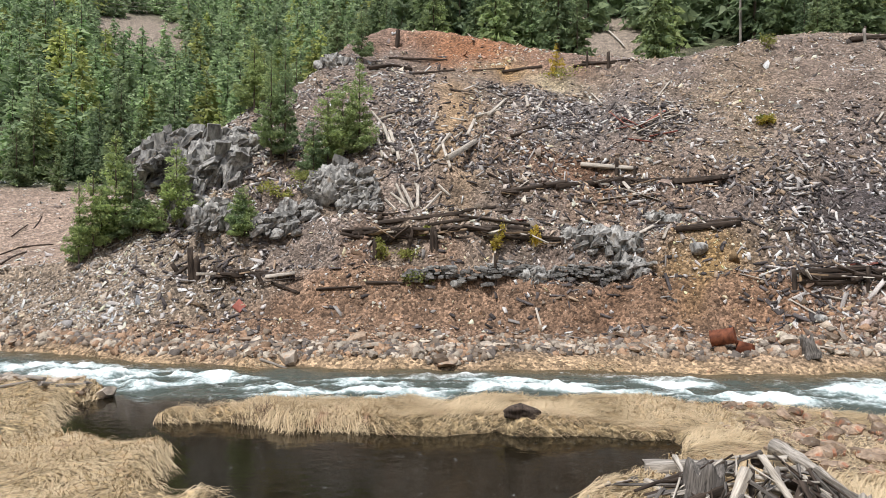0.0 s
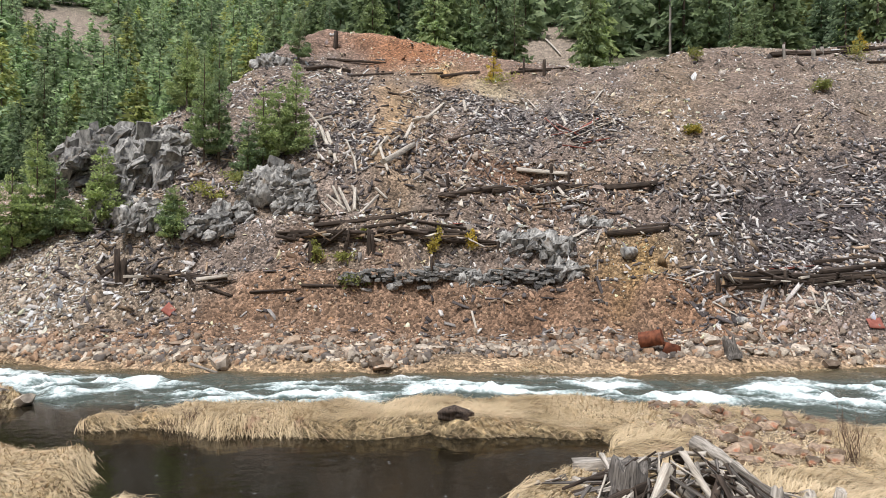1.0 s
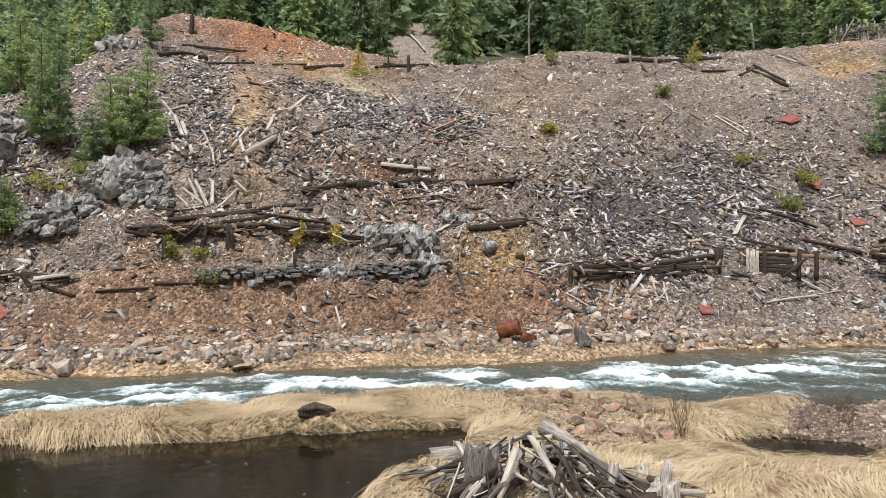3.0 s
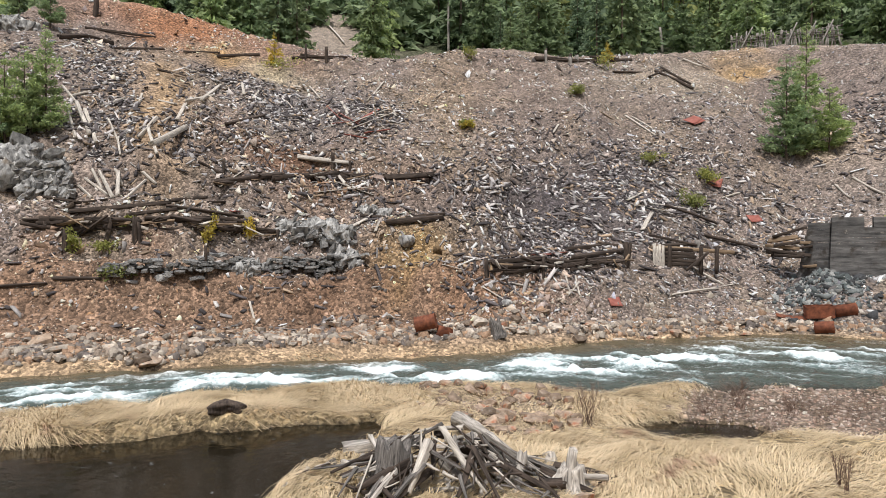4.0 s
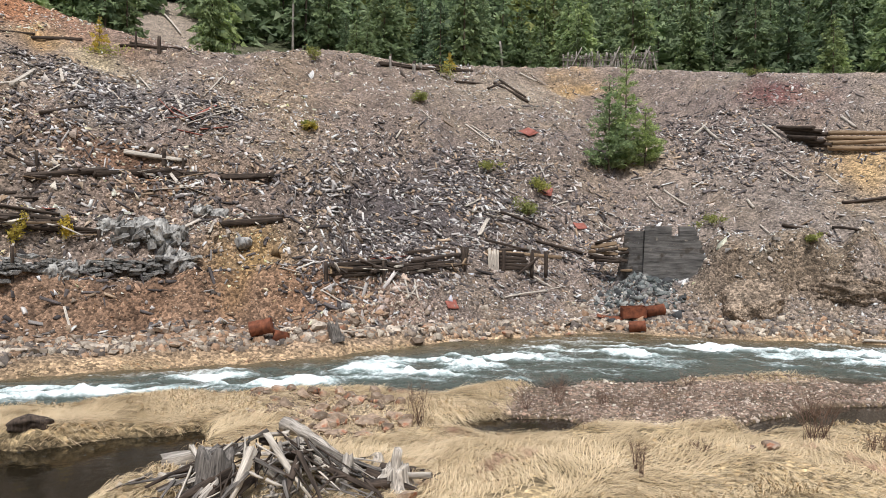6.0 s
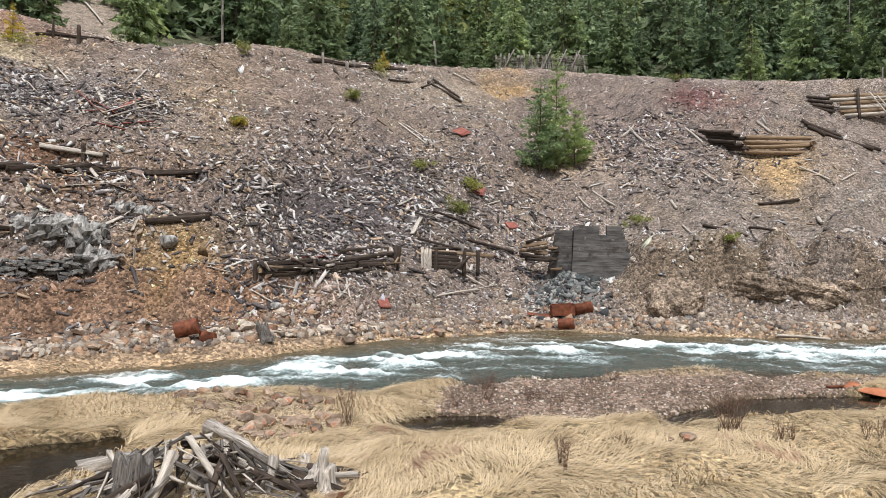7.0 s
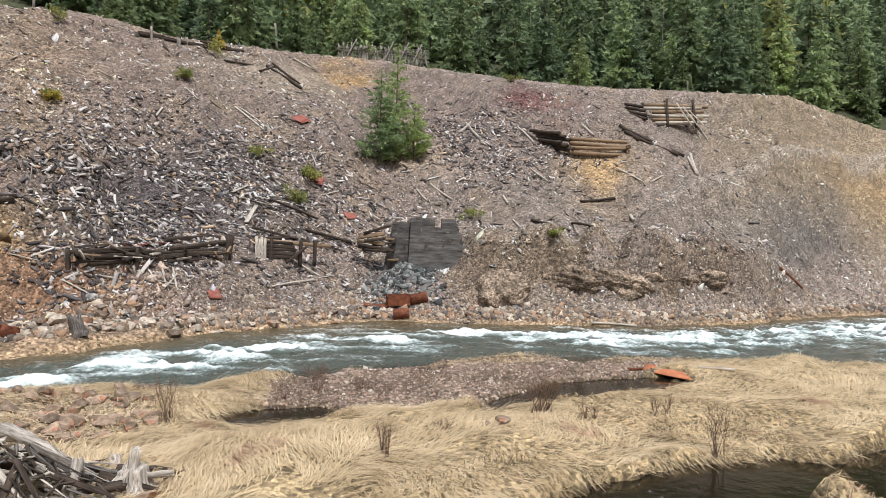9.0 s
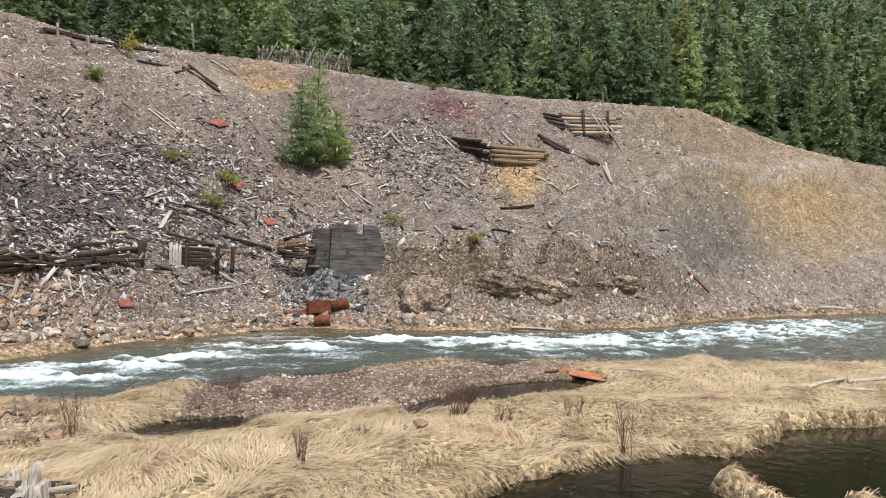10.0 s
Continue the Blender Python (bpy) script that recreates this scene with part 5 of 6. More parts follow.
def build_power_line():
    rng = np.random.default_rng(35)
    ends = []
    for az, r, h in ((-29, 165, 11), (-16.5, 200, 11)):
        x, y = r * math.sin(radians(az)), r * math.cos(radians(az))
        root = new("utility_pole")
        root.matrix_basis = pose(x, y, ground_z(x, y) - 0.5, 0, 0, -az)
        part("pole", wood_mesh("pole", rng, h, 0.16, "log", M_DEADBARK, 0.7, 5, 0.0), None, root)
        stick(root, "crossarm", rng, (-1.3, 0, h - 0.6), (1.3, 0, h - 0.6), 0.08, "beam", M_DEADBARK)
        tagged(root, "distant wooden power pole above the woods", "pole", "power poles")
        ends.append(Vector((x, y, ground_z(x, y) + h - 1.0)))
    for k in (-1.0, 0.0, 1.0):
        v, f = [], []
        for i in range(12):
            p, q = (np.array(ends[0].lerp(ends[1], (i + j) / 12)) + (0, 0, 0.9 * k - 5.0 * (1 - (2 * (i + j) / 12 - 1) ** 2)) for j in (0, 1))
            a_, f_ = wire_piece(p, q, 0.045, len(v))
            v += a_
            f += f_
        tagged(new("power_line", mesh_from("power_line", np.array(v), np.array(f), M_DEADBARK)), "thin grey overhead wire crossing above the woods", "wire", "power lines")


def wire_piece(a, b, r, at):
    d = (b - a) / np.linalg.norm(b - a)
    s = np.cross(d, (0.0, 0.0, 1.0))
    t = np.cross(d, s)
    ring = [r * (math.cos(q) * s + math.sin(q) * t) for q in (0, 2.1, 4.2)]
    return [a + o for o in ring] + [b + o for o in ring], [(at, at + 1, at + 4, at + 3), (at + 1, at + 2, at + 5, at + 4), (at + 2, at, at + 3, at + 5)]


def framed(x, y, yaw, z=None):
    """A local frame on the ground: x to the viewer's right, y away, z up."""
    return pose(x, y, ground_z(x, y) if z is None else z, 0, 0, yaw)


def stick(root, name, rng, a, b, r, shape, material, label=""):
    a, b = Vector(a), Vector(b)
    ob = part(name, wood_mesh(name, rng, (b - a).length, r, shape, material, 0.92, 5, 0.02), None, root, label)
    ob.matrix_basis = along(a, b, rng.uniform(-10, 10))
    return ob


build_power_line()


def build_cribs():
    rng = np.random.default_rng(36)
    x, y, _ = CRIB_A[0]
    root = new("log_crib")
    root.matrix_basis = framed(x, y, -48) @ pose(0, -0.3, 0.25)
    for i in range(4):
        stick(root, "log", rng, (-2.35 + rng.uniform(-0.1, 0.1), 0.12 * i, 0.12 + 0.36 * i), (2.3 + rng.uniform(-0.15, 0.15), 0.12 * i + 0.3, 0.2 + 0.36 * i), 0.16, "log", M_BROWNWOOD)
    for i in range(6):
        stick(root, "cross_log", rng, (-2.2 - 0.42 * (i % 3), -0.1 + 0.2 * i, 0.35 + 0.26 * i), (-3.9 - 0.2 * i, 2.0 + 0.2 * i, 0.75 + 0.28 * i), 0.15, "log", M_DARKWOOD)
    for i in range(2):
        stick(root, "end_log", rng, (2.1, 0.0, 0.35 + 0.4 * i), (2.3, 1.8, 0.6 + 0.4 * i), 0.15, "log", M_BROWNWOOD)
    tagged(root, "low crib of stacked brown round logs holding the slope", "log crib", "log cribs")
    x, y, _ = CRIB_B[0]
    root = new("log_crib")
    root.matrix_basis = framed(x, y, -52) @ pose(0, -0.3, 0.2)
    for i in range(6):
        stick(root, "log", rng, (-2.2 - 0.35 * (i > 3) + rng.uniform(-0.3, 0.3), 0.2 * i, 0.1 + 0.34 * i), (2.2 + rng.uniform(-0.3, 0.7), 0.2 * i, 0.22 + 0.34 * i), 0.15, "log", M_BROWNWOOD if i % 2 else M_OLDWOOD)
    for px, lean in ((-0.9, 0.1), (1.5, -0.1)):
        stick(root, "post", rng, (px, -0.2, -0.2), (px + lean, 0.7, 2.3), 0.12, "log", M_DARKWOOD)
    for i in range(4):
        stick(root, "cross_log", rng, (-2.6, 0.3 * i, 0.4 + 0.4 * i), (-3.8, 1.2 + 0.4 * i, 1.0 + 0.35 * i), 0.14, "log", M_DARKWOOD)
    for i in range(3):
        stick(root, "leaning_stick", rng, (0.9 + 0.5 * i, -0.7, -0.1), (0.0 + 0.55 * i, 0.5, 2.0 - 0.3 * i), 0.06, "log", M_OLDWOOD)
    tagged(root, "taller crib of stacked grey-brown logs with leaning poles", "log crib", "log cribs")


build_cribs()


def build_fence():
    rng = np.random.default_rng(38)
    x, y, w, h = DEBRIS_FENCE[0]
    root = new("collapsed_trestle")
    x, y = x * 1.012, y * 1.012
    root.matrix_basis = framed(x, y, -44)
    for i in range(56):
        u = -4.3 + 8.6 * i / 55 + rng.uniform(-0.08, 0.08)
        tall = 1.35 + 0.4 * math.sin(i * 1.1) * rng.uniform(0.3, 1)
        stick(root, "upright", rng, (u, rng.uniform(-0.2, 0.3), -0.3), (u + rng.uniform(-0.35, 0.35), 0.3, tall), 0.06, "log", M_DEADBARK)
    for j in range(6):
        for s in range(3):
            u = -4.4 + 2.9 * s
            z = 0.15 + 0.24 * j
            stick(root, "rail", rng, (u, 0.0, z + rng.uniform(-0.2, 0.2)), (u + 3.0, 0.1, z + rng.uniform(-0.25, 0.25)), 0.055, "plank", M_DEADBARK)
    for u in (-2.6, 1.0, 2.4, 3.7):
        stick(root, "brace", rng, (u - 1.0, -0.6, -0.2), (u, 0.2, 2.0), 0.06, "log", M_DEADBARK)
    tagged(root, "collapsed grey lattice of poles and rails on the terrace", "trestle")


build_fence()


def build_board_wall():
    rng = np.random.default_rng(39)
    x, y, _ = BOARD_WALL[0]
    root = new("board_wall")
    root.matrix_basis = framed(x, y, -22)
    for i in range(4):
        stick(root, "upright_board", rng, (-1.15 + 0.15 * i, -0.1, -0.4), (-1.15 + 0.15 * i + rng.uniform(-0.03, 0.03), 0.0, 1.15 + rng.uniform(-0.15, 0.1)), 0.075, "plank", M_OLDWOOD)
    for j in range(5):
        stick(root, "plank", rng, (-0.6, 0.05, 0.1 + 0.19 * j), (1.2 - 0.1 * j, 0.0, 0.08 + 0.18 * j), 0.09, "beam", M_DARKWOOD)
    for u in (-0.4, 1.2, 2.0):
        stick(root, "post", rng, (u, -0.12, -0.4), (u + 0.03, -0.1, 1.0), 0.08, "beam", M_DARKWOOD)
    stick(root, "top_beam", rng, (-1.2, 0.1, 0.95), (3.0, 0.2, 0.7), 0.1, "beam", M_BROWNWOOD)
    stick(root, "prop", rng, (0.3, -0.6, -0.2), (1.6, -0.1, 0.7), 0.06, "beam", M_DARKWOOD)
    tagged(root, "remains of a brown plank wall with grey upright boards", "plank wall")


build_board_wall()


# ---- concrete foundation ----
def build_concrete():
    x, y, _ = CONCRETE[0]
    rng = np.random.default_rng(40)
    root = new("concrete_wall")
    root.matrix_basis = framed(x, y, -46) @ pose(0, 0, -0.3)
    bm = bmesh.new()
    rows = 13
    for i in range(rows):
        z0, z1 = 3.25 * i / rows, 3.25 * (i + 1) / rows
        left, right = -1.5 + 0.01 * i, 2.3 - 0.09 * i
        proud = rng.uniform(-0.012, 0.012) + 0.018 * i
        cells = [(left, right)] if i < rows - 2 else [(left, 0.0), (0.4, right)]
        for a, b in cells:
            m = Matrix.Translation(((a + b) / 2, 0.25 + proud, (z0 + z1) / 2)) @ Matrix.Diagonal((b - a, 0.5, z1 - z0 - 0.008, 1))
            bmesh.ops.create_cube(bm, size=1, matrix=m)
    part("face", bm, M_CONCRETE, root)
    bm = bmesh.new()
    for i in range(9):
        z0 = 3.0 * i / 9
        m = Matrix.Translation((-2.05 + 0.03 * i, 1.0, z0 + 0.17)) @ Matrix.Rotation(radians(-35), 4, "Z") @ Matrix.Diagonal((1.7 - 0.07 * i, 0.4 + rng.uniform(-0.03, 0.03), 0.325, 1))
        bmesh.ops.create_cube(bm, size=1, matrix=m)
    part("return_wall", bm, M_CONCRETE, root)
    for i in range(11):
        u, z = rng.uniform(-3.6, -2.0), rng.uniform(0.7, 2.6)
        stick(root, "side_board", rng, (u - rng.uniform(0.5, 1.2), 0.7 + rng.uniform(-0.4, 0.3) + 0.25 * z, z + rng.uniform(-0.4, 0.4)), (u + rng.uniform(0.4, 1.0), 0.5 + 0.25 * z, z + rng.uniform(-0.3, 0.3)), rng.uniform(0.05, 0.11), "beam", (M_DARKWOOD, M_BROWNWOOD, M_DARKWOOD)[i % 3])
    stick(root, "sill_beam", rng, (0.0, -0.12, 0.12), (2.5, -0.05, 0.02), 0.11, "beam", M_DARKWOOD, "dark timber sill")
    for u in (0.6, 1.4, 2.3):
        stick(root, "sill_post", rng, (u, -0.05, -0.9), (u, -0.05, 0.05), 0.08, "beam", M_DARKWOOD)
    tagged(root, "stained grey board-marked concrete foundation wall on the slope", "wall")


build_concrete()


# ---- rusted iron ----
def lathe(name, prof, k, material, shade=True):
    """A surface turned about z from (radius, height) pairs."""
    a = np.linspace(0, 2 * np.pi, k, endpoint=False)
    v = np.concatenate([np.c_[r * np.cos(a), r * np.sin(a), np.full(k, z)] for r, z in prof])
    n = len(prof)
    i, j = np.meshgrid(np.arange(n - 1), np.arange(k), indexing="ij")
    f = np.stack([i * k + j, i * k + (j + 1) % k, (i + 1) * k + (j + 1) % k, (i + 1) * k + j], -1).reshape(-1, 4)
    return mesh_from(name, v, f, material, shade=shade)


def build_iron():
    rng = np.random.default_rng(43)
    x, y, w = DRUM[0]
    prof = [(0.02, 0.03), (0.27, 0.03), (0.3, 0.0)]
    for i in range(19):
        prof.append((0.3 - 0.022 * (0.5 - 0.5 * math.cos(i * math.pi / 1.5)), 0.02 + 0.042 * i))
    prof += [(0.3, 0.82), (0.27, 0.8), (0.02, 0.8)]
    drum = new("rusted_drum", lathe("rusted_drum", prof, 28, M_RUST))
    drum.matrix_basis = Matrix.Translation((x - 0.25, y + 0.1, ground_z(x, y) + 0.42)) @ pose(0, 0, 0, 0, 78, -28)
    tagged(drum, "orange-brown rusted ribbed steel drum lying among stones", "drum")
    scrap = new("rusted_scrap", wood_mesh("rusted_scrap", rng, 0.55, 0.2, "beam", M_RUST, 0.8, 4))
    scrap.matrix_basis = along((x + 0.55, y - 0.2, ground_z(x, y) + 0.2), (x + 1.05, y - 0.25, ground_z(x, y) + 0.12))
    tagged(scrap, "rusted broken iron casing beside the drum", "scrap iron")

    x, y, _ = RUST_BOX[0]
    base = framed(x, y, -43)
    root = new("rusted_tank")
    root.matrix_basis = base @ pose(0, 0.4, 0.25, 4, -3, 6)
    for name, c, s in (("front_plate", (0, -0.28, 0.3), (1.2, 0.03, 0.55)), ("back_plate", (0, 0.28, 0.3), (1.2, 0.03, 0.55)), ("end_plate", (-0.59, 0, 0.3), (0.03, 0.53, 0.55)),
                       ("end_plate", (0.59, 0, 0.3), (0.03, 0.53, 0.55)), ("bottom_plate", (0, 0, 0.03), (1.14, 0.52, 0.03))):
        bm = bmesh.new()
        bmesh.ops.create_cube(bm, size=1, matrix=Matrix.Translation(c) @ Matrix.Diagonal((*s, 1)))
        part(name, bm, M_RUST, root)
    tagged(root, "red-brown rusted open iron tank on the bank stones", "tank")
    pipe = new("rusted_pipe", lathe("rusted_pipe", [(0.24, 0.0), (0.28, 0.0), (0.28, 0.85), (0.3, 0.86), (0.3, 0.95), (0.24, 0.95), (0.24, 0.0)], 24, M_RUST))
    pipe.matrix_basis = base @ pose(0.62, 0.6, 0.55, 0, 82, 12)
    tagged(pipe, "short orange rusted flanged pipe leaning on a tank", "pipe")
    lower = new("rusted_drum", lathe("rusted_drum", [(0.02, 0.02), (0.26, 0.0), (0.28, 0.03), (0.27, 0.3), (0.28, 0.32), (0.27, 0.6), (0.28, 0.8), (0.02, 0.8)], 24, M_RUST))
    lower.matrix_basis = base @ pose(-0.35, -0.75, -0.1, 0, 84, -8)
    tagged(lower, "rusted iron drum half sunk at the water edge", "drum")
    sheet = new("rusted_sheet", bent_sheet("rusted_sheet", rng, 1.3, 0.5, M_RUST))
    sheet.matrix_basis = base @ pose(-1.2, 0.3, 0.25, 14, 6, 5)
    tagged(sheet, "dark rusted iron sheet lying beside a tank", "metal sheet")

    x, y, _ = ORANGE[0]
    sheet = new("rusted_sheet", bent_sheet("rusted_sheet", rng, 2.3, 0.62, M_ORANGE, 0.08))
    sheet.matrix_basis = framed(x, y, -72) @ pose(0, 0, 0.24, 12, 3, -18)
    tagged(sheet, "bright orange rusted bent sheet on the gravel bar", "metal sheet")
    rod = new("rusted_bar", wood_mesh("rusted_bar", rng, 1.4, 0.035, "beam", M_RUST))
    rod.matrix_basis = along((x - 0.3, y + 1.6, ground_z(x, y) + 0.22), (x + 0.75, y + 0.7, ground_z(x, y) + 0.3))
    tagged(rod, "thin dark rusted bar lying on gravel", "iron bar")
    for k, (x, y, w) in enumerate(RED_PLATES + RED_PLATES_FAR):
        ob = new("metal_plate", bent_sheet("metal_plate", rng, w, 0.75 * w, M_REDSHEET))
        nrm = Vector(slope_frames(np.array([x]), np.array([y]))[0, :, 2])
        ob.matrix_basis = Matrix.Translation((x, y, ground_z(x, y) + 0.1)) @ nrm.to_track_quat("Z", "Y").to_matrix().to_4x4() @ pose(0, 0, 0, 0, 0, 37 * k)
        tagged(ob, "flat faded red rusty metal plate lying on the slope", "metal plate", "red plates")


def bent_sheet(name, rng, w, d, material, bend=0.12):
    n, m = 9, 5
    u, v = np.meshgrid(np.linspace(-0.5, 0.5, n), np.linspace(-0.5, 0.5, m))
    z = bend * w * (np.abs(u) ** 1.5 - 0.1 * np.sin(5 * v + u * 4)) + rng.uniform(-0.006, 0.006, u.shape)
    top = np.c_[(u * w).ravel(), (v * d * (1 + 0.2 * u)).ravel(), z.ravel()]
    f = grid_faces(m, n)
    rim = np.r_[np.arange(n), np.arange(2 * n - 1, m * n, n), np.arange(m * n - 2, (m - 1) * n - 1, -1), np.arange((m - 2) * n, 0, -n)]
    side = np.stack([rim, np.roll(rim, -1), np.roll(rim, -1) + n * m, rim + n * m], 1)[:, ::-1]
    return mesh_from(name, np.r_[top, top - (0, 0, 0.018)], np.r_[f, f[:, ::-1] + n * m, side], material)


build_iron()


# ---- rock ----
def rock_arrays(rng, half, cuts=14, level=3, rough=0.05, depth=(0.5, 0.86)):
    """An angular rock: a ball cut by random planes, with a fine broken relief."""
    bm = bmesh.new()
    bmesh.ops.create_icosphere(bm, subdivisions=level, radius=1.0)
    v = np.array([p.co[:] for p in bm.verts])
    f = np.array([[q.index for q in p.verts] for p in bm.faces])
    bm.free()
    for _ in range(cuts):
        n = rng.normal(size=3)
        n /= np.linalg.norm(n)
        d = rng.uniform(*depth)
        over_ = np.maximum(v @ n - d, 0)
        v = v - over_[:, None] * n
    v = v + rough * np.stack([fbm(v[:, 1] * 3 + rng.uniform(0, 50), v[:, 2] * 3, 5, 3), fbm(v[:, 2] * 3, v[:, 0] * 3, 6, 3), fbm(v[:, 0] * 3, v[:, 1] * 3, 7, 3)], 1)
    return v * np.array(half), f


def shard_mesh(name, rng, half, material, cuts=8, depth=(0.45, 0.85)):
    """A sharp-edged block: a cube cut by random planes."""
    bm = bmesh.new()
    bmesh.ops.create_cube(bm, size=2)
    for _ in range(cuts):
        n = Vector(rng.normal(size=3)).normalized()
        d = rng.uniform(*depth) * (abs(n.x) + abs(n.y) + abs(n.z)) ** 0.6
        bmesh.ops.bisect_plane(bm, geom=bm.verts[:] + bm.edges[:] + bm.faces[:], plane_co=n * d, plane_no=n, clear_outer=True)
        bmesh.ops.holes_fill(bm, edges=[e for e in bm.edges if e.is_boundary])
    bmesh.ops.scale(bm, vec=half, verts=bm.verts[:])
    bmesh.ops.recalc_face_normals(bm, faces=bm.faces[:])
    me = bpy.data.meshes.new(name)
    bm.to_mesh(me)
    bm.free()
    me.materials.append(material)
    return me


def crag_mass(name, rng, half, material, level=4, beds=7.0, dip=50.0, step=0.16, own=None):
    """A broken rock mass: a cut ball whose beds, dipping one way, stand out as uneven ledges with open cracks."""
    v, f = rock_arrays(rng, (1, 1, 1), 9, level, 0.1, (0.55, 0.9))
    d = radians(dip + rng.uniform(-12, 12))
    for n, freq, amp in ((np.array([math.cos(d), 0.25, math.sin(d)]), beds, step), (np.array([-math.sin(d), 0.5, math.cos(d)]), 0.6 * beds, 0.6 * step)):
        u = freq * (v @ n) + 0.55 * fbm(v[:, 0] * 1.7 + 9, v[:, 2] * 1.7 + v[:, 1], int(rng.integers(1000)), 3)
        bed = np.floor(u)
        ledge = hash2(bed, np.floor(1.4 * v[:, 1] + 1.1 * v[:, 2] + 0.4 * bed), int(rng.integers(1000))) - 0.5
        v = v * (1 + amp * (ledge + 0.6 * (u - bed)))[:, None]
    if own is not None:
        own = np.array(own) * (1 + 0.35 * fbm(v[:, 0] * 2 + 5, v[:, 2] * 3, 17, 3))[:, None]
    return mesh_from(name, v * np.array(half), f, material, own)


def crag(rng, x, y, w, h, yaw, material, name, label, category, shards=60, dip=34, sink=0.12):
    """Bedrock masses that dip one way, with loose slabs broken off round them, each a part."""
    root = new(name)
    root.matrix_basis = framed(x, y, yaw) @ pose(0, 0, -sink * h)
    masses = 3 if w > 1.7 else 2
    for i in range(masses):
        u = (i - 0.5 * (masses - 1)) / masses + rng.uniform(-0.08, 0.08)
        k = rng.uniform(0.7, 1.1)
        me = crag_mass("bedrock", rng, (0.35 * w * k, 0.31 * w, 0.54 * h * rng.uniform(0.75, 1.1) * (1 - 0.5 * abs(u))), material, 5 if w > 3.0 else 4, 3.0 + 0.5 * w, 90 - dip, 0.22)
        ob = part("bedrock", me, None, root)
        ob.matrix_basis = pose(u * w, rng.uniform(-0.05, 0.15) * w, 0.3 * h, rng.uniform(-12, 6), rng.uniform(-14, 14), rng.uniform(-25, 25))
    for i in range(shards):
        big = rng.random() ** 1.6
        half = (w * (0.02 + 0.055 * big), w * (0.04 + 0.12 * big), h * (0.06 + 0.24 * big))
        ob = part("slab", shard_mesh("slab", rng, half, material, 7, (0.5, 0.9)), None, root)
        u, z = rng.uniform(-0.58, 0.58), rng.uniform(0.0, 0.95)
        z = z * (1 - 1.1 * u * u)
        ob.matrix_basis = pose(u * w, (-0.34 + 0.42 * z + rng.uniform(-0.06, 0.06)) * w, h * z * 0.85, rng.uniform(-16, 10), dip + rng.uniform(-38, 38), rng.uniform(-85, 85))
    return tagged(root, label, category)


def build_crags():
    rng = np.random.default_rng(47)
    for k, (x, y, w, h) in enumerate(CRAGS + CRAGS_MID):
        crag(rng, x, y, w, h, -math.degrees(math.atan2(x, y)), M_CRAG, "rock_outcrop", "jagged grey fractured bedrock outcrop on the hillside", "rock outcrop", shards=60 if k < len(CRAGS) else 18, sink=0.08 if k < len(CRAGS) else 0.42)["group"] = "outcrops"
    for x, y, w, h in BANK_LUMPS[1:5] + BANK_LUMPS[6:]:
        k = 1.0 + 0.5 / math.hypot(x, y)
        ob = new("earth_bank", crag_mass("earth_bank", rng, (0.7 * w, 0.5 * w, 0.56 * h), M_GROUND, 5, 6.5, 80.0, 0.17, (0.29, 0.225, 0.17)))
        ob.matrix_basis = framed(k * x, k * y, -60) @ pose(0, 1.15, 0.5, 0, rng.uniform(-6, 6), rng.uniform(-15, 15))
        tagged(ob, "eroded brown bank of pebbly earth above the river", "earth bank", "eroded banks")
    x, y, w, h = BANK_LUMPS[0]
    ob = new("conglomerate_boulder", crag_mass("conglomerate_boulder", rng, (0.5 * w, 0.4 * w, 0.62 * h), M_GROUND, 5, 2.5, 85.0, 0.06, (0.29, 0.225, 0.17)))
    ob.matrix_basis = framed(x, y, -50) @ pose(0, 0.5, 0.3)
    tagged(ob, "large rounded brown conglomerate boulder above the river", "boulder")
    for x, y, w, h in BLOCKS:
        v, f = rock_arrays(rng, (w * 0.5, w * 0.35, h * 0.5), 6, 3, 0.02)
        ob = new("stone_block", mesh_from("stone_block", v, f, M_CRAG))
        ob.matrix_basis = framed(x, y, 20) @ pose(0, 0, 0.3 * h)
        tagged(ob, "squared grey stone block resting on the slope", "stone block", "stone blocks")


build_crags()


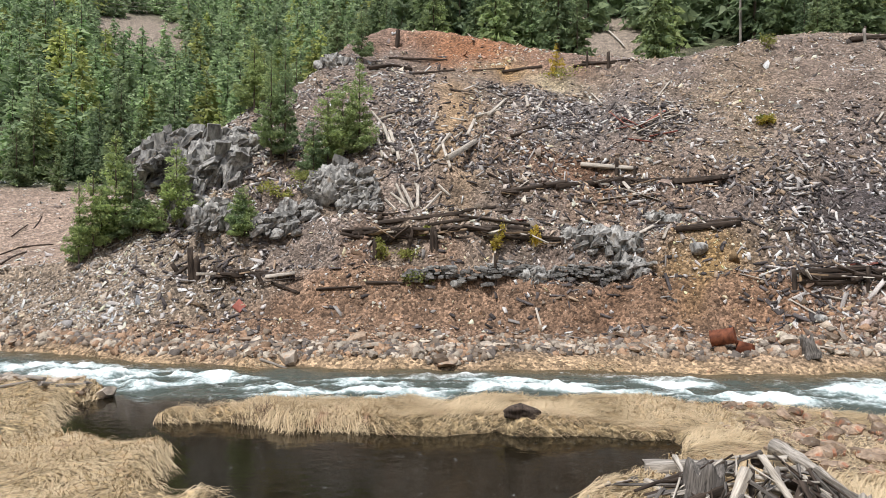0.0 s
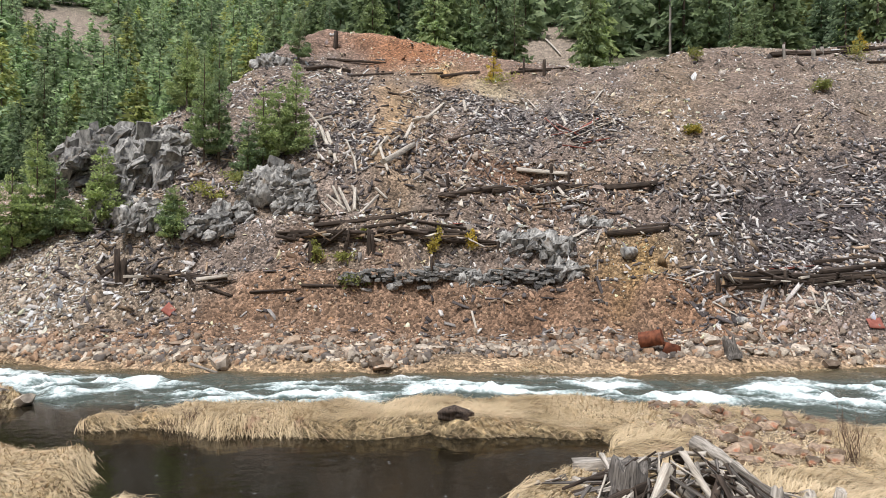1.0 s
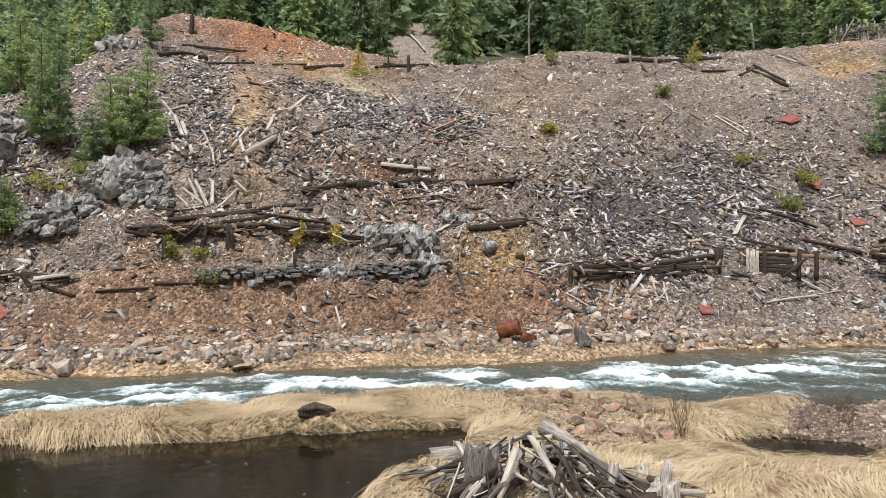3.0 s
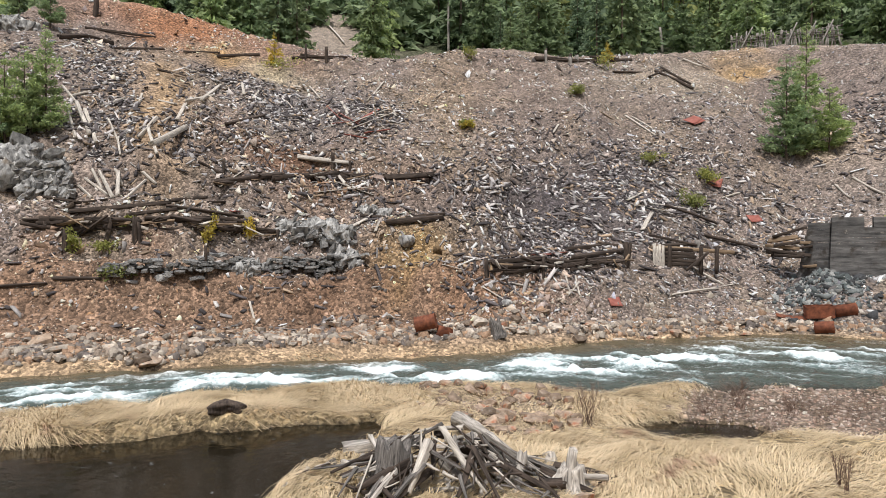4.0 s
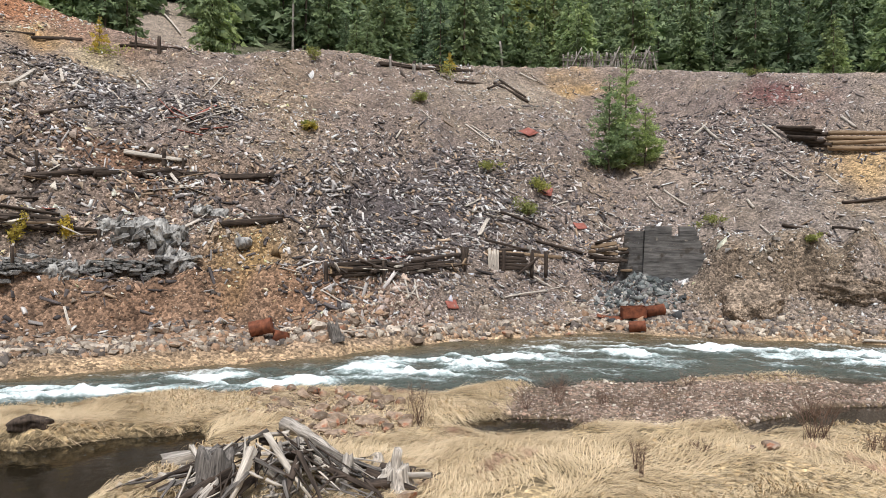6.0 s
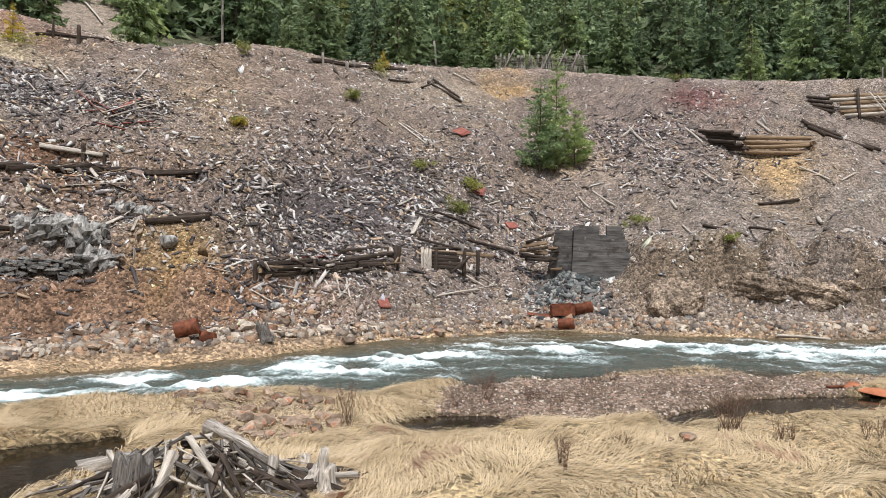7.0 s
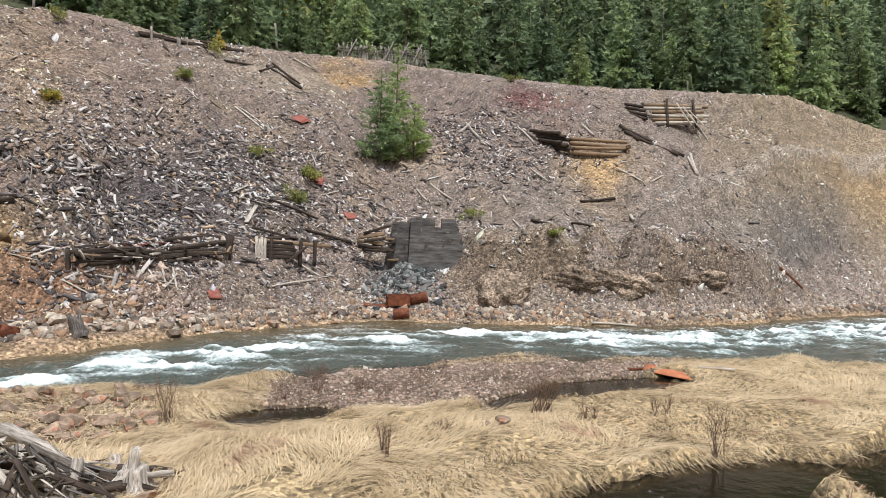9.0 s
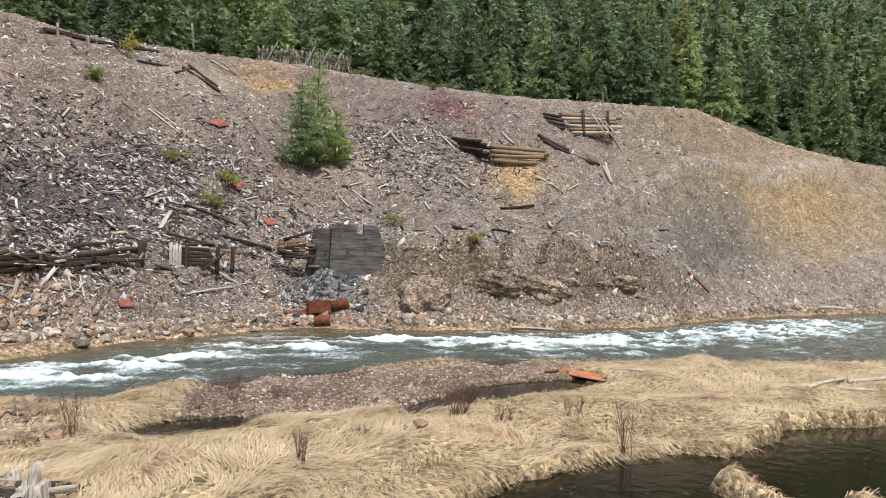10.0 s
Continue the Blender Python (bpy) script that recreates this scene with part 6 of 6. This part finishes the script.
def build_stones():
    rng = np.random.default_rng(51)
    kinds, stained = [], []
    for i in range(9):
        me = shard_mesh("boulder", rng, (1.0, rng.uniform(0.55, 0.85), rng.uniform(0.35, 0.6)), M_STONE, 22, (0.48, 0.74))
        kinds.append(me)
        me = me.copy()
        me.materials[0] = M_BARSTONE
        stained.append(me)
    for i in range(235):
        az = rng.uniform(-33, 80)
        if rng.random() < 0.75:
            az = rng.choice([rng.uniform(-16, 8), rng.uniform(8, 30), rng.uniform(28, 50)])
        r = float(np.interp(az, *FAR)) + 0.9 + 2.1 * rng.random() ** 1.1 + (0.6 if 4 < az < 34 else 0.0) - (0.5 if 34 < az < 50 else 0.0)
        s = (0.15 + rng.gamma(2.0, 0.055)) * (1.0 if az < 50 else 0.8)
        x, y = r * math.sin(radians(az)), r * math.cos(radians(az))
        if math.hypot(x - DRUM[0][0], y - DRUM[0][1]) < 1.6:
            continue
        ob = new("boulder", (stained if rng.random() < (0.75 if az < -19 else 0.25) else kinds)[int(rng.integers(9))])
        ob.matrix_basis = pose(x, y, ground_z(x, y) + 0.3 * s, rng.uniform(-15, 15), rng.uniform(-15, 15), rng.uniform(0, 360)) @ Matrix.Diagonal((s, s, s, 1))
        tagged(ob, "rounded pale river boulder on the far bank", "boulder", "boulders along the far bank")
    for x, y, w in NEAR_STONES + NEAR_STONES_EAST + FLATROCK:
        s = 0.62 * w
        ob = new("boulder", stained[int(rng.integers(9))])
        ob.matrix_basis = pose(x, y, ground_z(x, y) + 0.35 * s, rng.uniform(-15, 15), rng.uniform(-15, 15), rng.uniform(0, 360)) @ Matrix.Diagonal((s, s, s, 1))
        tagged(ob, "weathered brown-grey boulder among straw grass", "boulder", "boulders on the near bar")
    for i in range(26):
        az = rng.uniform(-34, -23)
        r = float(np.interp(az, *NEAR)) - rng.uniform(0.2, 2.2)
        x, y, s = r * math.sin(radians(az)), r * math.cos(radians(az)), 0.12 + rng.gamma(2.0, 0.06)
        ob = new("boulder", (kinds if i % 2 else stained)[int(rng.integers(9))])
        ob.matrix_basis = pose(x, y, ground_z(x, y) + 0.3 * s, rng.uniform(-15, 15), rng.uniform(-15, 15), rng.uniform(0, 360)) @ Matrix.Diagonal((s, s, s, 1))
        tagged(ob, "weathered brown-grey boulder among drift logs", "boulder", "boulders by the stranded logs")
    n = 0
    while n < 75:
        x, y = rng.uniform(5.8, 10.3), rng.uniform(12, 17.5)
        if inside(STONY, np.array([x]), np.array([y]))[0] < -0.1:
            continue
        n += 1
        s = min(0.27, 0.1 + rng.gamma(2.0, 0.05))
        ob = new("boulder", stained[int(rng.integers(9))])
        ob.matrix_basis = pose(x, y, ground_z(x, y) + 0.3 * s, rng.uniform(-15, 15), rng.uniform(-15, 15), rng.uniform(0, 360)) @ Matrix.Diagonal((s, s, s, 1))
        tagged(ob, "weathered brown-grey boulder among straw grass", "boulder", "boulders on the near bar")
    # cobbles between them, and the gravel bar
    n = 9000
    az = rng.uniform(-36, 92, n)
    r = np.interp(az, *FAR) + 0.9 + rng.gamma(2.2, 0.45, n) + 0.5 * smooth(2, 6, az) * smooth(35, 31, az)
    x, y = r * np.sin(np.radians(az)), r * np.cos(np.radians(az))
    s = np.exp(rng.normal(-2.55, 0.5, n)).clip(0, 0.2)
    half = s[:, None] * rng.uniform(0.6, 1.1, (n, 3)) * (1.1, 1, 0.65)
    base = np.array([[0.3, 0.24, 0.19], [0.52, 0.45, 0.37], [0.17, 0.145, 0.13], [0.36, 0.235, 0.155]])[rng.integers(0, 4, n)]
    chips("bank_cobbles", rng, x, y, half, base * rng.uniform(0.6, 1.3, (n, 1)), 0.5, M_RUBBLE, "mixed pale and brown cobbles along the water", "cobbles", 0.3, 0.4)
    n = 24000
    x, y = rng.uniform(6, 27, n), rng.uniform(6, 18, n)
    ok = (height(x, y) > 0.02) & ((inside(GRAVEL, x, y) > -0.2) | ((inside(STONY, x, y) > -0.5) & (rng.random(n) < 0.25)))
    x, y = x[ok], y[ok]
    n = len(x)
    s = np.exp(rng.normal(-3.65, 0.4, n))
    base = np.array([[0.37, 0.28, 0.23], [0.58, 0.49, 0.42], [0.2, 0.15, 0.12], [0.38, 0.26, 0.2]])[rng.integers(0, 4, n)]
    chips("bar_gravel", rng, x, y, s[:, None] * rng.uniform(0.6, 1.1, (n, 3)) * (1.1, 1, 0.65), base * rng.uniform(0.6, 1.3, (n, 1)), 0.5, M_RUBBLE, "pinkish grey gravel of the bar", "gravel", 0.3, 0.4)


build_stones()


# ---- driftwood heap and stumps ----
def stump_mesh(name, rng, r, h, material, roots=6, spread_=1.55, ragged=0.6):
    k = 28
    a = np.linspace(0, 2 * np.pi, k, endpoint=False)
    flute = 0.1 * np.sin(roots * a + 1) + 0.06 * np.sin(2 * roots * a) + rng.uniform(-0.05, 0.05, k)
    zs = np.array([-0.12, 0.0, 0.12, 0.3, 0.55, 0.8, 1.0])
    wide = np.array([1.0, 1.0, 0.82, 0.72, 0.66, 0.64, 0.62]) * spread_
    top = rng.uniform(-ragged, 0.1, k)
    top = 0.6 * top + 0.4 * np.roll(top, 1)
    vs = []
    for i, (z, w) in enumerate(zip(zs, wide)):
        f = 1 + flute * (1.6 - z) + rng.uniform(-0.025, 0.025, k)
        vs.append(np.c_[r * w * f * np.cos(a), r * w * f * np.sin(a), h * (z + top * max(0, z - 0.5) * 2)])
    rim = vs[-1]
    vs.append(np.c_[rim[:, :2] * 0.72, rim[:, 2] - 0.04 * h])
    vs.append(np.c_[rim[:, :2] * 0.3, rim[:, 2] * 0 + h * 0.72 + rng.uniform(-0.05, 0.05, k) * h])
    n = len(vs)
    i, j = np.meshgrid(np.arange(n - 1), np.arange(k), indexing="ij")
    f = np.stack([i * k + j, i * k + (j + 1) % k, (i + 1) * k + (j + 1) % k, (i + 1) * k + j], -1).reshape(-1, 4)
    return mesh_from(name, np.concatenate(vs), [f, (n - 1) * k + np.arange(k)[None]], material)


M_CHAR = varied("charred_grey_wood", (0.012, 0.011, 0.01), (0.26, 0.235, 0.215), 0.9, stretch=(1, 1, 0.07), scale=26.0, bump=0.03, spread=0.05)
M_DRIFT = varied("bleached_driftwood", (0.07, 0.06, 0.052), (0.66, 0.6, 0.53), 0.85, stretch=(1, 1, 0.08), scale=26.0, bump=0.014, spread=0.35, source="Random")


def build_driftwood():
    rng = np.random.default_rng(55)
    for k, (x1, y1, z1, x2, y2, z2, r) in enumerate(DRIFT + DRIFT_SMALL):
        shape = "log" if k % 4 else "beam"
        a, b = Vector((x1, y1, z1)), Vector((x2, y2, z2))
        ob = new("driftwood_log", wood_mesh("driftwood_log", rng, (b - a).length, r, shape, M_DRIFT, 0.6, 9, 0.07, 0.2))
        ob.matrix_basis = along(a, b, rng.uniform(0, 360))
        tagged(ob, "bleached grey split driftwood in a heap on the bar", "driftwood", "driftwood heap")
    def mound(u, v):
        return 0.85 * math.exp(-(u / 1.35) ** 2 - (v / 0.75) ** 2)

    for k in range(190):
        u, v = rng.normal(0, 0.95), rng.normal(0, 0.42)
        big = k < 50
        ln = rng.uniform(0.6, 1.15) if big else rng.uniform(0.2, 0.75)
        a = math.atan2(v - 0.25, u + rng.normal(0, 0.25)) + rng.normal(0, 0.6) if k % 3 else rng.uniform(0, 6.28)
        ends = []
        for e in (0.0, 1.0):
            p, q = u + e * ln * math.cos(a), v + e * ln * math.sin(a)
            x, y = 4.75 + 0.94 * p + 0.35 * q, 10.15 - 0.35 * p + 0.94 * q
            ends.append(Vector((x, y, max(ground_z(x, y), 0.0) + 0.05 + mound(p, q) * rng.uniform(0.55, 1.1))))
        r = rng.uniform(0.035, 0.08) if big else rng.uniform(0.012, 0.035)
        ob = new("driftwood_log", wood_mesh("driftwood_log", rng, (ends[1] - ends[0]).length, r, ("log", "beam", "plank")[k % 3], (M_DRIFT, M_DARKWOOD, M_CHAR, M_OLDWOOD, M_DARKWOOD, M_CHAR, M_DARKWOOD)[k % 7], 0.45, 7, 0.07, 0.22))
        ob.matrix_basis = along(ends[0], ends[1], rng.uniform(0, 360))
        tagged(ob, "broken grey driftwood stick in the heap", "driftwood", "driftwood heap")
    x, y, w, h = STUMP[0]
    ob = new("tree_stump", stump_mesh("tree_stump", rng, 0.3, 0.7, M_CHAR, 7, 1.45, 0.3))
    ob.matrix_basis = framed(x, y, 0) @ pose(0, 0.1, 0.05, -4, 6, 0)
    tagged(ob, "charred grey fluted tree stump in driftwood", "stump")
    x, y, w, h = ROOTSTUMP[0]
    root = new("root_stump")
    root.matrix_basis = framed(x, y, -27) @ pose(0.05, 0.3, 0)
    part("butt", stump_mesh("butt", rng, 0.19, 0.42, M_DRIFT, 4, 1.7), None, root)
    stick(root, "prong", rng, (-0.02, 0, 0.15), (0.03, 0.02, 0.6), 0.085, "log", M_DRIFT)
    stick(root, "root", rng, (0, 0, 0.2), (0.55, -0.1, 0.2), 0.055, "log", M_DRIFT)
    stick(root, "root", rng, (-0.05, 0, 0.3), (-0.35, -0.15, -0.02), 0.09, "log", M_DRIFT)
    tagged(root, "silvery upturned root stump at the end of the heap", "stump")
    x, y, w, h = BANK_STUMP[0]
    x, y = 1.02 * x, 1.02 * y
    ob = new("tree_stump", stump_mesh("tree_stump", rng, 0.24, 0.75, M_CHAR, 5, 1.4, 0.7))
    ob.matrix_basis = framed(x, y, 0) @ pose(0, 0, 0, 0, -12, 0)
    tagged(ob, "small grey jagged stump on the far river bank", "stump")
    x, y, w, h = ROOTBALL[0]
    v, f = rock_arrays(rng, (0.42, 0.28, 0.2), 5, 3, 0.16)
    ob = new("root_ball", mesh_from("root_ball", v, f, M_DARKWOOD))
    ob.matrix_basis = framed(x, y, 10) @ pose(0, 0.2, 0.1)
    tagged(ob, "dark matted root clump lying on straw grass", "root clump")


build_driftwood()


# ---- dry-laid stone walls on the benches ----
def build_stone_walls():
    rng = np.random.default_rng(57)
    kinds = []
    for i in range(6):
        kinds.append(shard_mesh("stone", rng, (1, 1, 1), M_CRAG, 5, (0.7, 0.95)))
    for x1, y1, x2, y2, r in STONE_WALLS:
        root = new("dry_stone_wall")
        root.matrix_basis = pose(x1, y1, ground_z(x1, y1))
        yaw = math.degrees(math.atan2(y2 - y1, x2 - x1))
        ln = math.hypot(x2 - x1, y2 - y1)
        top = 1.25 * r
        z = 0.0
        while z < top:
            hgt = rng.uniform(0.1, 0.17)
            u = rng.uniform(-0.2, 0.1)
            while u < ln:
                w = rng.uniform(0.14, 0.5)
                if rng.random() < 0.22:
                    u += w
                    continue
                ob = part("stone", kinds[int(rng.integers(6))], None, root)
                gx, gy = x1 + (x2 - x1) * u / ln, y1 + (y2 - y1) * u / ln
                zz = ground_z(gx, gy) - ground_z(x1, y1) + z - 0.05
                ob.matrix_basis = pose(gx - x1, gy - y1 - 0.2 + 0.25 * z + rng.uniform(-0.12, 0.12), zz + hgt / 2, rng.uniform(-14, 14), rng.uniform(-14, 14), yaw + rng.uniform(-22, 22)) @ Matrix.Diagonal((w * 0.47, 0.2 * rng.uniform(0.8, 1.2), hgt * 0.5, 1))
                u += w * 0.98
            z += hgt
        tagged(root, "low dry-laid wall of dark flat stones", "stone wall", "dry stone walls")


build_stone_walls()


# ---- plants ----
def blades_mesh(name, rng, x, y, length, width, ang, rise, material):
    """Arched grass blades that lie over to one side."""
    n = len(x)
    z = height(x, y)
    d = np.stack([np.cos(ang), np.sin(ang)], 1)
    s = np.stack([-np.sin(ang), np.cos(ang)], 1)
    vs = []
    for u, w in ((0.0, 1.0), (0.35, 0.9), (0.7, 0.6), (1.0, 0.0)):
        px, py = x + d[:, 0] * length * u, y + d[:, 1] * length * u
        pz = z * (1 - u) + (np.maximum(height(px, py, True), -0.02) if u else z) * u + rise * 4 * u * (1 - u) * 0.9 + rise * 0.25 * u
        c = np.stack([px, py, pz], 1)
        o = np.c_[s * (width * w / 2)[:, None], np.zeros(n)]
        vs += [c - o, c + o] if w else [c]
    v = np.stack(vs, 1)
    i = 7 * np.arange(n)[:, None]
    quads = np.concatenate([i + np.array([[0, 1, 3, 2]]), i + np.array([[2, 3, 5, 4]])])
    return mesh_from(name, v.reshape(-1, 3), [quads, i + np.array([[4, 5, 6]])], material)


def build_grass():
    rng = np.random.default_rng(61)
    n = 150000
    az = rng.uniform(-37, 96, n)
    far = np.interp(az, *NEAR) + 0.4
    r = np.sqrt(rng.uniform(10.2**2, far**2))
    x, y = r * np.sin(np.radians(az)), r * np.cos(np.radians(az))
    ok = (height(x, y) > 0.04) & (inside(GRAVEL, x, y) < 0.0) & ((inside(STONY, x, y) < 0.0) | (rng.random(n) < 0.3)) & (fbm(x * 0.9, y * 0.9, 63, 3) > -1.0 + 0.3 * rng.random(n))
    x, y = x[ok], y[ok]
    n = len(x)
    swirl = fbm(x * 0.35, y * 0.35, 65, 3)
    ang = -0.7 + 1.9 * swirl + rng.normal(0, 0.35, n)
    length = rng.uniform(0.22, 0.62, n)
    rise = np.abs(rng.normal(0.03, 0.05, n)) + 0.06 * np.clip(fbm(x * 1.1, y * 1.1, 67, 2), 0, 1)
    me = blades_mesh("straw_grass", rng, x, y, length, rng.uniform(0.008, 0.017, n), ang, rise, M_GRASS)
    tagged(new("straw_grass", me), "flattened pale golden dry grass on the river bars", "grass", kind="stuff")
    n = 14000
    az = rng.uniform(-35, 90, n)
    keep = (fbm(az * 0.25, az * 0 + 3, 68, 2) > -0.25) & ((az < 34) | (az > 52))
    az = az[keep]
    n = len(az)
    r = np.interp(az, *FAR) + rng.uniform(-0.4, 0.75, n) + 0.4 * smooth(2, 8, az) * smooth(34, 26, az) * rng.random(n)
    x, y = r * np.sin(np.radians(az)), r * np.cos(np.radians(az))
    ok = height(x, y) > 0.0
    x, y, az = x[ok], y[ok], az[ok]
    n = len(x)
    ang = -np.radians(az) - 0.4 + rng.normal(0, 0.5, n)
    me = blades_mesh("bank_grass", rng, x, y, rng.uniform(0.25, 0.6, n), rng.uniform(0.012, 0.024, n), ang, np.abs(rng.normal(0.02, 0.03, n)), M_GRASS)
    tagged(new("bank_grass", me), "matted tan grass along the far waterline", "grass", kind="stuff")


build_grass()


def tube_arrays(rng, a, b, r, at):
    """A thin three-sided twig from a to b."""
    d = b - a
    d = d / np.linalg.norm(d)
    s = np.cross(d, (0.3, 0.5, 0.8))
    s /= np.linalg.norm(s)
    t = np.cross(d, s)
    v = [a + r * (math.cos(q) * s + math.sin(q) * t) for q in (0, 2.1, 4.2)] + [b + 0.35 * r * (math.cos(q) * s + math.sin(q) * t) for q in (0, 2.1, 4.2)]
    return v, [(at, at + 1, at + 4, at + 3), (at + 1, at + 2, at + 5, at + 4), (at + 2, at, at + 3, at + 5)]


def twigs(rng, w, h, stems, r0):
    vs, fs = [], []
    for i in range(stems):
        a = rng.uniform(0, 6.28)
        p = np.array([rng.normal(0, 0.08 * w), rng.normal(0, 0.08 * w), -0.03])
        tip = np.array([math.cos(a) * w * rng.uniform(0.1, 0.5), math.sin(a) * w * rng.uniform(0.1, 0.5), h * rng.uniform(0.55, 1.0)])
        mid = (p + tip) / 2 + rng.normal(0, 0.04 * h, 3)
        for u, v_, r in ((p, mid, r0), (mid, tip, r0 * 0.6)):
            a_, f_ = tube_arrays(rng, u, v_, r, len(vs))
            vs += a_
            fs += f_
        for j in range(4):
            q = mid + (tip - mid) * rng.uniform(0, 0.8)
            e = q + np.array([rng.normal(0, 0.13), rng.normal(0, 0.13), rng.uniform(0.05, 0.25)]) * h
            a_, f_ = tube_arrays(rng, q, e, r0 * 0.45, len(vs))
            vs += a_
            fs += f_
    return np.array(vs), np.array(fs)


def build_shrubs():
    rng = np.random.default_rng(71)
    for x, y, w, h in SHRUBS + SHRUBS_FAR + SHRUBS_EAST + SHRUBS_WEST:
        v, f = twigs(rng, max(w, 0.3), max(h, 0.25), 9 + int(14 * w), 0.008)
        ob = new("bare_shrub", mesh_from("bare_shrub", v, f, M_TWIG))
        ob.matrix_basis = framed(x, y, 0)
        tagged(ob, "leafless brown twiggy shrub on the river bar", "shrub", "bare shrubs")
    v, f = [], []
    for i in range(240):
        u = rng.random() ** 1.3
        x, y = 11.5 + 9.5 * u + rng.normal(0, 0.7), 12.3 - 2.6 * u + rng.normal(0, 0.8)
        if inside(GRAVEL, np.array([x]), np.array([y]))[0] < 0:
            continue
        a, b = twigs(rng, 0.3, rng.uniform(0.2, 0.5), 3, 0.004)
        f.append(b + sum(map(len, v)))
        v.append(a + (x, y, ground_z(x, y)))
    me = mesh_from("bar_twigs", np.concatenate(v), np.concatenate(f), M_TWIG)
    tagged(new("bar_twigs", me), "thin brown twigs growing over the gravel bar", "twigs", kind="stuff")


build_shrubs()


def leafy(rng, w, h, leaves, size):
    """Leaf blades in an uneven, gappy crown."""
    clumps = rng.normal(0, 1, (9, 3)) * (0.26 * w, 0.26 * w, 0.2 * h) + (0, 0, 0.55 * h)
    c = clumps[rng.integers(0, 9, leaves)] + rng.normal(0, 1, (leaves, 3)) * (0.13 * w, 0.13 * w, 0.12 * h)
    c[:, 2] = np.abs(c[:, 2])
    a, b = rng.normal(size=(leaves, 3)), rng.normal(size=(leaves, 3))
    a /= np.linalg.norm(a, axis=1, keepdims=True)
    b = np.cross(a, b)
    b /= np.linalg.norm(b, axis=1, keepdims=True)
    s = size * rng.uniform(0.6, 1.3, (leaves, 1))
    v = np.stack([c - a * s, c + b * s * 0.5, c + a * s, c - b * s * 0.5], 1).reshape(-1, 3)
    return v, np.arange(4 * leaves).reshape(-1, 4)


def build_bushes():
    rng = np.random.default_rng(73)
    for k, (x, y, w, h) in enumerate(BUSHES + BUSHES_FAR):
        root = new("bush")
        root.matrix_basis = framed(x, y, 0)
        v, f = twigs(rng, w * 0.8, h * 0.9, 8, 0.012)
        part("stems", mesh_from("stems", v, f, M_TWIG), None, root)
        v, f = leafy(rng, w, h, 420, 0.075)
        part("leaves", mesh_from("leaves", v, f, M_LARCH if k in (3, 4, 5) else M_BUSH), None, root)
        tagged(root, "small yellow-green bush growing in the rubble", "bush", "bushes on the hill")


build_bushes()


def build_hill_trees():
    rng = np.random.default_rng(77)
    for rows, leaf, label, name, base in (
            (FIRS, M_PINE, "bushy blue-green young fir standing alone on the slope", "fir_tree", 0.02),
            (FIRS_MID, M_PINE, "green fir in a clump beside the bare chute", "fir_tree", 0.03),
            (FIRS_LEFT, M_PINE, "green conifer at the foot of a rock outcrop", "fir_tree", 0.04),
            (CREST_FIRS, M_PINE, "small light green conifer on the terrace edge", "fir_tree", 0.03),
            (TALL_LEFT, M_PINE, "thin yellow-green larch on the rocky ridge", "larch_tree", 0.1)):
        for x, y, h, w in rows:
            ob = conifer(name, rng, h, (0.76 if rows is FIRS else 0.92) * w, 320, 8, leaf, label, base, 0.05, shape=0.62 if rows in (FIRS, FIRS_MID) else 0.75, full=0.72)
            stand(ob, x, y, rng.uniform(0, 360))
            tagged(ob, group="trees on the hill")
    for x, y, h in LARCHES:
        stand(conifer("larch_sapling", rng, h, 0.7, 90, 5, M_LARCH, "slim bright yellow larch sapling on the crest", 0.05, 0.1), x, y)
    for x, y, h, r in SNAGS:
        tv, tf, cv, cf = conifer_parts(rng, h, 0.35, 26, 2, 0.3, 0.1)
        root = new("dead_tree")
        part("trunk", mesh_from("trunk", tv * (0.6, 0.6, 1), tf, M_DEADBARK, shade=True), None, root)
        tagged(part("dead_branches", mesh_from("dead_branches", cv, cf, M_DEADBARK), None, root), kind="stuff")
        stand(tagged(root, "bare grey dead tree among the woods", "tree"), x, y)


build_hill_trees()
